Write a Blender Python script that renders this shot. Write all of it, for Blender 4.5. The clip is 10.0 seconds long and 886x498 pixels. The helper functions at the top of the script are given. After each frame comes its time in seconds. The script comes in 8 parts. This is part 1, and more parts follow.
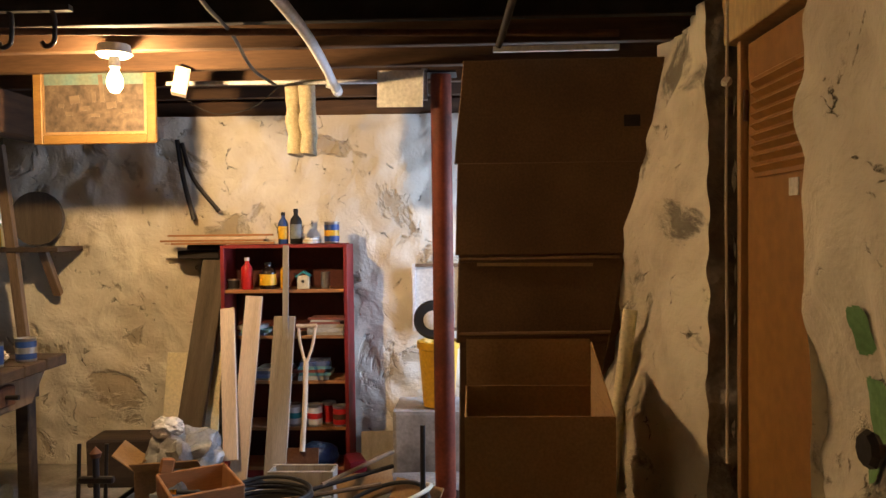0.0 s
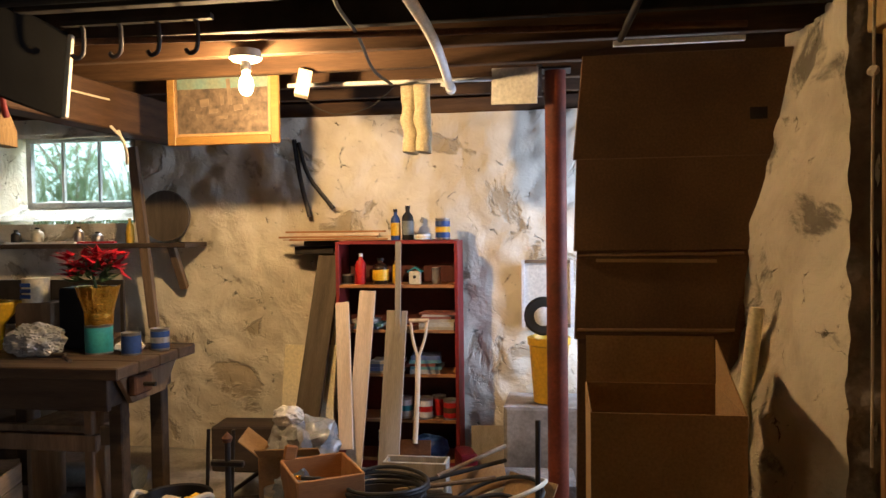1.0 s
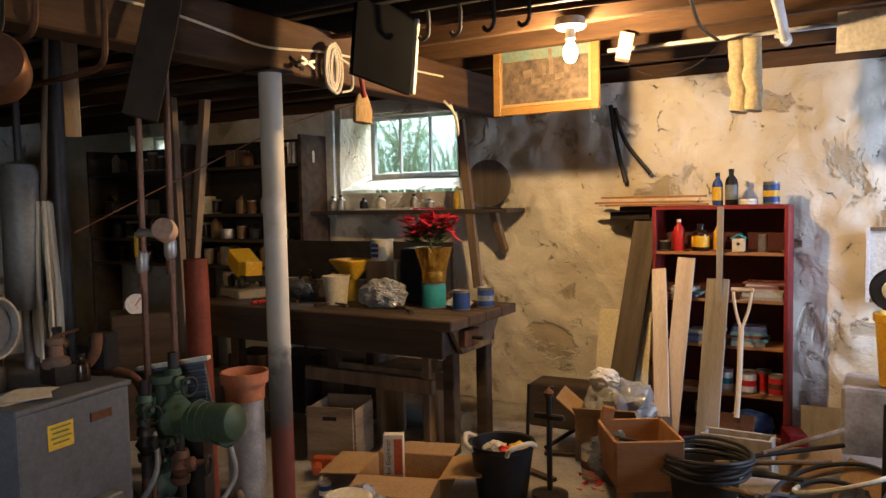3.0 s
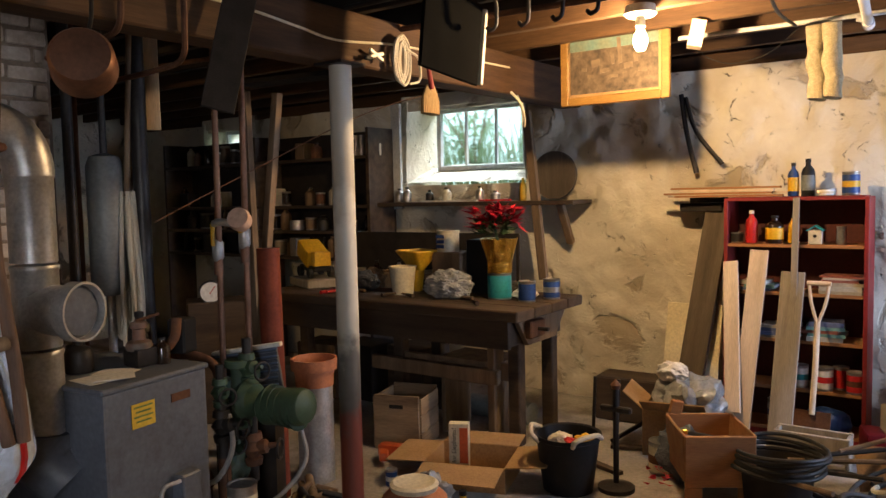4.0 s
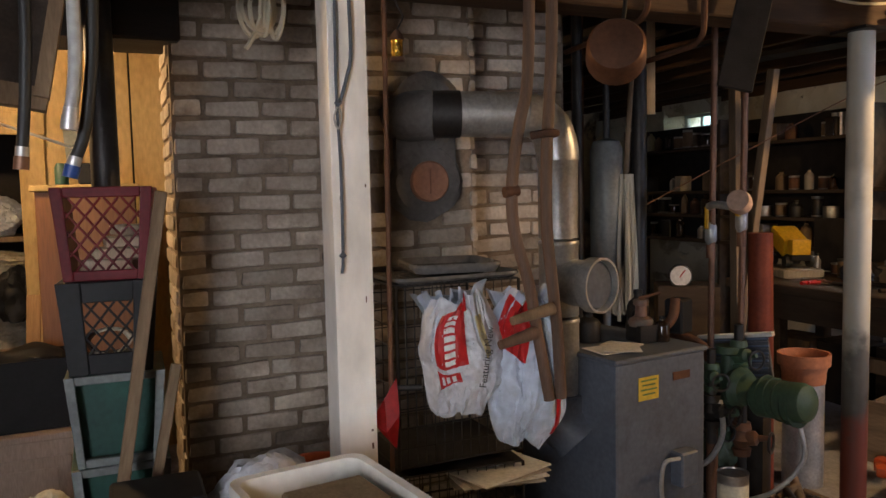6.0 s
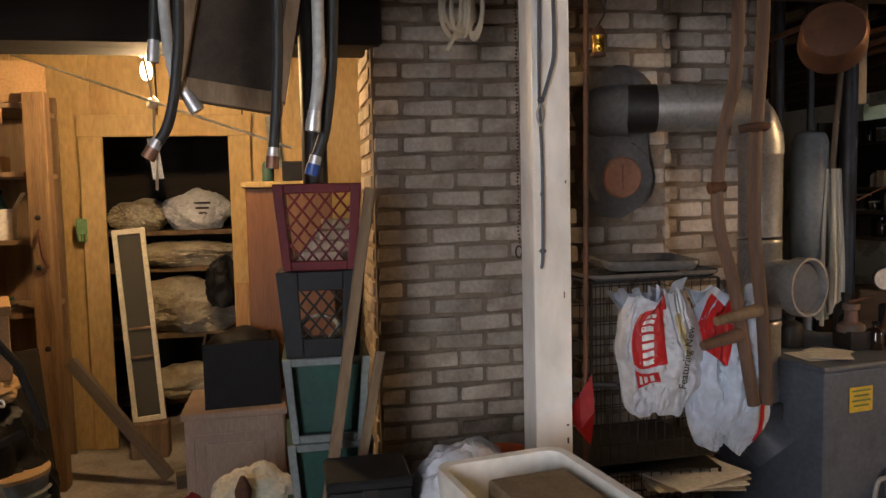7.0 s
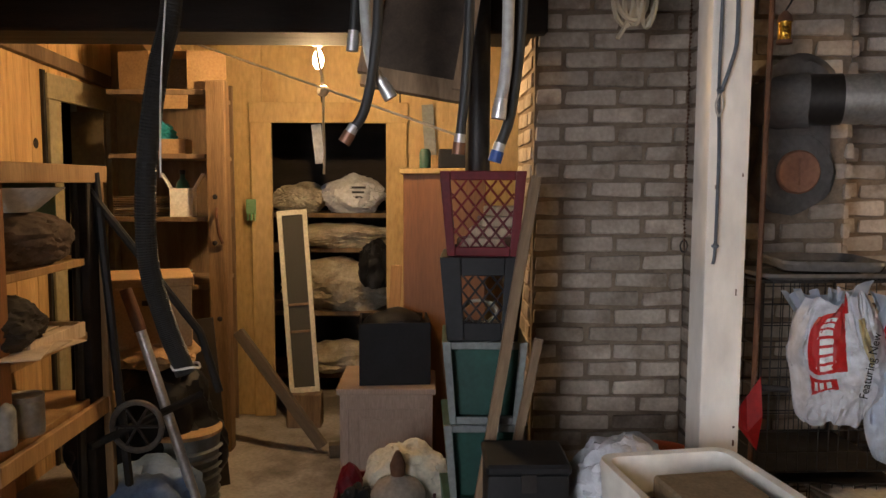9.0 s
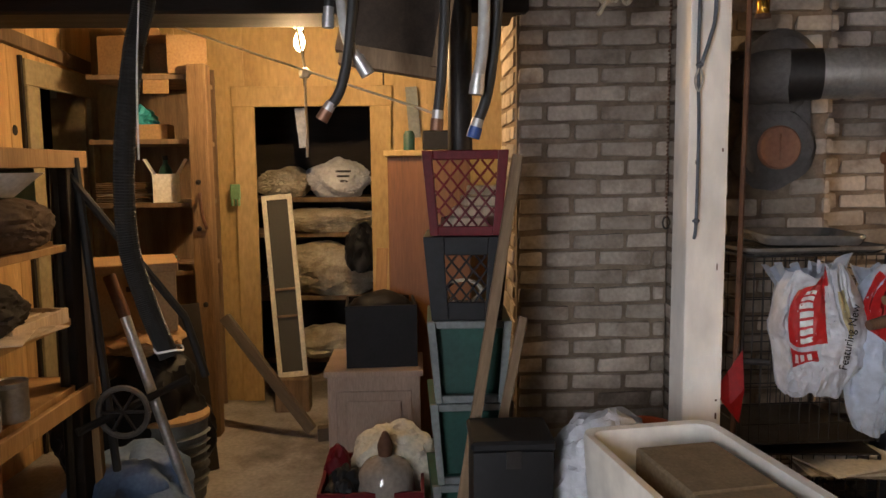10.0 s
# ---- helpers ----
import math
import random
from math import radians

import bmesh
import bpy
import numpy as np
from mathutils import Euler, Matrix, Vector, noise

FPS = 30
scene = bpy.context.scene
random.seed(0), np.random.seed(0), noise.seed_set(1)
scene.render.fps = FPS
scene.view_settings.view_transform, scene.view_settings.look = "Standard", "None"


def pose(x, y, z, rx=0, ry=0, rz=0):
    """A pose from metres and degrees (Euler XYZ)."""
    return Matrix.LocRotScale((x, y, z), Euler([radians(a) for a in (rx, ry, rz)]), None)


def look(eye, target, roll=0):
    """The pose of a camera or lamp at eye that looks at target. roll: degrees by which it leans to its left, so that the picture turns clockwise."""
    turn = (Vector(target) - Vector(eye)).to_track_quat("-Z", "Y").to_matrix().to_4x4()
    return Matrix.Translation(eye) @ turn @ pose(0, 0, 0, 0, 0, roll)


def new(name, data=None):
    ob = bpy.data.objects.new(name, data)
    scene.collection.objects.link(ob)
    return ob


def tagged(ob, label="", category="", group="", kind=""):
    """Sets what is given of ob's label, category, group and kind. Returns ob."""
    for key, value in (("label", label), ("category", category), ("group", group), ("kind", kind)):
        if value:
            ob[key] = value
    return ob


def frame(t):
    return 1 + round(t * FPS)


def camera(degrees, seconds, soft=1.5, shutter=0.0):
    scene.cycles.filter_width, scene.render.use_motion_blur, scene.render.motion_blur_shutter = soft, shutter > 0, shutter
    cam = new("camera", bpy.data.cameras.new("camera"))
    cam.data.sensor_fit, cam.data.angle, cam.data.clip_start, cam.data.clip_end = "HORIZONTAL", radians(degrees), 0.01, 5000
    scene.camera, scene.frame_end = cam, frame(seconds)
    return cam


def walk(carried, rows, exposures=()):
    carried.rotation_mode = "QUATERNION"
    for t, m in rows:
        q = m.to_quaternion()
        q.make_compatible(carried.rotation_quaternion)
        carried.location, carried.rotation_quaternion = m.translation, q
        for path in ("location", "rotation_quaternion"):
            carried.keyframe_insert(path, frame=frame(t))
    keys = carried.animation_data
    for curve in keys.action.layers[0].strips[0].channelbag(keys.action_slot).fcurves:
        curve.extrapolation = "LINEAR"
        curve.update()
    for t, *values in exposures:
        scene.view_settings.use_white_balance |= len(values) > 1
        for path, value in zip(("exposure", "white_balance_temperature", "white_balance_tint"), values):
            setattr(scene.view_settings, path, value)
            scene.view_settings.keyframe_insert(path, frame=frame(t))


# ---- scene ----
cam = camera(60.3, 10.0)
METRES, EYE, TILT, LEAN, TURN = 0.9, 1.5, -1.7, 0.7, 2.0
ROWS = [
    (0.0, 0.0, 0.0, 0.0, 0.0, 0.0, -0.0),
    (0.5, -0.0479, -0.0269, -0.0015, 2.56, 0.16, -0.06),
    (1.0, -0.1439, -0.0442, -0.0089, 6.62, -0.19, -0.12),
    (1.5, -0.2318, -0.0919, -0.0217, 12.68, -0.99, -0.05),
    (2.0, -0.2467, -0.1111, -0.0294, 21.64, -1.82, -0.18),
    (2.5, -0.2234, -0.1268, -0.0349, 26.99, -2.29, -0.23),
    (4.0, -0.2265, -0.1636, -0.0589, 33.68, -2.99, -0.28),
    (4.5, -0.2893, -0.2026, -0.074, 41.32, -3.38, -0.37),
    (5.0, -0.3561, -0.2712, -0.0789, 50.77, -3.82, -0.42),
    (5.5, -0.3991, -0.3464, -0.0807, 58.4, -4.06, -0.59),
    (6.0, -0.4285, -0.4134, -0.0806, 64.9, -4.26, -0.58),
    (7.5, -0.4445, -0.5961, -0.0816, 81.55, -5.0, -0.86),
    (8.0, -0.4455, -0.6333, -0.0868, 84.81, -5.4, -1.47),
    (8.5, -0.4421, -0.6424, -0.0872, 86.48, -5.65, -1.83),
    (9.0, -0.4332, -0.6462, -0.0882, 86.99, -5.66, -1.93),
    (9.5, -0.421, -0.6403, -0.0906, 87.36, -5.86, -1.12),
    (10.0, -0.4289, -0.6249, -0.1068, 86.09, -6.74, -1.14),
]
walk(cam, [(t, pose(0, 0, EYE, TILT, LEAN, TURN) @ pose(METRES * x, METRES * y, METRES * z, 90 + pitch, roll, yaw)) for t, x, y, z, yaw, pitch, roll in ROWS])

# ---- world and lights ----
world = bpy.data.worlds.new("sky")
scene.world = world
world.use_nodes = True
_wn = world.node_tree.nodes
_sky = _wn.new("ShaderNodeTexSky")
_sky.sky_type, _sky.sun_disc = "NISHITA", False
_sky.sun_elevation, _sky.sun_rotation = radians(40), radians(60)
world.node_tree.links.new(_sky.outputs[0], _wn["Background"].inputs[0])
_wn["Background"].inputs[1].default_value = 0.15
scene.view_settings.exposure = 0.6


def lamp(name, kind, m, power, color, size=0.05, size_y=None, spread=180):
    d = bpy.data.lights.new(name, kind)
    d.energy, d.color = power, color
    if kind == "AREA":
        d.shape, d.size, d.size_y = "RECTANGLE", size, size_y or size
        d.spread = radians(spread)
    elif kind == "SUN":
        d.angle = radians(size)
    else:
        d.shadow_soft_size = size
    ob = new(name, d)
    ob.matrix_basis = m
    return ob


WARM = (1.0, 0.65, 0.32)
COOL = (0.72, 0.84, 1.0)
lamp("sun", "SUN", look((0, 0, 10), (2.0, 6.0, 3.0)), 5.0, (1.0, 0.95, 0.86), 0.5)
lamp("bulb_light", "POINT", pose(-1.518, 3.25, 2.145), 67, WARM, 0.03)
lamp("far_bulb_light", "POINT", pose(-3.9, -1.102, 1.9800000000000002), 42, WARM, 0.03)
lamp("window_daylight", "AREA", look((-3.5, 7.3, 4.4), (-3.4, 4.6, 1.2)), 400, COOL, 1.6, 1.2)
lamp("bulkhead_daylight", "AREA", look((1.15, 4.12, 1.35), (-0.6, 4.6, 0.8)), 42, (0.54, 0.68, 1.0), 0.35, 1.3)
# added fill from behind the camera, its source unseen; narrow spread towards the bricks
lamp("doorway_daylight", "AREA", look((0.72, -1.6, 1.35), (-3.0, 0.4, 0.9)), 11.5, (0.9, 0.92, 1.0), 0.7, 1.5, 80)

# ---- materials ----


def mat(name, c1, c2=None, rough=0.7, metal=0.0, scale=6.0, fine=60.0, bump=0.25, stretch=(1, 1, 1), stain=None, stain_scale=2.0,
        stain_amount=0.5, per_object=0.0, detail=6.0, spec=0.4, coat=0.0, bump_dist=0.01, flake=0.0, flake_color=None):
    m = bpy.data.materials.new(name)
    m.use_nodes = True
    nt = m.node_tree
    N, L = nt.nodes, nt.links
    b = N["Principled BSDF"]
    c2 = c2 or tuple(v * 0.75 for v in c1)
    tc = N.new("ShaderNodeTexCoord")
    mp = N.new("ShaderNodeMapping")
    mp.inputs["Scale"].default_value = stretch
    L.new(tc.outputs["Object"], mp.inputs[0])
    n1 = N.new("ShaderNodeTexNoise")
    n1.inputs["Scale"].default_value, n1.inputs["Detail"].default_value = scale, detail
    n2 = N.new("ShaderNodeTexNoise")
    n2.inputs["Scale"].default_value, n2.inputs["Detail"].default_value = fine, 4
    info = N.new("ShaderNodeObjectInfo")
    add = N.new("ShaderNodeVectorMath")
    add.operation = "ADD"
    mul = N.new("ShaderNodeVectorMath")
    mul.operation = "SCALE"
    comb = N.new("ShaderNodeCombineXYZ")
    for k in range(3):
        L.new(info.outputs["Random"], comb.inputs[k])
    L.new(comb.outputs[0], mul.inputs[0])
    mul.inputs["Scale"].default_value = 23.0
    L.new(mp.outputs[0], add.inputs[0])
    L.new(mul.outputs[0], add.inputs[1])
    L.new(add.outputs[0], n1.inputs["Vector"])
    L.new(add.outputs[0], n2.inputs["Vector"])
    r = N.new("ShaderNodeMapRange")
    r.inputs[1].default_value, r.inputs[2].default_value = 0.3, 0.7
    L.new(n1.outputs[0], r.inputs[0])
    mix = N.new("ShaderNodeMix")
    mix.data_type = "RGBA"
    mix.inputs["A"].default_value, mix.inputs["B"].default_value = (*c1, 1), (*c2, 1)
    L.new(r.outputs[0], mix.inputs["Factor"])
    out = mix.outputs["Result"]
    if stain:
        n3 = N.new("ShaderNodeTexNoise")
        n3.inputs["Scale"].default_value, n3.inputs["Detail"].default_value = stain_scale, 8
        n3.inputs["Roughness"].default_value = 0.65
        L.new(add.outputs[0], n3.inputs["Vector"])
        r3 = N.new("ShaderNodeMapRange")
        r3.inputs[1].default_value, r3.inputs[2].default_value = 0.52, 0.66
        r3.inputs[4].default_value = stain_amount
        L.new(n3.outputs[0], r3.inputs[0])
        mx = N.new("ShaderNodeMix")
        mx.data_type = "RGBA"
        mx.inputs["B"].default_value = (*stain, 1)
        L.new(out, mx.inputs["A"])
        L.new(r3.outputs[0], mx.inputs["Factor"])
        out = mx.outputs["Result"]
    flaked = None
    if flake:
        n4 = N.new("ShaderNodeTexNoise")
        n4.inputs["Scale"].default_value, n4.inputs["Detail"].default_value, n4.inputs["Distortion"].default_value = 2.3, 6, 0.35
        n4.inputs["Roughness"].default_value = 0.6
        L.new(add.outputs[0], n4.inputs["Vector"])
        st = N.new("ShaderNodeMapRange")
        st.inputs[1].default_value, st.inputs[2].default_value = 0.5, 0.525
        L.new(n4.outputs[0], st.inputs[0])
        st2 = N.new("ShaderNodeMapRange")
        st2.inputs[1].default_value, st2.inputs[2].default_value = 0.6, 0.615
        L.new(n4.outputs[0], st2.inputs[0])
        # thin cracks along the edges of fallen coats
        ed = N.new("ShaderNodeMath")
        ed.operation = "COMPARE"
        ed.inputs[1].default_value, ed.inputs[2].default_value = 0.612, 0.006
        L.new(n4.outputs[0], ed.inputs[0])
        mc = N.new("ShaderNodeMix")
        mc.data_type = "RGBA"
        mc.inputs["B"].default_value = (*(flake_color or (0.3, 0.26, 0.2)), 1)
        L.new(out, mc.inputs["A"])
        fm = N.new("ShaderNodeMath")
        fm.operation = "MULTIPLY"
        fm.inputs[1].default_value = 0.55
        L.new(st2.outputs[0], fm.inputs[0])
        L.new(fm.outputs[0], mc.inputs["Factor"])
        md = N.new("ShaderNodeMix")
        md.data_type = "RGBA"
        md.inputs["B"].default_value = (0.09, 0.07, 0.05, 1)
        dm = N.new("ShaderNodeMath")
        dm.operation = "MULTIPLY"
        dm.inputs[1].default_value = 0.14
        L.new(ed.outputs[0], dm.inputs[0])
        L.new(mc.outputs["Result"], md.inputs["A"])
        L.new(dm.outputs[0], md.inputs["Factor"])
        out = md.outputs["Result"]
        fs = N.new("ShaderNodeMath")
        fs.operation = "ADD"
        L.new(st.outputs[0], fs.inputs[0])
        L.new(st2.outputs[0], fs.inputs[1])
        flaked = N.new("ShaderNodeMath")
        flaked.operation = "MULTIPLY"
        flaked.inputs[1].default_value = -flake
        L.new(fs.outputs[0], flaked.inputs[0])
    # fine grain
    hsv = N.new("ShaderNodeHueSaturation")
    g = N.new("ShaderNodeMapRange")
    g.inputs[1].default_value, g.inputs[2].default_value, g.inputs[3].default_value, g.inputs[4].default_value = 0.25, 0.75, 0.82, 1.18
    L.new(n2.outputs[0], g.inputs[0])
    val = g.outputs[0]
    if per_object:
        pr = N.new("ShaderNodeMapRange")
        pr.inputs[3].default_value, pr.inputs[4].default_value = 1 - per_object, 1 + per_object
        L.new(info.outputs["Random"], pr.inputs[0])
        mm = N.new("ShaderNodeMath")
        mm.operation = "MULTIPLY"
        L.new(val, mm.inputs[0])
        L.new(pr.outputs[0], mm.inputs[1])
        val = mm.outputs[0]
    L.new(val, hsv.inputs["Value"])
    L.new(out, hsv.inputs["Color"])
    L.new(hsv.outputs[0], b.inputs["Base Color"])
    rr = N.new("ShaderNodeMapRange")
    rr.inputs[3].default_value, rr.inputs[4].default_value = max(0.02, rough - 0.1), min(1, rough + 0.1)
    L.new(n1.outputs[0], rr.inputs[0])
    L.new(rr.outputs[0], b.inputs["Roughness"])
    b.inputs["Metallic"].default_value = metal
    b.inputs["Specular IOR Level"].default_value = spec
    b.inputs["Coat Weight"].default_value = coat
    if bump:
        sm = N.new("ShaderNodeMath")
        sm.operation = "MULTIPLY_ADD"
        sm.inputs[1].default_value = 0.35
        L.new(n2.outputs[0], sm.inputs[0])
        L.new(n1.outputs[0], sm.inputs[2])
        if flaked:
            sm2 = N.new("ShaderNodeMath")
            sm2.operation = "ADD"
            L.new(sm.outputs[0], sm2.inputs[0])
            L.new(flaked.outputs[0], sm2.inputs[1])
            sm = sm2
        bp = N.new("ShaderNodeBump")
        bp.inputs["Strength"].default_value, bp.inputs["Distance"].default_value = bump, bump_dist
        L.new(sm.outputs[0], bp.inputs["Height"])
        L.new(bp.outputs[0], b.inputs["Normal"])
    return m


def glow(name, color, strength):
    m = bpy.data.materials.new(name)
    m.use_nodes = True
    b = m.node_tree.nodes["Principled BSDF"]
    b.inputs["Emission Color"].default_value, b.inputs["Emission Strength"].default_value = (*color, 1), strength
    b.inputs["Base Color"].default_value = (*color, 1)
    return m


def glass(name, color=(1, 1, 1), rough=0.02):
    m = bpy.data.materials.new(name)
    m.use_nodes = True
    b = m.node_tree.nodes["Principled BSDF"]
    b.inputs["Base Color"].default_value = (*color, 1)
    b.inputs["Transmission Weight"].default_value, b.inputs["Roughness"].default_value, b.inputs["IOR"].default_value = 1, rough, 1.3
    return m




def coat(name, light, dark, patch, patch_lo, patch_scale, patch_amount, crack_amount=0.8):
    """Old trowelled lime coat: cloudy tone, fallen patches, scuffs and cracks."""
    m = bpy.data.materials.new(name)
    m.use_nodes = True
    N, L = m.node_tree.nodes, m.node_tree.links
    b = N["Principled BSDF"]
    co = N.new("ShaderNodeTexCoord").outputs["Object"]

    def noise_of(scale, detail, rough=0.55, distort=0.0, src=None):
        n = N.new("ShaderNodeTexNoise")
        n.inputs["Scale"].default_value, n.inputs["Detail"].default_value = scale, detail
        n.inputs["Roughness"].default_value, n.inputs["Distortion"].default_value = rough, distort
        L.new(src or co, n.inputs["Vector"])
        return n

    def ramp(src, a, z, lo=0.0, hi=1.0):
        r = N.new("ShaderNodeMapRange")
        r.interpolation_type = "SMOOTHSTEP"
        for k, v in ((1, a), (2, z), (3, lo), (4, hi)):
            r.inputs[k].default_value = v
        L.new(src, r.inputs[0])
        return r.outputs[0]

    def math_of(op, a, c):
        q = N.new("ShaderNodeMath")
        q.operation = op
        for k, v in ((0, a), (1, c)):
            if isinstance(v, (int, float)):
                q.inputs[k].default_value = v
            else:
                L.new(v, q.inputs[k])
        return q.outputs[0]

    def blend(a, colour, fac):
        x = N.new("ShaderNodeMix")
        x.data_type = "RGBA"
        if isinstance(a, tuple):
            x.inputs["A"].default_value = (*a, 1)
        else:
            L.new(a, x.inputs["A"])
        x.inputs["B"].default_value = (*colour, 1)
        L.new(fac, x.inputs["Factor"])
        return x.outputs["Result"]

    cloud = noise_of(1.1, 6, 0.6)
    trowel = noise_of(4.6, 5, 0.52, 0.5)
    fine = noise_of(46, 3)
    fall = noise_of(patch_scale, 7, 0.62, 0.6)
    scuff = noise_of(9, 5, 0.7, 0.4)
    where = noise_of(1.7, 3)
    warp = N.new("ShaderNodeVectorMath")
    warp.operation = "MULTIPLY_ADD"
    L.new(trowel.outputs["Color"], warp.inputs[0])
    warp.inputs[1].default_value = (0.5, 0.5, 0.5)
    L.new(co, warp.inputs[2])
    cell = N.new("ShaderNodeTexVoronoi")
    cell.feature = "DISTANCE_TO_EDGE"
    cell.inputs["Scale"].default_value = 3.4
    L.new(warp.outputs[0], cell.inputs["Vector"])
    crack = math_of("MULTIPLY", ramp(cell.outputs["Distance"], 0.003, 0.028, 1.0, 0.0), ramp(scuff.outputs[0], 0.54, 0.68))
    gone = ramp(fall.outputs[0], patch_lo, patch_lo + 0.07)
    out = blend(light, dark, ramp(cloud.outputs[0], 0.36, 0.66))
    out = blend(out, dark, ramp(trowel.outputs[0], 0.52, 0.72, 0.0, 0.45))
    out = blend(out, patch, math_of("MULTIPLY", gone, patch_amount))
    out = blend(out, tuple(0.45 * v for v in dark), math_of("MULTIPLY", ramp(scuff.outputs[0], 0.64, 0.72), ramp(where.outputs[0], 0.46, 0.64, 0.0, 0.45)))
    out = blend(out, tuple(0.2 * v for v in dark), math_of("MULTIPLY", crack, crack_amount))
    L.new(out, b.inputs["Base Color"])
    b.inputs["Roughness"].default_value = 0.93
    b.inputs["Specular IOR Level"].default_value = 0.25
    h = math_of("ADD", math_of("MULTIPLY", trowel.outputs[0], 0.8), math_of("MULTIPLY", fine.outputs[0], 0.1))
    h = math_of("ADD", h, math_of("MULTIPLY", gone, -0.35))
    h = math_of("ADD", h, math_of("MULTIPLY", crack, -0.5))
    bp = N.new("ShaderNodeBump")
    bp.inputs["Strength"].default_value, bp.inputs["Distance"].default_value = 0.95, 0.04
    L.new(h, bp.inputs["Height"])
    L.new(bp.outputs[0], b.inputs["Normal"])
    return m


PLASTER = coat("lime_plaster", (0.8, 0.75, 0.62), (0.6, 0.52, 0.38), (0.36, 0.29, 0.19), 0.55, 2.3, 0.75, 0.85)
STONE = coat("whitewashed_stone", (0.72, 0.65, 0.5), (0.48, 0.41, 0.3), (0.14, 0.125, 0.105), 0.54, 2.0, 0.85, 0.95)
CONCRETE = mat("dusty_concrete", (0.38, 0.35, 0.32), (0.22, 0.195, 0.17), 0.9, scale=3, fine=50, bump=0.3, stain=(0.09, 0.075, 0.06), stain_scale=1.5, stain_amount=0.7)
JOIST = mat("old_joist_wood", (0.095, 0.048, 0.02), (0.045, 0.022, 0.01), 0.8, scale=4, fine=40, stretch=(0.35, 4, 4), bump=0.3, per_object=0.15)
BEAMWOOD = mat("beam_wood", (0.095, 0.046, 0.019), (0.045, 0.022, 0.01), 0.8, scale=4, fine=40, stretch=(4, 0.35, 4), bump=0.35, per_object=0.15)
DECK = mat("subfloor_boards", (0.065, 0.036, 0.018), (0.035, 0.02, 0.011), 0.85, scale=3, stretch=(0.5, 4, 1), bump=0.2)
# Near-black timber: dark boards, and shade put into colour on joists and recesses
DARKSHADE = mat("dark_and_shaded_timber", (0.028, 0.021, 0.016), (0.016, 0.012, 0.01), 0.85, scale=3, stretch=(4, 0.4, 4), bump=0.3)
BRICK = mat("painted_brick", (0.5, 0.43, 0.355), (0.31, 0.25, 0.195), 0.92, scale=7, fine=60, bump=0.5, stain=(0.15, 0.105, 0.075), stain_scale=4, stain_amount=0.6, per_object=0.28)
MORTAR = mat("grey_mortar", (0.25, 0.19, 0.138), (0.14, 0.104, 0.074), 0.95, scale=12, fine=90, bump=0.5)
PINE = mat("knotty_pine", (0.44, 0.265, 0.115), (0.3, 0.165, 0.068), 0.7, scale=4, fine=40, stretch=(4, 4, 0.4), bump=0.2, per_object=0.14)
KNOTTY = mat("bright_knotty_pine", (0.7, 0.45, 0.2), (0.52, 0.3, 0.12), 0.65, scale=3.2, fine=40, stretch=(5, 5, 0.35), bump=0.15, per_object=0.16, stain=(0.2, 0.09, 0.03), stain_scale=2.2, stain_amount=0.5)
CASING = mat("greyed_casing_paint", (0.4, 0.33, 0.2), (0.3, 0.24, 0.14), 0.7, scale=3, fine=40, bump=0.15, stain=(0.2, 0.15, 0.09), stain_amount=0.4)
PLY = mat("yellow_board", (0.43, 0.3, 0.135), (0.37, 0.25, 0.105), 0.75, scale=2, fine=26, stretch=(2, 2, 0.7), bump=0.15, per_object=0.1, stain=(0.28, 0.17, 0.07), stain_amount=0.4)
OLDWOOD = mat("weathered_wood", (0.24, 0.16, 0.095), (0.13, 0.085, 0.05), 0.85, scale=4, fine=45, stretch=(4, 4, 0.4), bump=0.35, per_object=0.2)
POSTWOOD = mat("rough_post_wood", (0.26, 0.16, 0.08), (0.15, 0.088, 0.042), 0.85, scale=4, fine=45, stretch=(4, 4, 0.4), bump=0.5, stain=(0.08, 0.045, 0.022), stain_scale=3, stain_amount=0.6)
DARKWOOD = mat("grimy_bench_wood", (0.075, 0.05, 0.032), (0.036, 0.024, 0.016), 0.75, scale=4, fine=40, stretch=(0.4, 4, 4), bump=0.3, per_object=0.2)
CARD = mat("corrugated_card", (0.4, 0.25, 0.12), (0.34, 0.205, 0.095), 0.9, scale=5, fine=90, bump=0.12, stain=(0.26, 0.16, 0.08), stain_amount=0.4, per_object=0.08)

# ---- building helpers ----
def xf(loc=(0, 0, 0), rot=(0, 0, 0)):
    return pose(*loc, *rot)


def box(bm, c, s, rot=(0, 0, 0), bevel=0.0, seg=1):
    r = bmesh.ops.create_cube(bm, size=1.0, matrix=pose(*c, *rot) @ Matrix.Diagonal((*s, 1)))
    if bevel:
        es = list({e for v in r["verts"] for e in v.link_edges})
        bmesh.ops.bevel(bm, geom=es, offset=bevel, segments=seg, affect="EDGES", profile=0.7)
    return bm


def cyl(bm, p0, p1, r, r2=None, seg=16, caps=True):
    p0, p1 = Vector(p0), Vector(p1)
    d = p1 - p0
    m = Matrix.Translation((p0 + p1) / 2) @ d.to_track_quat("Z", "Y").to_matrix().to_4x4()
    bmesh.ops.create_cone(bm, cap_ends=caps, segments=seg, radius1=r, radius2=r if r2 is None else r2, depth=d.length, matrix=m)
    return bm


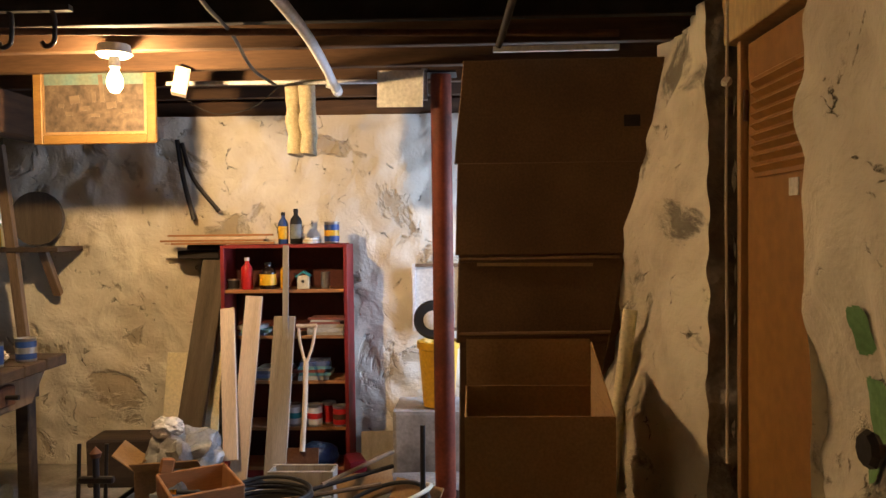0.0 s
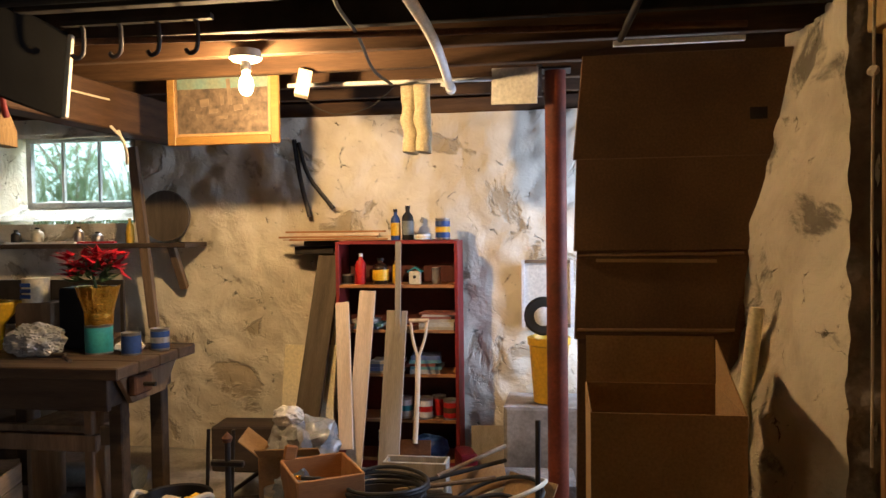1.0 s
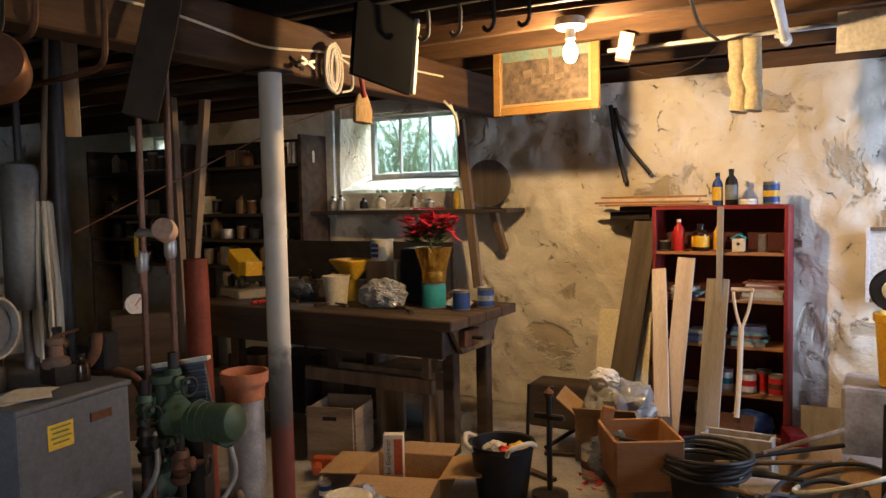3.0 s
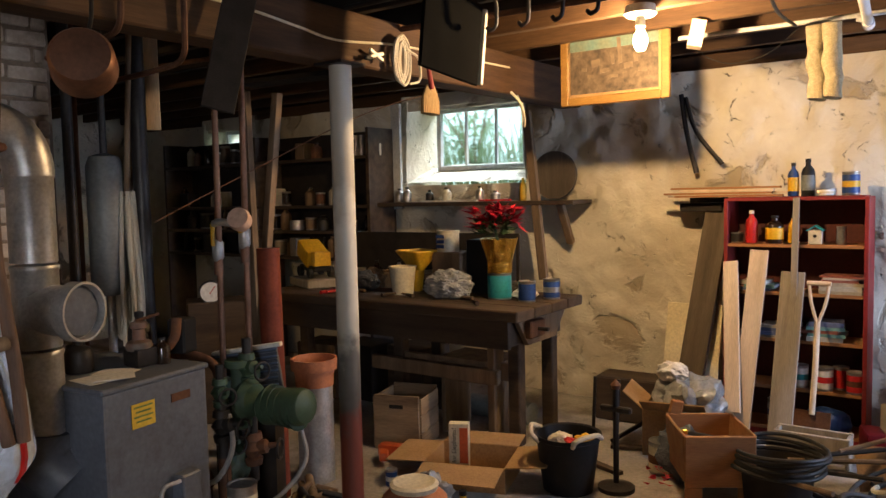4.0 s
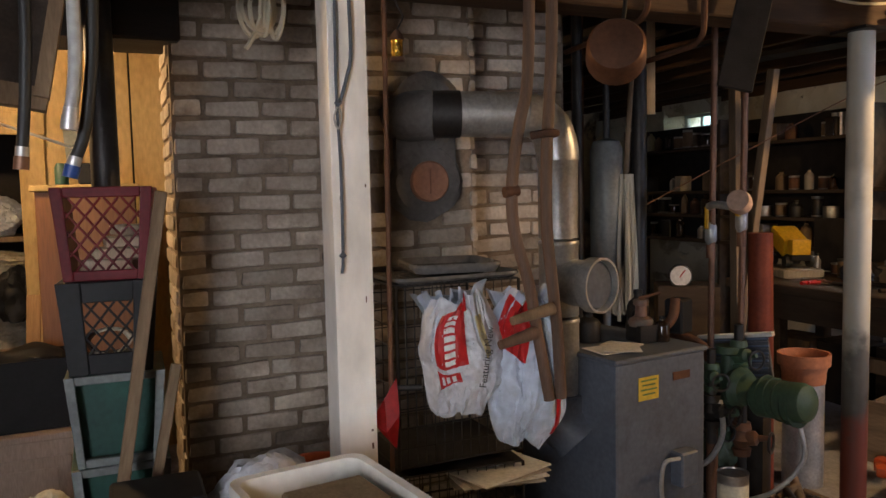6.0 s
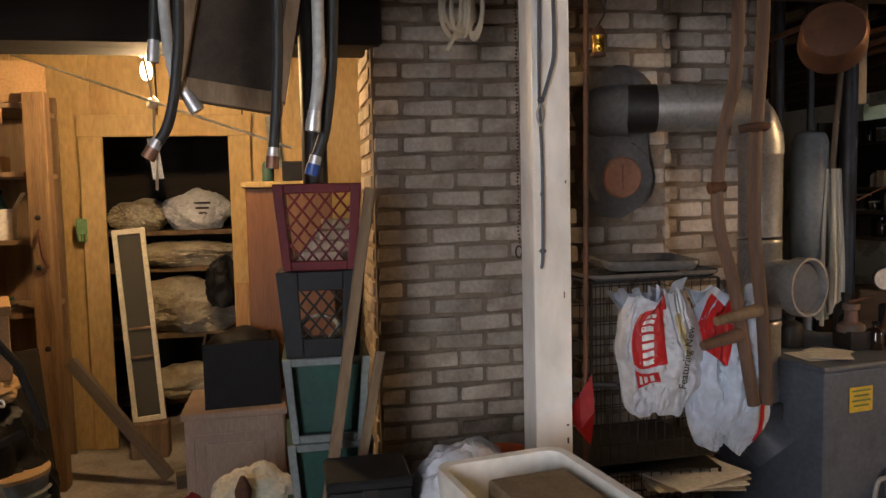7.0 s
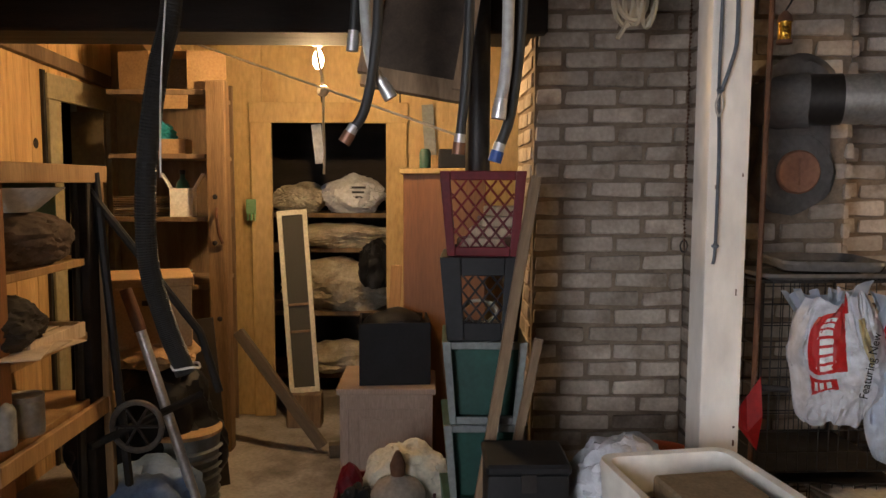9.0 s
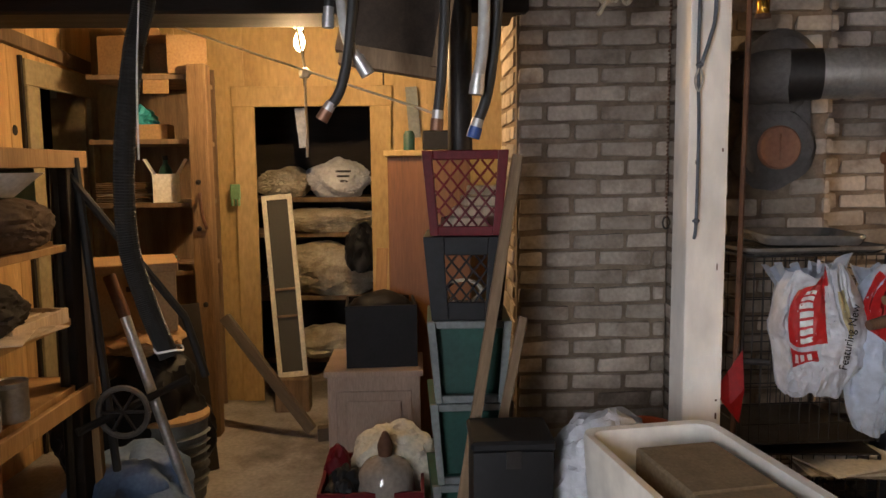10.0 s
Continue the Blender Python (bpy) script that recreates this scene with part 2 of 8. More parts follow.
def lathe(bm, prof, seg=24, m=None, close=False):
    """Turns a profile of (radius, height) about z."""
    m = m or Matrix()
    rings = []
    for r, z in prof:
        rings.append([bm.verts.new(m @ Vector((r * math.cos(a), r * math.sin(a), z))) for a in (2 * math.pi * k / seg for k in range(seg))])
    for a, b in zip(rings, rings[1:]):
        for k in range(seg):
            bm.faces.new((a[k], a[(k + 1) % seg], b[(k + 1) % seg], b[k]))
    if prof[0][0] > 1e-4:
        bm.faces.new(list(reversed(rings[0])))
    if prof[-1][0] > 1e-4 and not close:
        bm.faces.new(rings[-1])
    return bm


def smooth_path(pts, n=8):
    """Catmull-Rom through the points."""
    P = [Vector(p) for p in pts]
    P = [P[0] * 2 - P[1]] + P + [P[-1] * 2 - P[-2]]
    out = []
    for i in range(1, len(P) - 2):
        for k in range(n):
            t = k / n
            out.append(0.5 * ((2 * P[i]) + (P[i + 1] - P[i - 1]) * t + (2 * P[i - 1] - 5 * P[i] + 4 * P[i + 1] - P[i + 2]) * t * t
                              + (3 * P[i] - P[i - 1] - 3 * P[i + 1] + P[i + 2]) * t ** 3))
    return out + [P[-2]]


def tube(bm, pts, r, seg=8, n=8, smooth=True, ribs=0.0):
    P = smooth_path(pts, n) if smooth else [Vector(p) for p in pts]
    rings = []
    side = None
    for i, p in enumerate(P):
        d = (P[min(i + 1, len(P) - 1)] - P[max(i - 1, 0)]).normalized()
        side = (d.orthogonal() if side is None else side - d * side.dot(d)).normalized()
        up = d.cross(side)
        q = r * (1 + ribs * (i % 2))
        rings.append([bm.verts.new(p + side * q * math.cos(2 * math.pi * k / seg) + up * q * math.sin(2 * math.pi * k / seg)) for k in range(seg)])
    for a, b in zip(rings, rings[1:]):
        for k in range(seg):
            bm.faces.new((a[k], a[(k + 1) % seg], b[(k + 1) % seg], b[k]))
    bm.faces.new(list(reversed(rings[0])))
    bm.faces.new(rings[-1])
    return bm


def rough_up(bm, amp, freq, seed=0.0):
    bm.normal_update()
    for v in bm.verts:
        v.co += v.normal * amp * noise.noise(v.co * freq + Vector((seed, seed * 2, 0)))
    return bm


def mesh(name, bm, material, smooth=False):
    bmesh.ops.recalc_face_normals(bm, faces=bm.faces)
    me = bpy.data.meshes.new(name)
    bm.to_mesh(me)
    bm.free()
    me.materials.append(material)
    if smooth:
        me.polygons.foreach_set("use_smooth", [True] * len(me.polygons))
        me.set_sharp_from_angle(angle=radians(38))
    return me


def thing(name, at, label, category, group="", kind="", turn=0.0):
    ob = new(name)
    ob.empty_display_size = 0.05
    ob.matrix_basis = pose(*at, 0, 0, turn)
    return tagged(ob, label, category, group, kind)


def part(name, bm, material, parent, label="", smooth=False):
    ob = new(name, mesh(name, bm, material, smooth))
    ob.parent = parent
    return tagged(ob, label)


def solid(name, bm, material, label, category, at=(0, 0, 0), turn=0.0, group="", kind="", smooth=False, rot=None):
    ob = new(name, mesh(name, bm, material, smooth))
    ob.matrix_basis = pose(*at, *(rot or (0, 0, turn)))
    return tagged(ob, label, category, group, kind)


B = bmesh.new


def rough_sheet(bm, origin, u, v, nu, nv, normal, amp=0.03, seed=0.0, fine=0.008, hole=None, bow=None):
    """An uneven masonry face; hole(a, b) tells which cells are left out, in metres along u and v."""
    o, u, v, nrm = Vector(origin), Vector(u), Vector(v), Vector(normal)
    lu, lv = u.length, v.length
    grid = []
    for j in range(nv + 1):
        row = []
        for i in range(nu + 1):
            p = o + u * (i / nu) + v * (j / nv)
            q = p + Vector((seed, seed, seed))
            h = amp * noise.noise(q * 2.3) + amp * 0.6 * abs(noise.noise(q * 5.1)) + fine * noise.noise(q * 11) + fine * 0.4 * max(-0.3, min(0.3, 3 * noise.noise(q * 6 + Vector((9, 4, 2)))))
            if bow:
                h += bow(lu * i / nu, lv * j / nv)
            row.append(bm.verts.new(p + nrm * h))
        grid.append(row)
    for j in range(nv):
        for i in range(nu):
            if hole and hole(lu * (i + 0.5) / nu, lv * (j + 0.5) / nv):
                continue
            bm.faces.new((grid[j][i], grid[j][i + 1], grid[j + 1][i + 1], grid[j + 1][i]))
    return bm


# ---- structure ----
bm = B()
rough_sheet(bm, (-8.2, -4.6, 0), (12, 0, 0), (0, 10.4, 0), 180, 150, (0, 0, 1), 0.012, 3.0, 0.004)
tagged(new("floor", mesh("floor", bm, CONCRETE, True)), "dusty grey concrete cellar floor with dirt stains", "floor", kind="structure")

# north wall, with two window openings
NY = 4.8
WIN = [(-4.1, -2.98, 1.56, 2.16), (-6.7, -6.0, 1.98, 2.16)]
bm = B()
X0 = -8.0


def north_hole(a, b):
    return any(x0 < X0 + a < x1 and z0 < b < z1 for x0, x1, z0, z1 in WIN)


rough_sheet(bm, (X0, NY, -0.03), (10.6, 0, 0), (0, 0, 2.24), 424, 90, (0, -1, 0), 0.05, 1.0, 0.01, north_hole)
for x0, x1, z0, z1 in WIN:
    # reveals and sill
    rough_sheet(bm, (x0 + 0.01, NY - 0.03, z0 - 0.04), (0, 0.45, 0), (0, 0, z1 - z0 + 0.1), 12, 18, (1, 0, 0), 0.02, 2.0)
    rough_sheet(bm, (x1 - 0.01, NY - 0.03, z0 - 0.04), (0, 0.45, 0), (0, 0, z1 - z0 + 0.1), 12, 18, (-1, 0, 0), 0.02, 2.5)
    rough_sheet(bm, (x0 - 0.03, NY - 0.04, z0), (x1 - x0 + 0.06, 0, 0), (0, 0.46, 0.15 if z0 < 1.8 else 0.0), 30, 12, (0, 0, 1), 0.01, 2.2)
    box(bm, ((x0 + x1) / 2, NY + 0.2, z1 + 0.05), (x1 - x0 + 0.1, 0.42, 0.1))
xs = [X0] + [x for w in sorted(WIN) for x in (w[0], w[1])] + [2.6]
for a, b in zip(xs[::2], xs[1::2]):
    box(bm, ((a + b) / 2, NY + 0.27, 1.08), (b - a - 0.02, 0.4, 2.24))
for x0, x1, z0, z1 in WIN:
    box(bm, ((x0 + x1) / 2, NY + 0.27, z0 / 2 - 0.06), (x1 - x0, 0.4, z0 - 0.02))
tagged(new("wall_north", mesh("wall_north", bm, PLASTER, True)), "uneven lime-plastered stone foundation wall, peeling and stained", "wall", kind="structure")

# outer closing walls
for nm, c, s in (("wall_west", (-8.05, 0.4, 1.2), (0.3, 9.6, 2.7)), ("wall_south", (-2.6, -4.5, 1.2), (11.2, 0.3, 2.7)), ("wall_east_end", (2.75, 4.0, 1.2), (0.3, 2.6, 2.7)),
                 ("wall_stair", (1.9, 3.0, 1.2), (1.4, 0.2, 2.7))):
    solid(nm, box(B(), c, s), STONE, "dim rubble stone cellar wall", "wall", kind="structure")

GREYSTONE = mat("bare_grey_rubble", (0.2, 0.175, 0.145), (0.1, 0.085, 0.07), 0.95, scale=5, fine=40, bump=0.9, stain=(0.35, 0.31, 0.26), stain_scale=3, stain_amount=0.6, bump_dist=0.03)
GREENWASH = mat("green_wall_paint", (0.17, 0.33, 0.13), (0.12, 0.24, 0.09), 0.85, scale=8, bump=0.4)
# east wall: rough stone, leaning outwards at its foot, with a doorway
EX = 0.84


def batter(a, b):
    return 0.03 * a + 0.46 * (a / 0.88) * max(0.0, 1 - b / 2.3)


bm = B()
rough_sheet(bm, (0.89, 2.6, 0), (0, 0.88, 0), (0, 0, 2.3), 36, 84, (-1, 0, 0), 0.07, 5.0, 0.014, None, batter)
rough_sheet(bm, (0.95, 3.47, 0), (0.5, 0, 0), (0, 0, 2.3), 20, 84, (0, 1, 0), 0.05, 5.0, 0.014, None)
box(bm, (1.25, 3.03, 1.15), (0.4, 0.8, 2.3))
ret = B()
rough_sheet(ret, (0.8, 2.6, 0), (0.5, 0, 0), (0, 0, 2.3), 50, 190, (0, -1, 0), 0.07, 5.0, 0.045, None)
tagged(new("wall_reveal", mesh("wall_reveal", ret, GREYSTONE, True)), "bare grey rubble at the door reveal", "wall", kind="structure")
tagged(new("wall_pier", mesh("wall_pier", bm, STONE, True)), "whitewashed rubble stone pier, grey where the coat has fallen", "wall", kind="structure")
bm = B()
rough_sheet(bm, (EX, -4.4, 0), (0, 6.33, 0), (0, 0, 2.5), 220, 92, (-1, 0, 0), 0.07, 7.0, 0.014)
rough_sheet(bm, (EX, 1.93, 0), (0.4, 0, 0), (0, 0, 2.5), 16, 92, (0, 1, 0), 0.06, 7.0, 0.014)
box(bm, (EX + 0.34, -1.3, 1.25), (0.4, 6.2, 2.5))
east_bm = bm
for y0, z0, ry, rz in ((1.65, 1.265, 0.03, 0.055), (1.635, 1.06, 0.045, 0.12)):
    pb = B()
    rough_sheet(pb, (EX - 0.006, y0 - 0.15, z0 - 0.24), (0, 0.3, 0), (0, 0, 0.48), 70, 110, (-1, 0, 0), 0.07, 7.0, 0.014,
                lambda a, b: ((a - 0.15) / ry) ** 4 + ((b - 0.24) / rz) ** 4 > 1 + 0.9 * noise.noise(Vector((a * 17, b * 13, y0))))
    for v in [v for v in pb.verts if not v.link_faces]:
        pb.verts.remove(v)
    tagged(new("paint_patch", mesh("paint_patch", pb, GREENWASH, True)), "patch of old green paint on the stone wall", "paint", kind="structure")
tagged(new("wall_east", mesh("wall_east", east_bm, STONE, True)), "whitewashed rubble stone wall with flakes of green paint", "wall", kind="structure")

# ceiling: floor boards overhead, joists, main beam
bm = B()
for k in range(68):
    box(bm, (-2.7, -4.4 + k * 0.14, 2.53), (11.0, 0.134, 0.022))
tagged(new("ceiling", mesh("ceiling", bm, DECK)), "dark underside of old floor boards", "ceiling", kind="structure")
JB = 2.29
ys = [-4.2 + 0.42 * k for k in range(22)]
for y in ys:
    if y > 4.75:
        continue
    box_bm = box(B(), (0, 0, 0), (10.9, 0.05, 0.225), bevel=0.004)
    # joists turned from the bulb get the near-black copy, their shade as colour
    solid("ceiling_joist", box_bm, JOIST if y > 3.3 else DARKSHADE, "rough-sawn floor joist under the boards", "joist", (-2.7, y, JB + 0.1135), group="floor joists", kind="structure")
bm = B()
box(bm, (0, 0, 0), (0.16, 8.9, 0.24), bevel=0.008)
solid("main_beam", bm, BEAMWOOD, "old brown timber main beam under the joists", "beam", (-2.62, 0.33, 2.165), kind="structure")
solid("sill_beam", box(B(), (0, 0, 0), (10.4, 0.16, 0.1), bevel=0.006), JOIST, "brown timber sill on top of the foundation wall", "beam", (-2.8, NY + 0.1, 2.26), kind="structure")
solid("dark_duct", box(B(), (0, 0, 0), (0.3, 3.6, 0.28), bevel=0.01), DARKSHADE, "dark boxed duct hanging below the joists", "duct", (-3.45, -1.95, 2.14), kind="structure")
solid("rim_board", box(B(), (0, 0, 0), (10.9, 0.04, 0.3)), JOIST, "rough rim board closing the joist ends", "beam", (-2.7, NY + 0.2, 2.45), kind="structure")
for nm, x in (("rim_board_west", -8.1), ("rim_board_east", 2.72)):
    solid(nm, box(B(), (0, 0, 0), (0.04, 9.8, 0.3)), DARKSHADE, "dark rim board closing the joist ends", "beam", (x, 0.3, 2.45), kind="structure")
# unseen door frame behind the camera, added around the rear fill lamp
t = thing("unseen_door", (0.76, -1.6, 0), "unseen door frame added around the rear fill lamp", "door", kind="structure")
for y in (-0.43, 0.43):
    part("stile", box(B(), (0, y, 1.1), (0.05, 0.09, 2.2), bevel=0.003), PLY, t)
for z in (0.28, 2.17):
    part("rail", box(B(), (0, 0, z), (0.05, 0.77, 0.56 if z < 1 else 0.1), bevel=0.003), PLY, t)


def window(name, x0, x1, z0, z1, y):
    w = thing(name, ((x0 + x1) / 2, y, z0), "small three-pane cellar window, white paint flaking, green plants outside", "window", kind="structure")
    W, H = x1 - x0, z1 - z0
    part("bottom_rail", box(B(), (0, 0, 0.02), (W, 0.045, 0.04), bevel=0.003), FRAMEPAINT, w)
    part("top_rail", box(B(), (0, 0, H - 0.02), (W, 0.045, 0.04), bevel=0.003), FRAMEPAINT, w)
    for s in (-1, 1):
        part("stile", box(B(), (s * (W / 2 - 0.02), 0, H / 2), (0.04, 0.045, H - 0.08), bevel=0.003), FRAMEPAINT, w)
    for k in (1, 2):
        part("glazing_bar", box(B(), (-W / 2 + W * k / 3, 0, H / 2), (0.018, 0.03, H - 0.08)), FRAMEPAINT, w)
    for k in range(3):
        p = part("pane", box(B(), (-W / 2 + W * (k + 0.5) / 3, 0.0, H / 2), (W / 3 - 0.03, 0.003, H - 0.08)), PANE, w)
        p.visible_shadow = False


FRAMEPAINT = mat("flaking_frame_paint", (0.6, 0.62, 0.6), (0.45, 0.47, 0.46), 0.7, scale=9, bump=0.2, stain=(0.25, 0.24, 0.21), stain_amount=0.5)
PANE = glass("window_glass", (0.9, 0.97, 1.0), 0.1)
window("window_1", -3.98, -3.12, 1.655, 2.17, 5.06)
window("window_2", -6.7, -6.0, 1.95, 2.17, 5.06)
# bank and plants outside


def leaf_mat(name, colour):
    """Thin leaf: sunlight comes through it."""
    m = bpy.data.materials.new(name)
    m.use_nodes = True
    N, L = m.node_tree.nodes, m.node_tree.links
    n = N.new("ShaderNodeTexNoise")
    n.inputs["Scale"].default_value = 3.0
    v = N.new("ShaderNodeHueSaturation")
    v.inputs["Color"].default_value = (*colour, 1)
    r = N.new("ShaderNodeMapRange")
    r.inputs[3].default_value, r.inputs[4].default_value = 0.5, 1.6
    L.new(n.outputs[0], r.inputs[0])
    L.new(r.outputs[0], v.inputs["Value"])
    tr = N.new("ShaderNodeBsdfTranslucent")
    mx = N.new("ShaderNodeMixShader")
    mx.inputs[0].default_value = 0.5
    L.new(v.outputs[0], N["Principled BSDF"].inputs["Base Color"])
    L.new(v.outputs[0], tr.inputs[0])
    L.new(N["Principled BSDF"].outputs[0], mx.inputs[1])
    L.new(tr.outputs[0], mx.inputs[2])
    L.new(mx.outputs[0], N["Material Output"].inputs[0])
    return m


LEAF = leaf_mat("grass_blades", (0.17, 0.23, 0.12))
bm = B()
rough_sheet(bm, (-60, 5.3, 1.5), (120, 0, 0), (0, 80, 0), 60, 40, (0, 0, 1), 0.08, 1.0)
tagged(new("ground", mesh("ground", bm, LEAF, True)), "rough green grass bank outside the window", "ground", kind="structure")
bm = B()
rnd = random.Random(9)
for k in range(1100):
    x, y, h = rnd.uniform(-8.5, -2.6), rnd.uniform(5.4, 6.9), rnd.uniform(0.25, 0.95)
    a, w, ln = rnd.uniform(0, 6.28), rnd.uniform(0.004, 0.01), rnd.uniform(-0.4, 0.4)
    dx, dy = math.cos(a) * w, math.sin(a) * w
    q = [bm.verts.new((x + dx * s + ln * f * f, y + dy * s + ln * 0.6 * f * f, 1.5 + h * f)) for f, s in ((0, -1), (0, 1), (0.55, 1.2), (0.55, -1.2), (1, 0))]
    bm.faces.new((q[0], q[1], q[2], q[3]))
    bm.faces.new((q[3], q[2], q[4]))
tagged(new("tall_grass", mesh("tall_grass", bm, LEAF)), "dense tall green grass and stems outside the window", "grass", kind="stuff")

solid("backdrop", box(B(), (0, 0, 0), (30, 0.1, 9)), glow("pale_sky_through_trees", (0.66, 0.9, 0.95), 0.9), "pale sky glimmering through distant green", "backdrop", (-4, 12, 5.2), kind="structure")

# ---- more materials ----
REDPAINT = mat("worn_red_paint", (0.27, 0.02, 0.02), (0.17, 0.015, 0.015), 0.55, scale=5, bump=0.15, stain=(0.08, 0.03, 0.02), stain_amount=0.35)
SHELFWOOD = mat("orange_shelf_board", (0.4, 0.19, 0.07), (0.3, 0.13, 0.05), 0.6, scale=4, stretch=(0.4, 4, 4), bump=0.15)
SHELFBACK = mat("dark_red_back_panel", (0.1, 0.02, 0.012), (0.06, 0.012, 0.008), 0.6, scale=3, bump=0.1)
IRONDIRTY = mat("grimy_iron", (0.14, 0.125, 0.105), (0.07, 0.06, 0.05), 0.6, scale=7, bump=0.25, stain=(0.2, 0.08, 0.05), stain_scale=4, stain_amount=0.6)
REDOXIDE = mat("red_oxide_paint", (0.2, 0.045, 0.02), (0.12, 0.026, 0.014), 0.6, scale=6, bump=0.2, stain=(0.05, 0.022, 0.014), stain_amount=0.7, spec=0.2)
DARKIRON = mat("dark_iron", (0.045, 0.042, 0.04), (0.03, 0.026, 0.024), 0.5, 0.6, scale=8, bump=0.2)
RUST = mat("rusty_iron", (0.16, 0.07, 0.035), (0.08, 0.04, 0.025), 0.75, 0.3, scale=9, bump=0.4)
COPPER = mat("dull_copper", (0.26, 0.13, 0.08), (0.15, 0.08, 0.05), 0.5, 0.6, scale=8, bump=0.1, stain=(0.12, 0.06, 0.04), stain_amount=0.5)
GALV = mat("galvanised_sheet", (0.55, 0.54, 0.52), (0.36, 0.35, 0.33), 0.4, 0.65, scale=12, fine=80, bump=0.12, stain=(0.3, 0.27, 0.23), stain_amount=0.5)
BOILER = mat("blue_grey_enamel", (0.12, 0.135, 0.165), (0.09, 0.1, 0.122), 0.45, scale=3, bump=0.06, stain=(0.035, 0.033, 0.033), stain_amount=0.5)
WHITEPAINT = mat("old_white_paint", (0.84, 0.79, 0.72), (0.8, 0.74, 0.66), 0.45, scale=3, fine=12, stretch=(1, 1, 0.5), bump=0.06, stain=(0.5, 0.42, 0.33), stain_scale=2.5, stain_amount=0.3)
ENAMEL = mat("white_enamel", (0.82, 0.79, 0.72), (0.78, 0.74, 0.66), 0.3, scale=2, fine=14, bump=0.02, stain=(0.62, 0.54, 0.42), stain_amount=0.25)
CEMENT = mat("smeared_cement", (0.13, 0.12, 0.115), (0.085, 0.08, 0.075), 0.95, scale=7, fine=50, bump=0.6, bump_dist=0.02)
TERRA = mat("terracotta", (0.45, 0.17, 0.075), (0.36, 0.13, 0.06), 0.7, scale=8, bump=0.15)
GREENIRON = mat("green_motor_paint", (0.05, 0.09, 0.05), (0.035, 0.06, 0.038), 0.5, scale=8, bump=0.2, stain=(0.035, 0.03, 0.022), stain_amount=0.5)
BLACKPL = mat("black_plastic", (0.013, 0.013, 0.014), (0.009, 0.009, 0.01), 0.55, scale=8, bump=0.05, spec=0.25)
REDPL = mat("red_plastic", (0.14, 0.007, 0.012), (0.1, 0.005, 0.009), 0.5, scale=6, bump=0.05, stain=(0.07, 0.015, 0.015), stain_amount=0.4, spec=0.2)
GREENPL = mat("green_plastic", (0.012, 0.07, 0.05), (0.01, 0.045, 0.035), 0.5, scale=6, bump=0.05, stain=(0.05, 0.05, 0.045), stain_amount=0.4)
GREYPL = mat("grey_crate_edge", (0.2, 0.22, 0.21), (0.12, 0.13, 0.13), 0.6, scale=6, bump=0.1)
DOORPAINT = mat("ochre_door_paint", (0.34, 0.165, 0.045), (0.28, 0.13, 0.036), 0.42, scale=2, fine=18, bump=0.05, stain=(0.2, 0.09, 0.03), stain_scale=1.2, stain_amount=0.35)
BROWNDOOR = mat("varnished_door", (0.21, 0.09, 0.032), (0.15, 0.062, 0.022), 0.5, scale=2, fine=30, stretch=(4, 4, 0.35), bump=0.12, stain=(0.15, 0.065, 0.025), stain_amount=0.4)
FLATCARD = mat("stacked_card", (0.17, 0.095, 0.045), (0.13, 0.07, 0.034), 0.9, scale=4, fine=90, bump=0.12, stain=(0.12, 0.07, 0.04), stain_amount=0.4)
GILT = mat("oak_picture_frame", (0.3, 0.165, 0.045), (0.24, 0.125, 0.035), 0.45, scale=5, stretch=(0.5, 5, 5), bump=0.1)
ROPE = mat("cotton_rope", (0.6, 0.54, 0.42), (0.45, 0.4, 0.3), 0.95, scale=60, bump=0.5)
PAPER = mat("off_white_paper", (0.7, 0.67, 0.6), (0.6, 0.57, 0.5), 0.9, scale=5, bump=0.1)
BLUECAN = mat("blue_label", (0.02, 0.06, 0.22), (0.015, 0.045, 0.17), 0.45, scale=6, bump=0.03)
TIN = mat("tin", (0.5, 0.48, 0.45), (0.36, 0.34, 0.31), 0.35, 0.85, scale=10, bump=0.06, stain=(0.2, 0.13, 0.08), stain_amount=0.4)
YELLOWPL = mat("yellow_plastic", (0.72, 0.42, 0.02), (0.62, 0.34, 0.015), 0.45, scale=6, bump=0.04, stain=(0.4, 0.22, 0.04), stain_amount=0.3)
FOAM = mat("grey_foam", (0.27, 0.2, 0.12), (0.2, 0.145, 0.085), 0.95, scale=20, fine=120, bump=0.2)
RUBBER = mat("black_rubber", (0.022, 0.021, 0.02), (0.015, 0.015, 0.014), 0.55, scale=10, bump=0.1)

# ---- the north side ----


def bookcase():
    t = thing("bookcase", (-1.11, 4.62, 0.0), "tall red-painted bookcase with five crowded shelves against the plaster wall", "bookcase")
    for sx in (-1, 1):
        part("side_panel", box(B(), (sx * 0.369, 0, 0.7), (0.022, 0.25, 1.4), bevel=0.002), REDPAINT, t)
    part("top_panel", box(B(), (0, 0, 1.394), (0.716, 0.25, 0.022), bevel=0.002), REDPAINT, t)
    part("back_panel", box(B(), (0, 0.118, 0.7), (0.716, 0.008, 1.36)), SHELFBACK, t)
    for z in (0.06, 0.3, 0.58, 0.85, 1.125):
        part("shelf", box(B(), (0, -0.004, z), (0.714, 0.235, 0.02), bevel=0.002), SHELFWOOD, t, "bare orange-brown shelf board")
    part("plinth", box(B(), (0, -0.11, 0.025), (0.714, 0.015, 0.05)), REDPAINT, t)


bookcase()


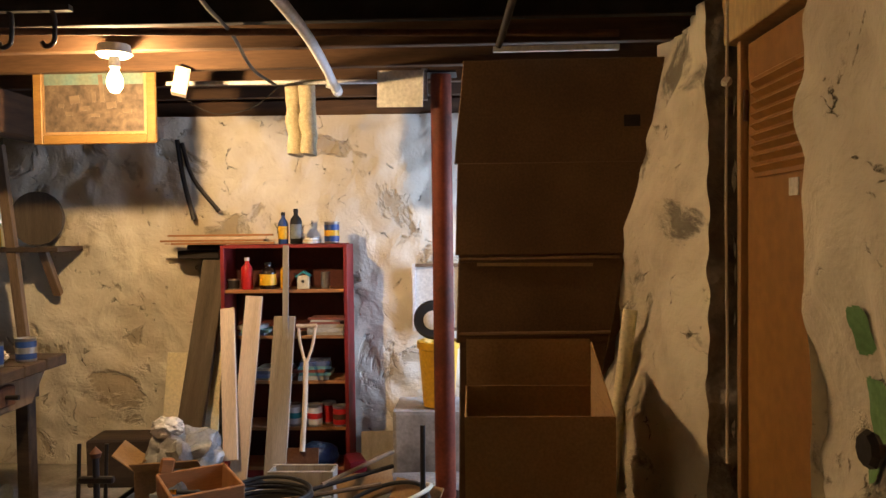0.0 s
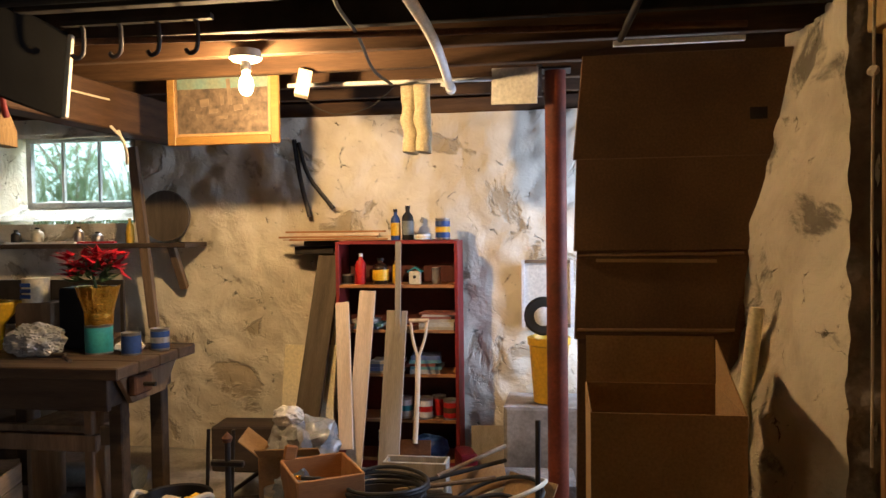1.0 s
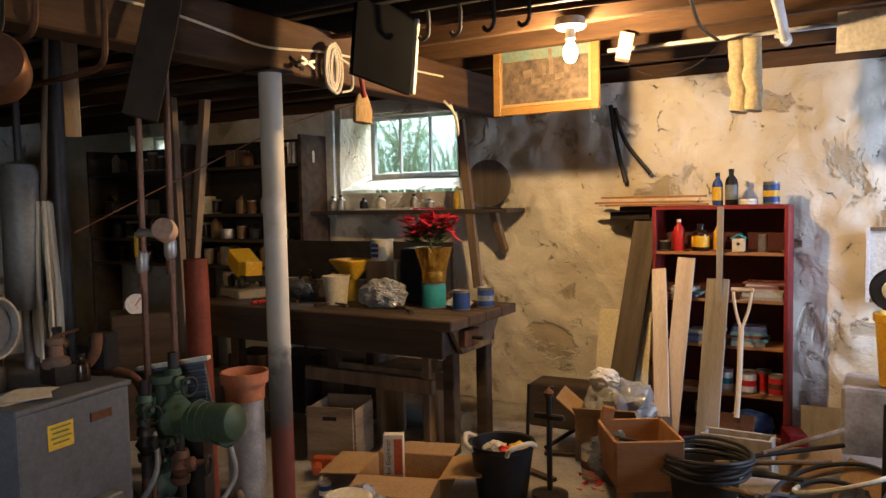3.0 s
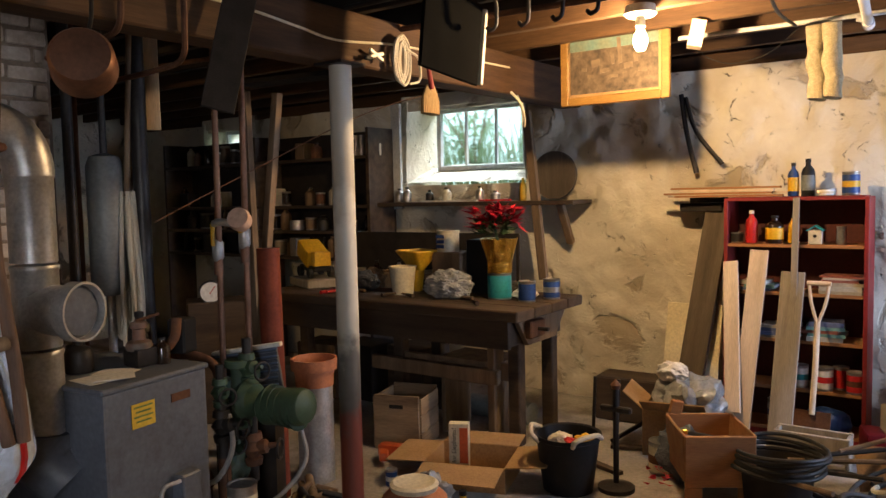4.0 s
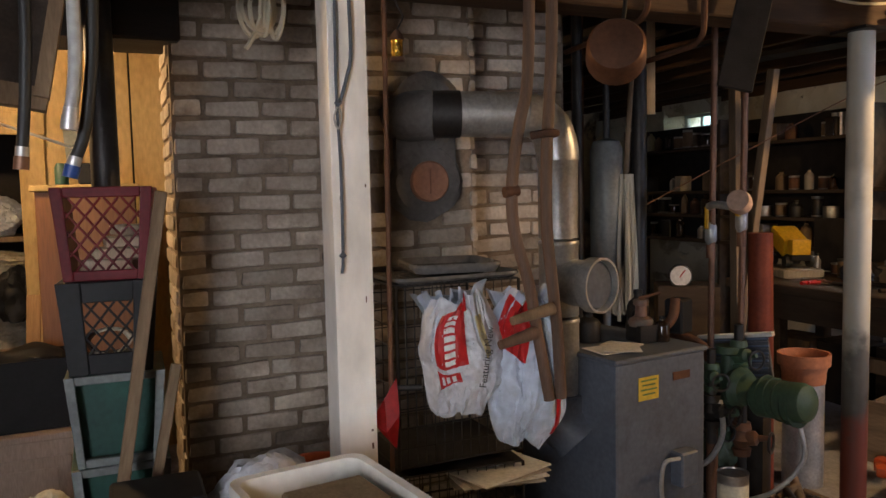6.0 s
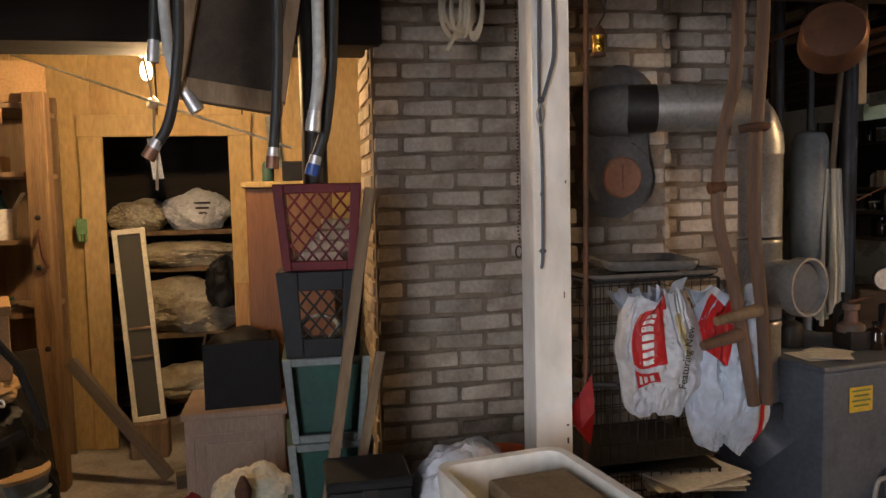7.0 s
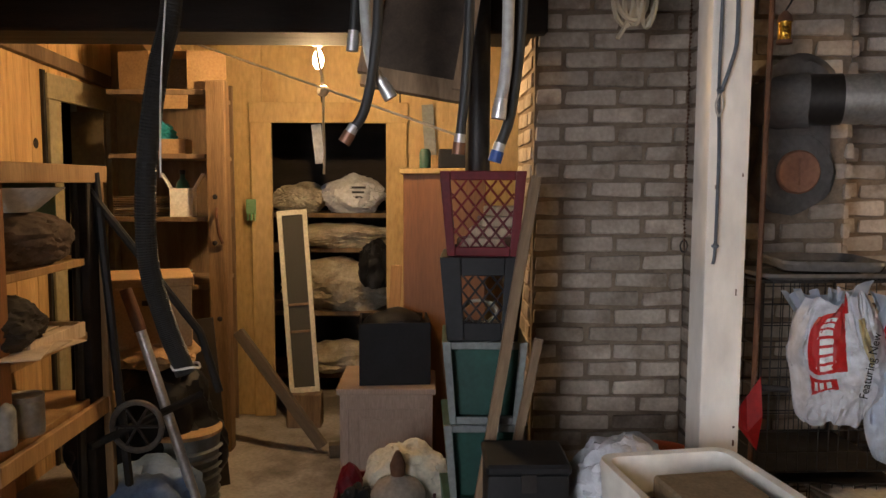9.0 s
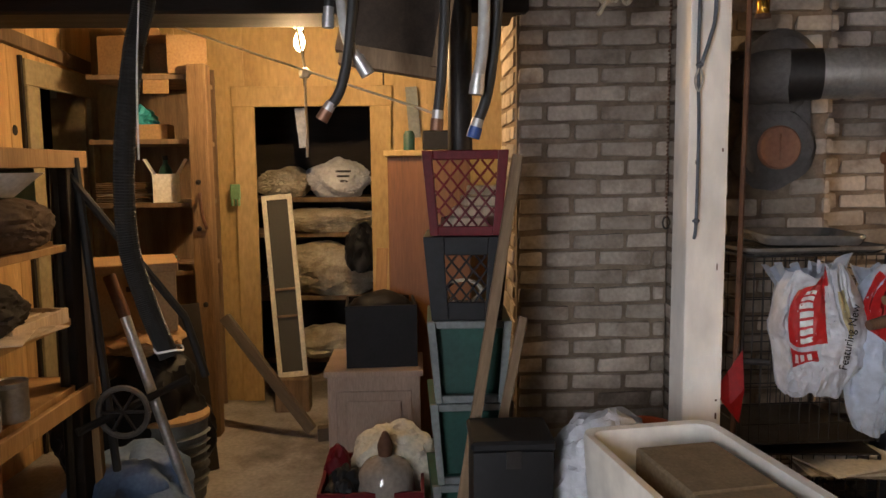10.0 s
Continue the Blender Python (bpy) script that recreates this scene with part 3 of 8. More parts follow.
def workbench():
    t = thing("workbench", (-3.25, 3.7, 0), "heavy dark timber workbench with a grimy top, under the cellar window", "workbench")
    for k in range(4):
        bm = B()
        box(bm, (0.0, -0.3 + k * 0.2, 0.8), (2.06, 0.194, 0.06), bevel=0.006)
        part("top_plank", rough_up(bm, 0.003, 5, k), DARKWOOD, t)
    part("apron", box(B(), (0, -0.34, 0.69), (1.9, 0.035, 0.16), bevel=0.004), DARKWOOD, t)
    part("end_apron", box(B(), (0.9, 0.0, 0.69), (0.035, 0.64, 0.16), bevel=0.004), DARKWOOD, t)
    for x in (-0.85, 0.0, 0.85):
        for y in (-0.1, 0.3):
            part("leg", box(B(), (x, y, 0.385), (0.075, 0.075, 0.77), bevel=0.006), DARKWOOD, t)
    part("stretcher", box(B(), (0.42, -0.1, 0.42), (0.8, 0.03, 0.1), bevel=0.004), OLDWOOD, t)
    part("end_leg", box(B(), (0.72, -0.12, 0.385), (0.05, 0.11, 0.77), bevel=0.005), OLDWOOD, t)
    part("cross_beam", box(B(), (0.3, -0.17, 0.4), (0.95, 0.045, 0.085), bevel=0.005), OLDWOOD, t)
    bm = box(B(), (0.945, 0.02, 0.69), (0.03, 0.6, 0.17), bevel=0.004)
    for v in bm.verts:
        if v.co.z < 0.69:
            v.co.y = 0.0 + 0.55 * v.co.y
    part("end_board", bm, OLDWOOD, t, "pinkish worn end board")
    vise = part("vise_block", box(B(), (0.985, -0.12, 0.7), (0.045, 0.16, 0.1), bevel=0.008), RUST, t, "rusty vise block")
    part("vise_screw", cyl(B(), (1.0, -0.12, 0.7), (1.07, -0.12, 0.7), 0.012, seg=10), DARKIRON, vise, smooth=True)
    # near-black board added to paint the shade behind the bench
    part("back_board", box(B(), (-0.2, 0.385, 1.02), (1.6, 0.02, 0.36)), DARKSHADE, t)


workbench()


def worn_column_paint():
    """Grey paint above, grimy in the middle, red oxide at the foot, meeting in ragged edges."""
    m = bpy.data.materials.new("worn_column_paint")
    m.use_nodes = True
    N, L = m.node_tree.nodes, m.node_tree.links
    co = N.new("ShaderNodeTexCoord").outputs["Object"]
    sep = N.new("ShaderNodeSeparateXYZ")
    L.new(co, sep.inputs[0])
    n = N.new("ShaderNodeTexNoise")
    n.inputs["Scale"].default_value, n.inputs["Detail"].default_value = 9.0, 7
    L.new(co, n.inputs["Vector"])
    h = N.new("ShaderNodeMath")
    h.operation = "MULTIPLY_ADD"
    h.inputs[1].default_value = 0.5
    L.new(n.outputs[0], h.inputs[0])
    L.new(sep.outputs[2], h.inputs[2])
    ramp = N.new("ShaderNodeValToRGB")
    e = ramp.color_ramp.elements
    e[0].position, e[0].color = 0.0, (0.17, 0.035, 0.016, 1)
    e[1].position, e[1].color = 1.0, (0.58, 0.55, 0.47, 1)
    for p, c in ((0.3, (0.14, 0.03, 0.016, 1)), (0.345, (0.06, 0.052, 0.042, 1)), (0.43, (0.11, 0.1, 0.085, 1)), (0.49, (0.44, 0.41, 0.34, 1)), (0.72, (0.6, 0.57, 0.49, 1)), (0.78, (0.45, 0.41, 0.33, 1))):
        k = e.new(p)
        k.color = c
    sc = N.new("ShaderNodeMath")
    sc.operation = "MULTIPLY"
    sc.inputs[1].default_value = 0.45
    L.new(h.outputs[0], sc.inputs[0])
    L.new(sc.outputs[0], ramp.inputs[0])
    L.new(ramp.outputs[0], N["Principled BSDF"].inputs["Base Color"])
    N["Principled BSDF"].inputs["Roughness"].default_value = 0.55
    bp = N.new("ShaderNodeBump")
    bp.inputs["Strength"].default_value, bp.inputs["Distance"].default_value = 0.3, 0.004
    L.new(n.outputs[0], bp.inputs["Height"])
    L.new(bp.outputs[0], N["Principled BSDF"].inputs["Normal"])
    return m


def column(name, x, y, r, top, mats, label):
    t = thing(name, (x, y, 0), label, "column")
    z0 = 0
    for k, (z, m) in enumerate(mats):
        bm = B()
        cyl(bm, (0, 0, z0), (0, 0, z), r + 0.0015 * (k % 2), seg=24)
        part("shaft" if k else "lower_shaft", bm, m, t, smooth=True)
        z0 = z
    part("cap_plate", box(B(), (0, 0, top - 0.006), (0.16, 0.16, 0.012)), DARKIRON, t)
    part("base_plate", box(B(), (0, 0, 0.008), (0.2, 0.2, 0.016)), RUST, t)


column("steel_column", -2.55, 2.36, 0.05, 2.045, ((2.035, worn_column_paint()),), "round steel column, grey paint above a red-painted foot")
column("steel_column", -0.14, 3.95, 0.054, 2.29, ((2.28, REDOXIDE),), "round red-brown steel column under the joists")


def picture():
    t = thing("framed_picture", (-1.905, 3.85, 2.178), "framed aerial city view in a wide honey oak frame", "picture")
    w, h = 0.635, 0.47
    for sx in (-1, 1):
        part("frame_side", box(B(), (sx * (w / 2 - 0.024), 0, 0), (0.048, 0.025, h), bevel=0.005), GILT, t)
    for sz in (-1, 1):
        part("frame_rail", box(B(), (0, 0, sz * (h / 2 - 0.024)), (w - 0.096, 0.025, 0.048), bevel=0.005), GILT, t)
    part("mat_border", box(B(), (0, 0.002, 0), (w - 0.1, 0.01, h - 0.1)), CARD, t)
    part("print", box(B(), (0, -0.0055, 0), (w - 0.124, 0.004, h - 0.124)), PRINTBG, t)
    part("printed_sky", box(B(), (0, -0.0095, 0.11), (w - 0.124, 0.002, 0.09)), PRINTSKY, t)
    rnd = random.Random(4)
    for x, z, sx, sz in ((0.04, 0.045, 0.022, 0.14), (-0.1, -0.01, 0.05, 0.04), (-0.05, -0.055, 0.05, 0.022), (0.09, -0.04, 0.05, 0.03), (0.13, 0.0, 0.02, 0.05),
                         (0.0, -0.09, 0.06, 0.016), (-0.17, -0.04, 0.03, 0.02), (-0.13, -0.08, 0.04, 0.018), (0.17, -0.07, 0.05, 0.02), (0.0, 0.0, 0.02, 0.05)):
        part("printed_block", box(B(), (x, -0.0105, z), (sx, 0.003, sz), rot=(0, rnd.uniform(-8, 8), 0)), PRINTBLD, t)


PRINTBG = mat("printed_town", (0.17, 0.125, 0.085), (0.06, 0.045, 0.035), 0.4, scale=30, fine=150, bump=0)
PRINTSKY = mat("printed_sky", (0.1, 0.21, 0.21), (0.2, 0.2, 0.13), 0.4, scale=8, bump=0)
PRINTBLD = mat("printed_blocks", (0.2, 0.145, 0.1), (0.13, 0.095, 0.065), 0.4, scale=30, bump=0)
picture()


def bulb_fixture(x, y, z, top, label, far=False):
    t = thing("light_bulb", (x, y, z), label, "light bulb")
    bm = B()
    lathe(bm, [(0.002, -0.055), (0.018, -0.05), (0.03, -0.03), (0.034, -0.005), (0.027, 0.022), (0.015, 0.042), (0.014, 0.05)], 20)
    if far:
        bm.transform(Matrix.Diagonal((0.75, 0.75, 0.85, 1)))
    gb = part("glass_bulb", bm, BULBGLOW, t, "lit frosted bulb", smooth=True)
    gb.visible_shadow = False
    part("socket", lathe(B(), [(0.015, 0.05), (0.022, 0.056), (0.022, 0.1), (0.018, 0.11)], 16), PAPER, t, "white porcelain socket", smooth=True)
    return t


BULBGLOW = glow("lit_bulb", (1.0, 0.72, 0.36), 28)
t = bulb_fixture(-1.518, 3.25, 2.145, JB, "lit bare bulb in a porcelain holder below the joists")
part("ceiling_rose", lathe(B(), [(0.0, 0.1), (0.06, 0.1), (0.074, 0.112), (0.066, 0.15), (0.0, 0.15)], 24), PAPER, t, smooth=True)
t = far_bulb = bulb_fixture(-3.9, -1.102, 1.995, JB, "lit bare bulb hanging from a cord", True)
part("cord", tube(B(), [(0, 0, 0.1), (0.005, 0, 0.2), (0, 0, 0.53)], 0.004, 6), RUBBER, t)

# cardboard leaning by the pier, and the big open carton
bm = B()
t = thing("flattened_cartons", (0.38, 3.36, 0.0), "tall stack of flattened brown cartons propped beside the stone pier", "cardboard")
for z0, z1, yo in ((0.0, 0.985, 0.012), (0.981, 1.375, 0.004), (1.371, 1.775, -0.006), (1.771, 2.225, 0.0)):
    bm = B()
    x1 = [0.03 + 0.2 * z for z in (z0, z1)]
    v = [bm.verts.new((x, y, z)) for y in (yo, yo + 0.02) for x, z in ((-0.445, z0), (x1[0], z0), (x1[1], z1), (-0.4 if z1 > 2 else -0.43, z1))]
    for f in ((0, 1, 2, 3), (4, 7, 6, 5), (0, 4, 5, 1), (1, 5, 6, 2), (2, 6, 7, 3), (3, 7, 4, 0)):
        bm.faces.new([v[i] for i in f])
    bmesh.ops.bevel(bm, geom=bm.edges[:], offset=0.004, segments=1, affect="EDGES")
    part("card_sheet", bm, FLATCARD, t)
part("back_sheet", box(B(), (-0.06, 0.03, 1.1), (0.68, 0.012, 2.2)), FLATCARD, t)
part("tape_patch", box(B(), (0.33, -0.008, 1.95), (0.07, 0.004, 0.05)), DARKSHADE, t, "dark tape patch")
for z, w in ((1.02, 0.66), (1.35, 0.7)):
    part("rolled_lip", cyl(B(), (-0.43, 0.0, z), (-0.43 + w, -0.002, z + 0.004), 0.011, seg=8), FLATCARD, t, smooth=True)
part("card_crease", box(B(), (-0.1, -0.05, 1.33), (0.5, 0.012, 0.014), rot=(0, 0.6, 0)), CARD, t)


def open_box(name, at, size, label, turn=0.0, th=0.006, material=None, flaps=(), group=""):
    """A carton without lid: walls, bottom, flaps as (side, length, lean)."""
    material = material or CARD
    t = thing(name, at, label, "box", group, turn=turn)
    w, d, h = size
    part("bottom", box(B(), (0, 0, th / 2), (w, d, th)), material, t)
    for sy in (-1, 1):
        part("long_side", box(B(), (0, sy * (d / 2 - th / 2), h / 2 + th / 2), (w, th, h - th)), material, t)
    for sx in (-1, 1):
        part("short_side", box(B(), (sx * (w / 2 - th / 2), 0, h / 2 + th / 2), (th, d - 2 * th, h - th)), material, t)
    for side, ln, a in flaps:
        bm = B()
        q = radians(a)
        if side in "ns":
            s = 1 if side == "n" else -1
            box(bm, (0, s * (d / 2 + math.sin(q) * ln / 2), h + math.cos(q) * ln / 2), (w - 0.01, th, ln), rot=(-s * a, 0, 0))
        else:
            s = 1 if side == "e" else -1
            box(bm, (s * (w / 2 + math.sin(q) * ln / 2), 0, h + math.cos(q) * ln / 2), (th, d - 0.01, ln), rot=(0, s * a, 0))
        part("flap", bm, material, t)
    return t


open_box("carton", (0.235, 2.88, 0.0), (0.52, 0.52, 0.84), "big open brown cardboard carton standing upright", flaps=(("n", 0.19, 6), ))

t = bpy.data.objects["carton"]
bm = B()
v = [bm.verts.new((x, y, z)) for x in (0.255, 0.261) for y, z in ((-0.25, 0.84), (0.25, 0.84), (0.255, 1.02))]
for f in ((0, 1, 2), (5, 4, 3), (0, 3, 4, 1), (1, 4, 5, 2), (2, 5, 3, 0)):
    bm.faces.new([v[i] for i in f])
part("folded_flap", bm, CARD, t)
# door in the east wall
t = thing("door_1", (0.93, 2.17, 0), "closed brown varnished door with a louvred vent panel", "door", kind="structure")
part("leaf", box(B(), (0, 0, 1.05), (0.04, 0.8, 2.06), bevel=0.003), DOORPAINT, t)
part("louvre_frame", box(B(), (-0.022, 0.06, 1.8), (0.012, 0.46, 0.32), bevel=0.003), DOORPAINT, t)
for k in range(9):
    part("slat", box(B(), (-0.034, 0.06, 1.665 + 0.033 * k), (0.028, 0.42, 0.006), rot=(0, 40, 0)), DOORPAINT, t)
part("paper_tag", box(B(), (-0.023, 0.0, 1.6), (0.003, 0.06, 0.05)), PAPER, t, "small white paper tag")
part("top_casing", box(B(), (-0.03, 0.0, 2.2), (0.09, 0.98, 0.22), bevel=0.004), PLY, t)
part("jamb", box(B(), (-0.02, 0.375, 1.05), (0.05, 0.03, 2.1), bevel=0.003), PINE, t, "pale worn wooden edge strip")
part("jamb", box(B(), (0.03, 0.43, 1.05), (0.06, 0.05, 2.1), bevel=0.003), PLY, t)
for z in (0.5, 1.88):
    part("hinge", cyl(B(), (-0.03, 0.352, z - 0.05), (-0.03, 0.352, z + 0.05), 0.008, seg=8), RUST, t)

# ---- the brick side ----


def bricks_on(parent, x, y0, y1, z0, z1, pitch=0.0715, length=0.215, seed=0, axis="y", missing=None, off0=0):
    """Courses of single bricks on a face of constant x (or constant y for axis x)."""
    rnd = random.Random(seed)
    meshes = {}
    n = int((z1 - z0) / pitch)
    for r in range(n):
        z = z0 + (r + 0.5) * pitch
        a = y0 + (0 if (r + off0) % 2 else -length / 2)
        while a < y1 - 0.02:
            b = min(a + length, y1)
            s = max(a, y0)
            if b - s > 0.035 and not (missing and missing((s + b) / 2, z)):
                key = (round(b - s, 2), rnd.randrange(3))
                if key not in meshes:
                    bm = box(B(), (0, 0, 0), (0.026, key[0] - 0.017, pitch - 0.017), bevel=0.011, seg=2)
                    rough_up(bm, 0.012, 13, key[1] * 3.1)
                    meshes[key] = mesh("brick", bm, BRICK, True)
                ob = new("brick", meshes[key])
                c = (x, (s + b) / 2, z) if axis == "y" else ((s + b) / 2, x, z)
                ob.matrix_basis = pose(c[0] + rnd.uniform(-0.003, 0.003), c[1], c[2] + rnd.uniform(-0.002, 0.002), rnd.uniform(-1.4, 1.4), 0, rnd.uniform(-1.6, 1.6) + (0 if axis == "y" else 90))
                ob.parent = parent
            a += length


def brickwork():
    w = new("wall_brick", mesh("wall_brick", box(B(), (-3.63, 0.11, 1.2), (0.54, 0.6, 2.4)), MORTAR))
    tagged(w, "whitewashed soft brick wall with worn grey joints", "wall", kind="structure")
    bricks_on(w, -3.36, -0.19, 0.41, 0.02, 2.32, seed=1)
    bricks_on(w, -0.187, -3.84, -3.385, 0.02, 2.32, seed=2, axis="x", off0=1)
    c = new("chimney", mesh("chimney", box(B(), (-3.42, 0.66, 1.2), (0.68, 0.46, 2.4)), MORTAR))
    tagged(c, "whitewashed brick chimney breast with a smeared flue collar", "chimney", kind="structure")
    bricks_on(c, -3.08, 0.43, 0.89, 0.02, 2.32, seed=3, missing=lambda y, z: (y - 0.66) ** 2 + ((z - 1.5) * 0.62) ** 2 < 0.022)
    bricks_on(c, 0.428, -3.385, -3.06, 0.02, 2.32, seed=4, axis="x")
    bricks_on(c, 0.895, -3.7, -3.06, 0.02, 2.32, seed=5, axis="x", off0=1)
    r = new("wall_recess", mesh("wall_recess", box(B(), (-3.6, 1.2, 1.2), (0.4, 0.62, 2.4)), MORTAR))
    tagged(r, "brick wall set back beside the chimney, dim and sooty", "wall", kind="structure")
    bricks_on(r, -3.4, 0.9, 1.5, 0.02, 2.32, seed=6)


# partition of painted boards with a doorway
PX = -5.0
t = thing("wall_partition", (PX, -1.2, 0), "tan painted board partition with a cased doorway", "wall", kind="structure")
for y0, y1, z0, z1 in ((-2.7, -2.12, 0, 2.5), (-2.11, -1.62, 0, 2.5), (-0.77, -0.3, 0, 2.5), (-0.29, 0.1, 0, 2.5), (-1.61, -1.25, 1.8, 2.5), (-1.24, -0.78, 1.8, 2.5)):
    part("panel", box(B(), (-0.02, (y0 + y1) / 2 + 1.2, (z0 + z1) / 2), (0.02, y1 - y0, z1 - z0), bevel=0.002), PLY, t)
part("casing", box(B(), (0.005, -0.405, 0.9), (0.03, 0.125, 1.8), bevel=0.003), PLY, t)
part("casing", box(B(), (0.005, 0.405, 0.9), (0.03, 0.125, 1.8), bevel=0.003), PLY, t)
part("head_casing", box(B(), (0.007, 0.0, 1.85), (0.035, 0.95, 0.12), bevel=0.003), PLY, t)
for y in (-1.62, -2.02, -0.5):
    part("batten", box(B(), (-0.005, y + 1.2, 2.15), (0.012, 0.04, 0.7)), PLY, t)
part("side_partition", box(B(), (-0.6, 1.45, 1.25), (2.6, 0.04, 2.5)), OLDWOOD, t)
# pantry behind the doorway
t = thing("pantry_shelving", (-5.75, -1.2, 0), "rough plank pantry shelving loaded with sacks behind the doorway", "shelving")
for z in (0.12, 0.55, 0.98, 1.215):
    part("shelf", box(B(), (0, 0, z), (0.5, 1.3, 0.03)), OLDWOOD, t)
for y in (-0.62, 0.62):
    part("upright", box(B(), (0, y, 0.75), (0.5, 0.03, 1.5)), OLDWOOD, t)
# near-black wall: the pantry's darkness is put into its colour
solid("wall_pantry", box(B(), (-6.1, -1.2, 1.25), (0.1, 3.2, 2.5)), DARKSHADE, "dark board wall behind the pantry shelves", "wall", kind="structure")
# plank wall on the south side, with a cased door opening
t = thing("wall_planks", (-3.9, -2.5, 0), "wall of vertical knotty pine planks with a cased dark doorway", "wall", kind="structure")
for k in range(17):
    x = -1.02 + k * 0.19
    if x < -0.36:
        part("plank", box(B(), (x, 0, 2.22), (0.187, 0.022, 0.56), bevel=0.003), KNOTTY, t)
    else:
        part("plank", box(B(), (x, 0, 1.25), (0.187, 0.022, 2.5), bevel=0.003), KNOTTY, t)
part("head_casing", box(B(), (-0.695, 0.024, 1.905), (0.83, 0.03, 0.125), bevel=0.003), CASING, t)
for x in (-0.35, -1.055):
    part("casing", box(B(), (x, 0.024, 0.92), (0.125 if x > -1 else 0.09, 0.03, 1.84), bevel=0.003), CASING, t)
# dark strip painted in as the shadow beside the casing
part("shadow_strip", box(B(), (-0.272, 0.018, 0.99), (0.025, 0.02, 1.98), bevel=0.002), DARKSHADE, t)
for x in (-0.425, -1.0):
    part("jamb", box(B(), (x, -0.09, 0.92), (0.02, 0.19, 1.84)), CASING, t)
part("cross_rail", box(B(), (-0.2, 0.032, 2.045), (1.62, 0.04, 0.07), rot=(0, -2.5, 0), bevel=0.003), OLDWOOD, t)
for x, z in ((-0.08, 1.42), (0.12, 1.78), (-0.2, 1.62)):
    part("knot", lathe(B(), [(0.0, 0.003), (0.02, 0.002), (0.026, 0)], 12, pose(x, 0.0115, z, -90, 0, 0)), DARKSHADE, t)
for x, z in ((-0.6, 0.9), (-0.78, 0.7)):
    part("inner_board", box(B(), (x, -0.3, z), (0.09, 0.03, 2 * z), rot=(0, 2, 0)), OLDWOOD, t)
# near-black sheet painting the unlit depth of the door opening
solid("wall_behind_planks", box(B(), (-4.3, -2.95, 1.25), (2.2, 0.06, 2.5)), DARKSHADE, "dark wall seen through the doorway", "wall", kind="structure")

# white post
bm = box(B(), (0, 0, 1.02), (0.1, 0.115, 2.04), bevel=0.008, seg=2)
t = thing("timber_post", (-2.5, 0.216, 0), "square timber post with worn white paint under the beam", "post", turn=4)
part("shaft", bm, WHITEPAINT, t)
rnd = random.Random(40)
for k in range(7):
    part("nick", box(B(), (0.0502, rnd.uniform(-0.045, 0.045), rnd.uniform(0.5, 1.95)), (0.001, rnd.uniform(0.003, 0.008), rnd.uniform(0.004, 0.02))), RUST, t)


def boiler():
    t = thing("boiler", (-2.87, 1.38, 0), "dark blue-grey sheet metal boiler with a yellow notice", "boiler", turn=8)
    part("jacket", box(B(), (0, 0, 0.43), (0.55, 0.46, 0.78), bevel=0.012, seg=2), BOILER, t)
    part("top_panel", box(B(), (0, 0, 0.826), (0.57, 0.48, 0.02), bevel=0.006), BOILER, t)
    part("base", box(B(), (0, 0, 0.02), (0.52, 0.43, 0.04)), DARKIRON, t)
    part("notice", box(B(), (0.2765, -0.07, 0.715), (0.002, 0.1, 0.085)), YELLOWPAPER, t, "yellow printed notice")
    for k in range(4):
        part("notice_print", box(B(), (0.278, -0.07, 0.745 - 0.017 * k), (0.001, 0.08 - 0.015 * (k % 2), 0.006)), NOTICEINK, t)
    part("name_plate", box(B(), (0.277, 0.1, 0.74), (0.003, 0.09, 0.03)), RUST, t)
    part("control_box", box(B(), (0.31, 0.08, 0.4), (0.06, 0.09, 0.13), bevel=0.006), BOILER, t)
    part("conduit", tube(B(), [(0.33, 0.03, 0.45), (0.33, -0.05, 0.44), (0.33, -0.05, 0.3), (0.34, 0.05, 0.22), (0.36, 0.12, 0.18)], 0.008, 8), GALV, t, smooth=True)


YELLOWPAPER = mat("yellow_notice", (0.72, 0.5, 0.06), (0.62, 0.42, 0.05), 0.6, scale=6, bump=0.02)
NOTICEINK = mat("notice_ink", (0.12, 0.2, 0.06), (0.08, 0.14, 0.05), 0.6, bump=0)
boiler()


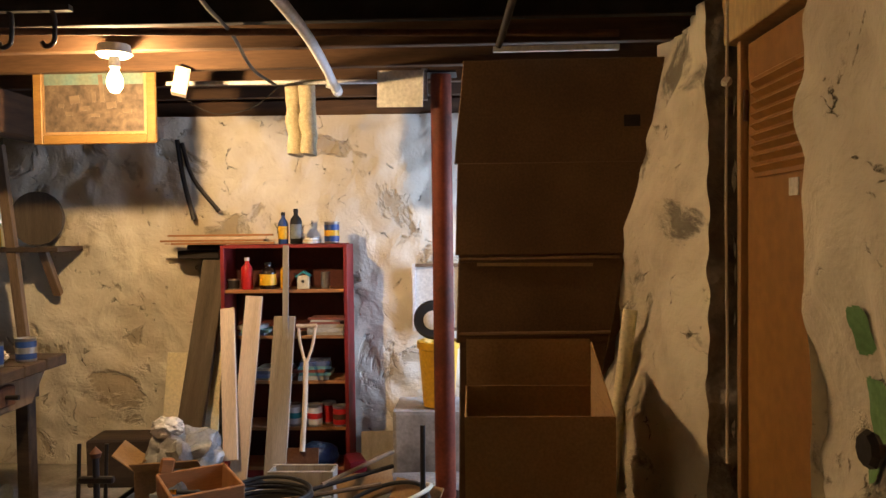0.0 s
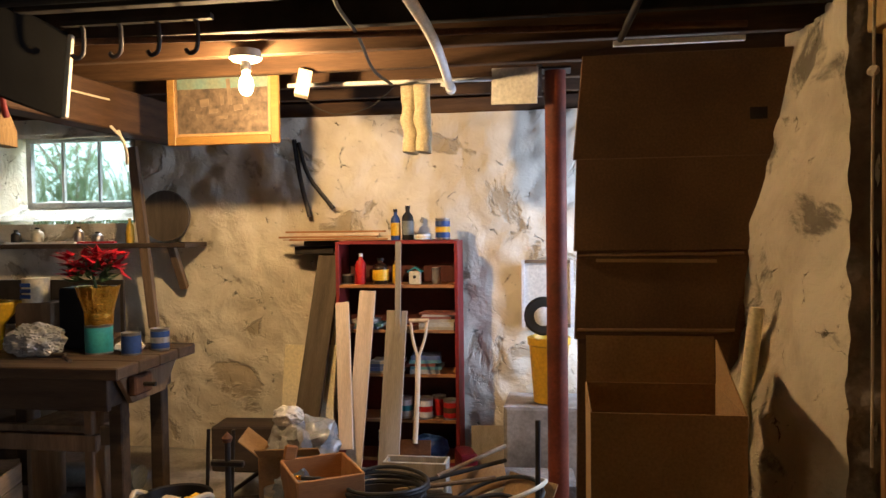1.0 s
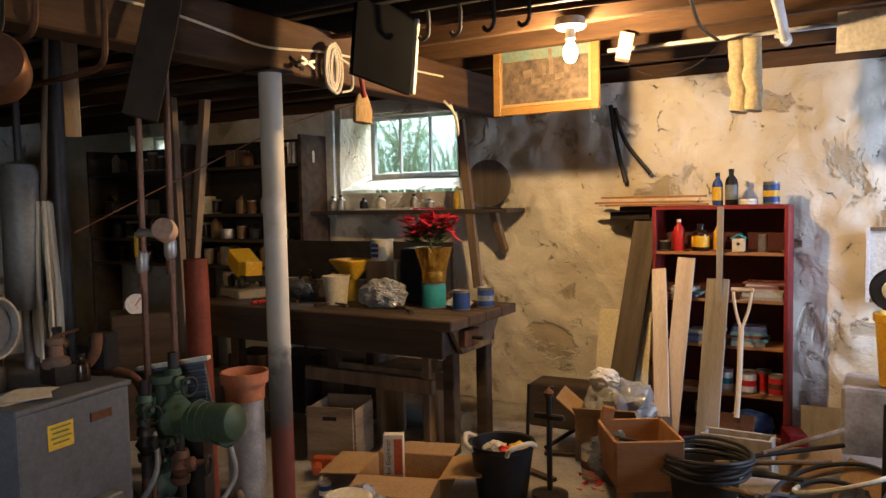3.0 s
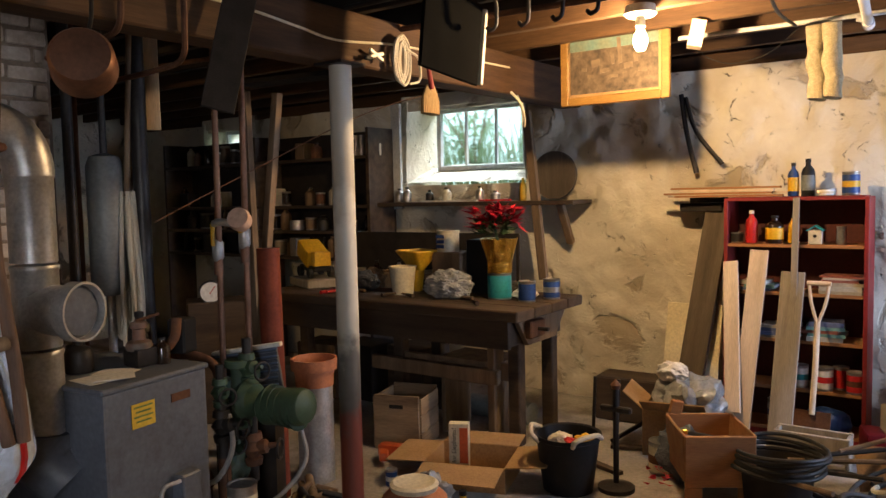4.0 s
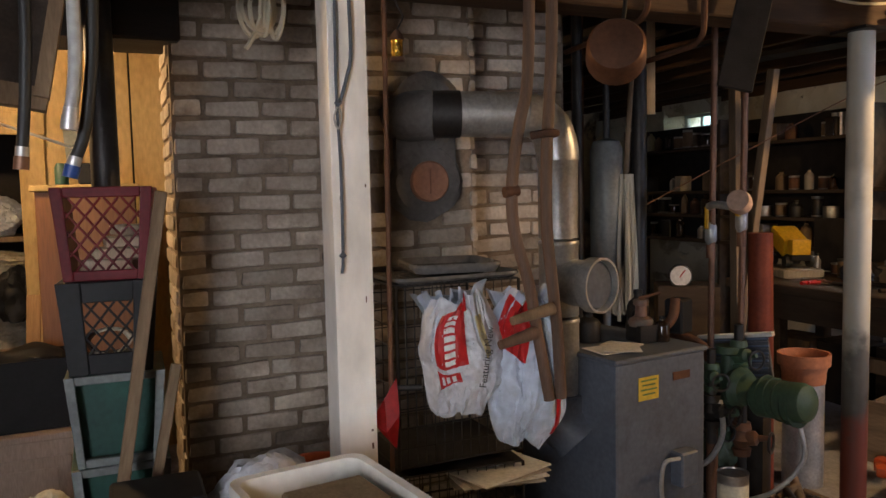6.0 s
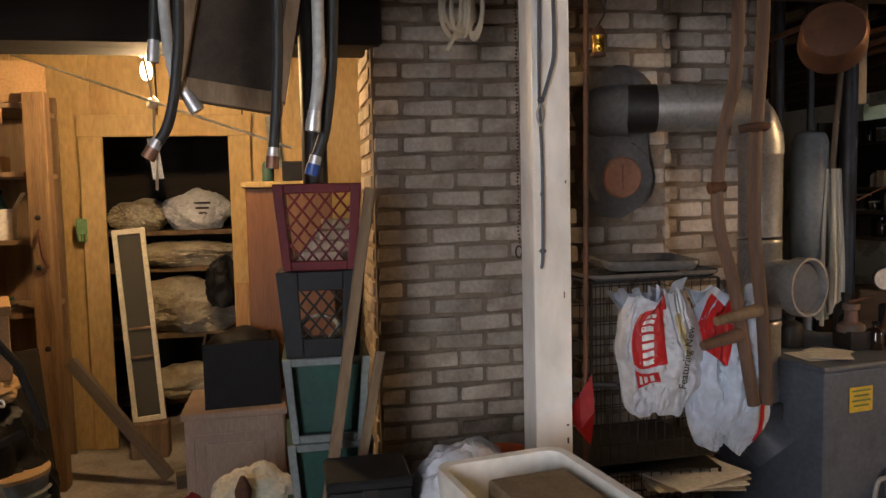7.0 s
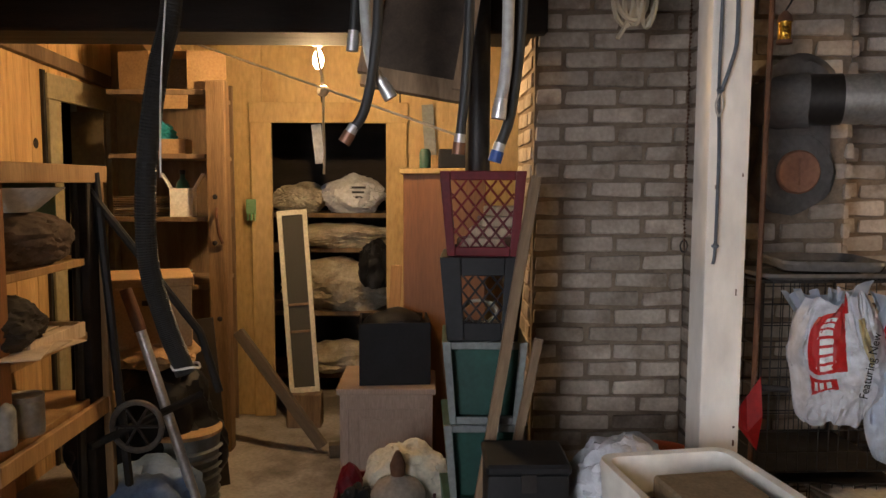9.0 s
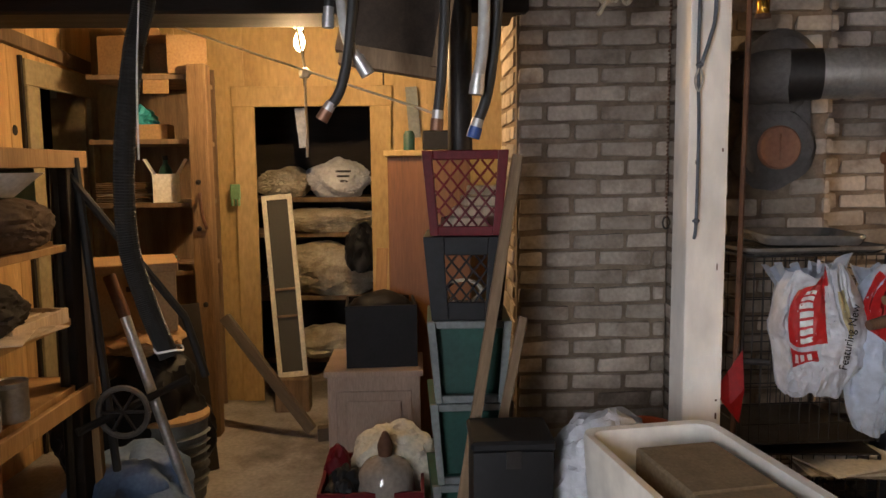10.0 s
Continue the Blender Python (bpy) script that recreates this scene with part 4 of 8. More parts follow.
def flue():
    t = thing("flue_pipe", (-2.82, 1.12, 0.7), "galvanised flue pipe with elbow and round draught regulator", "flue pipe")
    for z0, z1 in ((-0.05, 0.26), (0.27, 0.55), (0.56, 0.86)):
        part("riser", lathe(B(), [(0.074, z0), (0.074, z1 - 0.02), (0.077, z1 - 0.016), (0.077, z1 - 0.004), (0.074, z1)], 28), GALV, t, smooth=True)
    part("elbow", tube(B(), [(0, 0, 0.85), (0.0, -0.005, 0.9), (-0.004, -0.03, 0.965), (-0.012, -0.08, 1.005), (-0.02, -0.13, 1.015)], 0.079, 26, 3), GALV, t, smooth=True)
    part("crosspiece", cyl(B(), (-0.02, -0.12, 1.015), (-0.1, -0.36, 1.02), 0.082, seg=30), GALV, t, smooth=True)
    part("collar", cyl(B(), (-0.06, -0.235, 1.0175), (-0.066, -0.255, 1.018), 0.0845, seg=30), GALV, t, smooth=True)
    part("sleeve", cyl(B(), (-0.098, -0.35, 1.02), (-0.13, -0.45, 1.02), 0.085, seg=30), DARKIRON, t, "dark sooty sleeve", smooth=True)
    part("wall_bend", rough_up(tube(B(), [(-0.125, -0.44, 1.02), (-0.15, -0.485, 1.02), (-0.2, -0.51, 1.02), (-0.27, -0.515, 1.02)], 0.09, 24, 4), 0.012, 12), CEMENT, t, "bend smeared with grey cement", smooth=True)
    part("regulator_tee", cyl(B(), (0, 0.0, 0.4), (0.16, 0.055, 0.395), 0.085, seg=28), GALV, t, smooth=True)
    part("regulator_rim", lathe(B(), [(0.1, 0.0), (0.1, 0.05), (0.092, 0.05), (0.09, 0.02), (0.0, 0.02)], 28, pose(0.14, 0.05, 0.395, 0, 90, 19)), GALV, t, smooth=True)
    part("regulator_flap", lathe(B(), [(0.088, 0.022), (0.08, 0.03), (0.0, 0.034)], 28, pose(0.14, 0.05, 0.395, 0, 90, 19)), BOILER, t, smooth=True)
    part("boot", rough_up(tube(B(), [(0, 0, -0.02), (0.0, 0.0, -0.12), (0.05, 0.05, -0.2)], 0.1, 20, 4), 0.012, 16), BOILER, t, "dented dark lower elbow", smooth=True)


flue()
t = thing("flue_thimble", (-3.05, 0.685, 1.48), "round rusty cap over a flue hole, set in smeared cement", "flue cap")
RUSTCAP = mat("rusty_cap", (0.36, 0.17, 0.1), (0.26, 0.12, 0.075), 0.6, 0.2, scale=9, bump=0.2)
bm = B()
for r0, c in ((0.15, 0.0), (0.155, 0.25)):
    lathe(bm, [(0.0, 0.03), (0.085, 0.028), (0.125, 0.02), (r0, 0.0)], 28, pose(0, 0, c, 0, 90, 0))
box(bm, (0.008, 0, 0.12), (0.03, 0.25, 0.25))
part("cement_collar", rough_up(rough_up(bm, 0.03, 6, 2.0), 0.014, 16), CEMENT, t, smooth=True)
part("cover", lathe(B(), [(0.076, 0.02), (0.076, 0.042), (0.07, 0.048), (0.03, 0.045), (0.0, 0.046)], 32, pose(0, 0, 0, 0, 90, 0)), RUSTCAP, t, smooth=True)
part("grip", box(B(), (0.052, 0, 0), (0.012, 0.006, 0.09)), RUSTCAP, t)


def crate(at, material, edge, label, turn=0.0, w=0.245, panel=0.04):
    """A milk crate on its side, seen through its framed and latticed face; wider towards the top."""
    t = thing("milk_crate", at, label, "crate", "stacked milk crates", turn=turn)
    h, d = 0.27, 0.3

    def tapered(bm):
        for v in bm.verts:
            v.co.y *= 0.9 + 0.2 * v.co.z / h
        return bm
    for sz in (0.007, h - 0.007):
        part("deck", tapered(box(B(), (0, 0, sz), (d, w, 0.012), bevel=0.003)), material, t)
    for sy in (-1, 1):
        part("side", tapered(box(B(), (-0.006, sy * (w / 2 - 0.005), h / 2), (d - 0.01, 0.009, h - 0.03))), material, t)
        part("rim_post", tapered(box(B(), (d / 2 + 0.002, sy * (w / 2 - panel / 2), h / 2), (0.016, panel, h), bevel=0.004, seg=2)), edge, t)
    for sz in (panel / 2, h - panel / 2):
        part("rim_rail", tapered(box(B(), (d / 2 + 0.002, 0, sz), (0.014, w - 2 * panel, panel), bevel=0.003)), edge, t)
    if material is GREENPL:
        part("crate_floor", tapered(box(B(), (0.1, 0, h / 2), (0.008, w - 0.02, h - 0.03))), material, t)
        return t
    hw, hh = w / 2 - panel, h / 2 - panel
    for k in range(-4, 5):
        for s in (-1, 1):
            a, z = [], k * 0.055
            for y in (-hw, hw):
                a.append((y, z + s * y * 1.25))
            (y0, z0), (y1, z1) = a
            lo, hi = sorted((z0, z1))
            if hi < -hh or lo > hh:
                continue
            f = [max(0.0, min(1.0, (q - z0) / (z1 - z0))) for q in (max(lo, -hh), min(hi, hh))]
            p, q = ((d / 2, y0 + (y1 - y0) * g, h / 2 + z0 + (z1 - z0) * g) for g in f)
            if abs(p[1] - q[1]) > 0.02:
                part("lattice_bar", tapered(cyl(B(), p, q, 0.0035, seg=6)), edge, t)
    return t


for k, (m, e, w, pn, lb) in enumerate(((GREENPL, GREYPL, 0.25, 0.024, "green plastic milk crate with a worn grey rim"), (GREENPL, GREYPL, 0.25, 0.024, "green plastic milk crate with a worn grey rim"), (GREENPL, GREYPL, 0.25, 0.024, "green plastic milk crate with a worn grey rim"),
                                       (BLACKPL, BLACKPL, 0.25, 0.06, "black plastic milk crate with a latticed opening"), (REDPL, REDPL, 0.25, 0.03, "red plastic milk crate holding wood offcuts"))):
    crate((-2.93, -0.415 - 0.004 * (k == 3), 0.115 + 0.273 * k), m, e, lb, 3 - 2 * k, w, pn)
solid("crate_stand", box(B(), (0, 0, 0.057), (0.32, 0.34, 0.114), bevel=0.004), OLDWOOD, "low timber block under the crates", "block", (-2.93, -0.405, 0))


def cabinet():
    t = thing("cabinet", (-4.12, -0.8, 0), "small pale pinkish wooden cabinet with a panelled front", "cabinet")
    part("body", box(B(), (0, 0, 0.22), (0.42, 0.44, 0.44), bevel=0.003), PALEWOOD, t)
    part("cabinet_top", box(B(), (0.0, 0, 0.455), (0.46, 0.47, 0.03), bevel=0.004), PALEWOOD, t)
    part("door_panel", box(B(), (0.215, 0, 0.2), (0.012, 0.36, 0.34), bevel=0.004), PALEWOOD, t)
    part("raised_field", box(B(), (0.224, 0, 0.2), (0.01, 0.26, 0.25), bevel=0.004), PALEWOOD, t)
    open_box("bin", (-4.1, -0.77, 0.472), (0.3, 0.34, 0.3), "black plastic bin on the pale cabinet", 4, 0.01, BLACKPL)


PALEWOOD = mat("pale_pink_wood", (0.42, 0.31, 0.24), (0.34, 0.25, 0.19), 0.6, scale=3, stretch=(3, 3, 0.5), bump=0.1)
cabinet()

# shelving with corner post, by the partition
t = thing("corner_shelving", (-4.68, -2.1, 0), "rough shelving of old boards on a thick timber post, half full", "shelving")
part("corner_post", rough_up(box(B(), (0.28, 0.4, 0.98), (0.105, 0.1, 1.96), bevel=0.012, seg=2), 0.008, 9), POSTWOOD, t, "thick rough timber post")
for z in (1.12, 1.36, 0.72):
    part("knot", lathe(B(), [(0.0, 0.006), (0.009, 0.004), (0.014, 0)], 12, pose(0.333, 0.4 + 0.02 * math.sin(z * 9), z, 0, 90, 0)), DARKSHADE, t)
part("post_hook", tube(B(), [(0.335, 0.4, 1.3), (0.37, 0.41, 1.26), (0.375, 0.42, 1.18), (0.345, 0.43, 1.12)], 0.009, 8, 4), RUST, t, "rusty iron hook", smooth=True)
for z in (0.88, 1.24, 1.57, 1.9):
    part("shelf", box(B(), (0, 0.08, z), (0.56, 0.5, 0.025), bevel=0.002), OLDWOOD, t)
part("back_board", box(B(), (-0.27, 0.08, 1.0), (0.02, 0.52, 2.0)), OLDWOOD, t)

# enamel tub
t = thing("enamel_tub", (-1.9, 0.03, 0), "white enamelled deep tub with rounded corners on a dark stand", "tub", turn=9)


def tray(bm, w, d, z0, z1, r, th, lean=0.0):
    def ring(w, d, r, z):
        out = []
        for cx, cy, a0 in ((1, 1, 0), (-1, 1, 90), (-1, -1, 180), (1, -1, 270)):
            for k in range(6):
                a = radians(a0 + 18 * k)
                out.append(bm.verts.new((cx * (w / 2 - r) + r * math.cos(a), cy * (d / 2 - r) + r * math.sin(a), z)))
        return out
    R = [ring(w - lean, d - lean, r, z0), ring(w, d, r, z1 - 0.01), ring(w - 0.004, d - 0.004, r, z1), ring(w - 2 * th, d - 2 * th, r * 0.8, z1 - 0.003), ring(w - 2 * th - lean, d - 2 * th - lean, r * 0.7, z0 + th)]
    for a, b in zip(R, R[1:]):
        for k in range(24):
            bm.faces.new((a[k], a[(k + 1) % 24], b[(k + 1) % 24], b[k]))
    bm.faces.new(list(reversed(R[0])))
    bm.faces.new(R[-1])
    return bm


part("shell", tray(B(), 0.62, 0.35, 0.6, 0.78, 0.045, 0.022, 0.02), ENAMEL, t, smooth=True)
part("stand", box(B(), (0, 0, 0.3), (0.5, 0.3, 0.6), bevel=0.004), DARKSHADE, t)
for k, (x, s) in enumerate(((-0.07, 0.26), (0.19, 0.25))):
    solid("foam_block", box(B(), (0, 0, 0.07), (s, 0.2, 0.15), bevel=0.006), FOAM, "grey-brown foam block lying in the tub", "foam block", (-1.9 + x * 0.98 + 0.01, 0.05 + x * 0.155, 0.625), 9, group="foam blocks")

# ---- small things: kinds ----
CREAM = mat("cream_plastic", (0.66, 0.6, 0.45), (0.58, 0.52, 0.38), 0.5, scale=5, bump=0.04)
WHITEPL = mat("white_plastic", (0.75, 0.74, 0.72), (0.66, 0.65, 0.63), 0.45, scale=5, bump=0.05)
REDLAB = mat("red_label", (0.5, 0.02, 0.02), (0.42, 0.015, 0.015), 0.45, scale=5, bump=0.03)
TEAL = mat("teal_label", (0.03, 0.3, 0.33), (0.025, 0.24, 0.27), 0.5, scale=5, bump=0.03)
BROWNGL = mat("dark_bottle", (0.025, 0.013, 0.008), (0.018, 0.01, 0.006), 0.12, scale=5, bump=0.02, spec=0.6)
GOLDFOIL = mat("gold_foil", (0.62, 0.36, 0.06), (0.5, 0.27, 0.04), 0.22, 0.95, scale=25, fine=80, bump=0.7)
PETAL = mat("red_bracts", (0.42, 0.008, 0.025), (0.3, 0.005, 0.018), 0.6, scale=20, bump=0.1)
FOLIAGE = mat("dark_leaves", (0.03, 0.07, 0.025), (0.02, 0.045, 0.015), 0.5, scale=15, bump=0.1)
BOOKS = [mat("book_cover", c, None, 0.6, scale=6, bump=0.05) for c in ((0.16, 0.33, 0.31), (0.42, 0.36, 0.26), (0.12, 0.15, 0.26), (0.5, 0.46, 0.38), (0.3, 0.1, 0.07))]
DUSKWOOD = mat("dusky_plank", (0.13, 0.1, 0.066), (0.075, 0.056, 0.038), 0.85, scale=4, stretch=(5, 5, 0.4), bump=0.3)
PALEWOOD2 = mat("pale_new_plank", (0.7, 0.57, 0.43), (0.53, 0.4, 0.27), 0.75, scale=4, stretch=(5, 5, 0.4), bump=0.2, per_object=0.12)
GREYWOOD = mat("greyed_plank", (0.38, 0.33, 0.27), (0.25, 0.215, 0.17), 0.85, scale=4, stretch=(5, 5, 0.4), bump=0.3)
YELLOWPANEL = mat("cream_board", (0.74, 0.65, 0.42), (0.66, 0.57, 0.36), 0.7, scale=3, bump=0.1)
CLEARPL = mat("clear_film", (0.36, 0.36, 0.35), (0.22, 0.225, 0.23), 0.18, scale=18, bump=0.5, spec=0.7)
SACKW = mat("white_sack_film", (0.62, 0.62, 0.64), (0.5, 0.5, 0.54), 0.4, scale=9, fine=40, bump=0.6, bump_dist=0.02)
SACKB = mat("bluish_sack_film", (0.6, 0.65, 0.74), (0.46, 0.52, 0.63), 0.3, scale=7, fine=30, bump=0.6, bump_dist=0.02)
TANPRINT = mat("tan_printed_film", (0.5, 0.42, 0.22), (0.4, 0.33, 0.17), 0.45, scale=8, bump=0.2)
ORANGEPL = mat("orange_tool_plastic", (0.55, 0.1, 0.025), (0.42, 0.075, 0.02), 0.45, scale=6, bump=0.05)
WOOL = mat("cream_wool", (0.5, 0.43, 0.28), (0.38, 0.32, 0.2), 0.98, scale=60, fine=160, bump=0.7)
GREYWOOL = mat("grey_wool", (0.13, 0.14, 0.16), (0.09, 0.1, 0.115), 0.98, scale=60, fine=160, bump=0.7)
REDPINE = mat("reddish_pine", (0.3, 0.13, 0.045), (0.2, 0.08, 0.03), 0.65, scale=4, fine=40, stretch=(4, 4, 0.4), bump=0.2)
BROWNCLOTH = mat("brown_blanket_wool", (0.1, 0.065, 0.045), (0.06, 0.04, 0.028), 0.95, scale=12, fine=80, bump=0.5)
JUTE = mat("broom_straw", (0.36, 0.23, 0.1), (0.24, 0.15, 0.06), 0.9, scale=50, stretch=(3, 3, 0.3), bump=0.6)


def tin(x, y, z, r, h, material, label, band=None):
    t = thing("tin_can", (x, y, z), label, "can")
    part("body", lathe(B(), [(r * 0.96, 0), (r, 0.004), (r, h - 0.006), (r * 1.03, h - 0.004), (r * 1.03, h), (r * 0.9, h), (r * 0.88, h - 0.004), (0, h - 0.004)], 20), TIN, t, smooth=True)
    lab = part("paper_label", lathe(B(), [(r * 1.005, h * 0.1), (r * 1.008, h * 0.11), (r * 1.008, h * 0.86), (r * 1.005, h * 0.87)], 20, close=True), material, t, smooth=True)
    if band:
        part("label_band", lathe(B(), [(r * 1.012, h * 0.35), (r * 1.014, h * 0.36), (r * 1.014, h * 0.6), (r * 1.012, h * 0.61)], 20, close=True), band, lab, smooth=True)
    return t


def bottle(x, y, z, r, h, material, label, cap=None, band=None):
    t = thing("bottle", (x, y, z), label, "bottle")
    part("body", lathe(B(), [(0, 0), (r * 0.95, 0.0), (r, 0.006), (r, h * 0.62), (r * 0.85, h * 0.72), (r * 0.38, h * 0.82), (r * 0.35, h * 0.93), (0, h * 0.93)], 18), material, t, smooth=True)
    part("cap", lathe(B(), [(r * 0.42, h * 0.9), (r * 0.42, h), (0, h)], 14), cap or BLACKPL, t, smooth=True)
    if band:
        part("paper_label", lathe(B(), [(r * 1.01, h * 0.15), (r * 1.02, h * 0.16), (r * 1.02, h * 0.55), (r * 1.01, h * 0.56)], 18, close=True), band, t, smooth=True)
    return t


def book(x, y, z, s, material, turn, label="old book lying flat on the shelf"):
    t = thing("book", (x, y, z), label, "book", "books on the shelves", turn=turn)
    w, d, h = s
    part("pages", box(B(), (0, 0, h / 2), (w - 0.008, d - 0.008, h - 0.006)), PAPER, t)
    for zz in (0.0015, h - 0.0015):
        part("cover", box(B(), (0, 0, zz), (w, d, 0.003)), material, t)
    part("spine", box(B(), (0, -d / 2, h / 2), (w, 0.004, h)), material, t)


def plank(name, p0, p1, w, th, material, label, category="plank", face=(0, -1, 0), group=""):
    """A board from p0 to p1, its broad side towards face."""
    p0, p1 = Vector(p0), Vector(p1)
    zax = (p1 - p0).normalized()
    yax = Vector(face)
    yax = -(yax - zax * yax.dot(zax)).normalized()
    xax = yax.cross(zax)
    bm = box(B(), (0, 0, (p1 - p0).length / 2), (w, th, (p1 - p0).length), bevel=0.0025)
    ob = new(name, mesh(name, bm, material))
    m = Matrix((xax, yax, zax)).transposed().to_4x4()
    ob.matrix_basis = Matrix.Translation(p0) @ m
    return tagged(ob, label, category, group)


def lump(bm, s, seed=0.0, amp=0.18, freq=2.2, sub=4, flat=0.0):
    """A soft crumpled heap of size s, resting on z = 0."""
    r = bmesh.ops.create_icosphere(bm, subdivisions=sub, radius=1.0)
    for v in r["verts"]:
        d = v.co.normalized()
        q = d * freq + Vector((seed, seed * 1.7, 0))
        k = 1 + amp * noise.noise(q) + amp * 0.6 * (0.5 - abs(noise.noise(q * 2.7))) + amp * 0.3 * noise.noise(q * 6)
        v.co = Vector((d.x * k * s[0] / 2, d.y * k * s[1] / 2, max(-0.86, d.z * k) * s[2] / 1.9 + s[2] * 0.45))
    return bm


def words(text, parent, m, size, material):
    c = bpy.data.curves.new("printed_words", "FONT")
    c.body, c.size, c.extrude, c.align_x, c.align_y = text, size, 0.0006, "CENTER", "CENTER"
    c.materials.append(material)
    ob = new("printed_words", c)
    ob.matrix_basis = m
    ob.parent = parent
    return ob


# ---- on and round the bookcase ----
BX, BY = -1.11, 4.6
for k, (dy, dz, ln, x) in enumerate(((-0.05, 0.0, 0.62, -1.48), (0.0, 0.0, 0.66, -1.52), (0.05, 0.0, 0.6, -1.5), (-0.03, 0.016, 0.64, -1.55), (0.03, 0.016, 0.6, -1.45), (-0.02, 0.032, 0.56, -1.5), (0.02, 0.048, 0.66, -1.52))):
    bm = box(B(), (0, 0, 0.006), (ln, 0.032, 0.012), rot=(0, 0, 0), bevel=0.001)
    solid("wood_strip", bm, PALEWOOD2 if k % 3 else SHELFWOOD, "thin bare wood strip laid across the bookcase top", "strip", (x, 4.58 + dy, 1.408 + dz), 1.5 - k, group="wood strips")
bottle(-1.12, 4.55, 1.406, 0.03, 0.19, BLUECAN, "blue spray can with a dark cap on the bookcase", BLACKPL, YELLOWPL)
bottle(-1.045, 4.56, 1.406, 0.036, 0.21, BLACKPL, "tall black plastic bottle on the bookcase", BLACKPL, GREYPL)
tin(-0.95, 4.55, 1.406, 0.05, 0.04, WHITEPL, "low white tub on the bookcase top", CREAM)
tin(-0.83, 4.57, 1.406, 0.045, 0.13, BLUECAN, "blue and yellow paint can on the bookcase top", YELLOWPL)
Z = 1.136
bottle(-1.345, 4.55, Z, 0.034, 0.19, REDLAB, "red and white oil bottle on the shelf", WHITEPL, None)
bottle(-1.22, 4.56, Z, 0.05, 0.16, BROWNGL, "squat dark glass bottle with a gold label", BLACKPL, YELLOWPL)
bottle(-1.13, 4.6, Z, 0.025, 0.16, YELLOWPL, "slim yellow bottle behind the shelf strip", BLACKPL)
tin(-1.43, 4.56, Z, 0.035, 0.06, DARKIRON, "small dark tin cup on the shelf")
tin(-0.87, 4.55, Z, 0.026, 0.1, TIN, "small bare tin can on the shelf")
t = thing("birdhouse", (-1.0, 4.55, Z), "small cream birdhouse with a green roof on the shelf", "birdhouse")
part("body", box(B(), (0, 0, 0.04), (0.07, 0.06, 0.08), bevel=0.003), CREAM, t)
for s in (-1, 1):
    part("roof_half", box(B(), (s * 0.02, 0, 0.09), (0.055, 0.075, 0.006), rot=(0, s * 32, 0)), TEAL, t)
part("entrance", cyl(B(), (0, -0.031, 0.045), (0, -0.033, 0.045), 0.01, seg=12), DARKIRON, t)
rnd = random.Random(12)
for base, x0, n, w in ((0.861, -0.87, 6, 0.24), (0.591, -0.95, 5, 0.22), (0.861, -1.3, 3, 0.2), (0.591, -1.2, 4, 0.24)):
    z = base
    for k in range(n):
        h = rnd.uniform(0.009, 0.026)
        book(x0 + rnd.uniform(-0.02, 0.02), 4.58, z, (w * rnd.uniform(0.7, 1.0), 0.16, h), rnd.choice(BOOKS), rnd.uniform(-9, 9))
        z += h + 0.0006
Z = 0.311
tin(-1.07, 4.55, Z, 0.04, 0.13, WHITEPL, "white and blue paint can on the shelf", TEAL)
tin(-0.945, 4.54, Z, 0.046, 0.13, WHITEPL, "white paint can with a red spot on its label", REDLAB)
tin(-0.87, 4.6, Z, 0.042, 0.13, REDLAB, "dark red paint can on the shelf")
tin(-0.79, 4.54, Z, 0.046, 0.12, REDLAB, "orange-red paint can with a brown lid", RUST)
tin(-1.2, 4.56, 0.071, 0.05, 0.15, WHITEPL, "white can on the bottom shelf", BLUECAN)
solid("plastic_bag", lump(B(), (0.24, 0.16, 0.14), 3), BLUECAN, "crumpled blue plastic bag on the bottom shelf", "bag", (-0.92, 4.52, 0.072), smooth=True)
solid("red_case", box(B(), (0, 0, 0.08), (0.1, 0.2, 0.16), bevel=0.02, seg=2), REDPL, "red plastic case on the floor by the bookcase", "case", (-0.68, 4.38, 0.005), 20)

plank("plank", (-1.355, 4.2, 0.2), (-1.44, 4.46, 1.03), 0.085, 0.02, PALEWOOD2, "pale plank propped against the bookcase", group="leaning planks")
plank("plank", (-1.33, 4.22, 0.01), (-1.28, 4.47, 1.1), 0.1, 0.022, PALEWOOD2, "pale knotty plank propped against the bookcase", group="leaning planks")
plank("plank", (-1.12, 4.22, 0.01), (-1.1, 4.47, 0.98), 0.125, 0.022, GREYWOOD, "greyed wide plank propped against the bookcase", group="leaning planks")
plank("wood_strip", (-1.09, 4.35, 0.01), (-1.09, 4.485, 1.4), 0.035, 0.014, GREYWOOD, "thin brown strip standing in front of the shelves", "strip")
plank("plank", (-1.68, 4.3, 0.01), (-1.56, 4.66, 1.36), 0.15, 0.045, DUSKWOOD, "thick dark plank leaning on the plaster wall", group="leaning planks")
plank("board", (-1.69, 4.42, 0.01), (-1.69, 4.6, 0.745), 0.34, 0.014, YELLOWPANEL, "cream painted board leaning on the wall", "board")
solid("wall_bracket_board", box(B(), (0, 0, 0), (0.26, 0.18, 0.05), bevel=0.004), DARKSHADE, "short dark board fixed high on the wall", "board", (-1.66, 4.7, 1.345), -3)
solid("wall_bracket_board", box(B(), (0, 0, 0), (0.2, 0.16, 0.03), bevel=0.004), DARKSHADE, "short dark board fixed high on the wall", "board", (-1.63, 4.68, 1.39), 3)
t = thing("shovel", (-0.95, 4.2, 0), "old spade with a pale wooden D handle leaning on the shelves", "shovel")
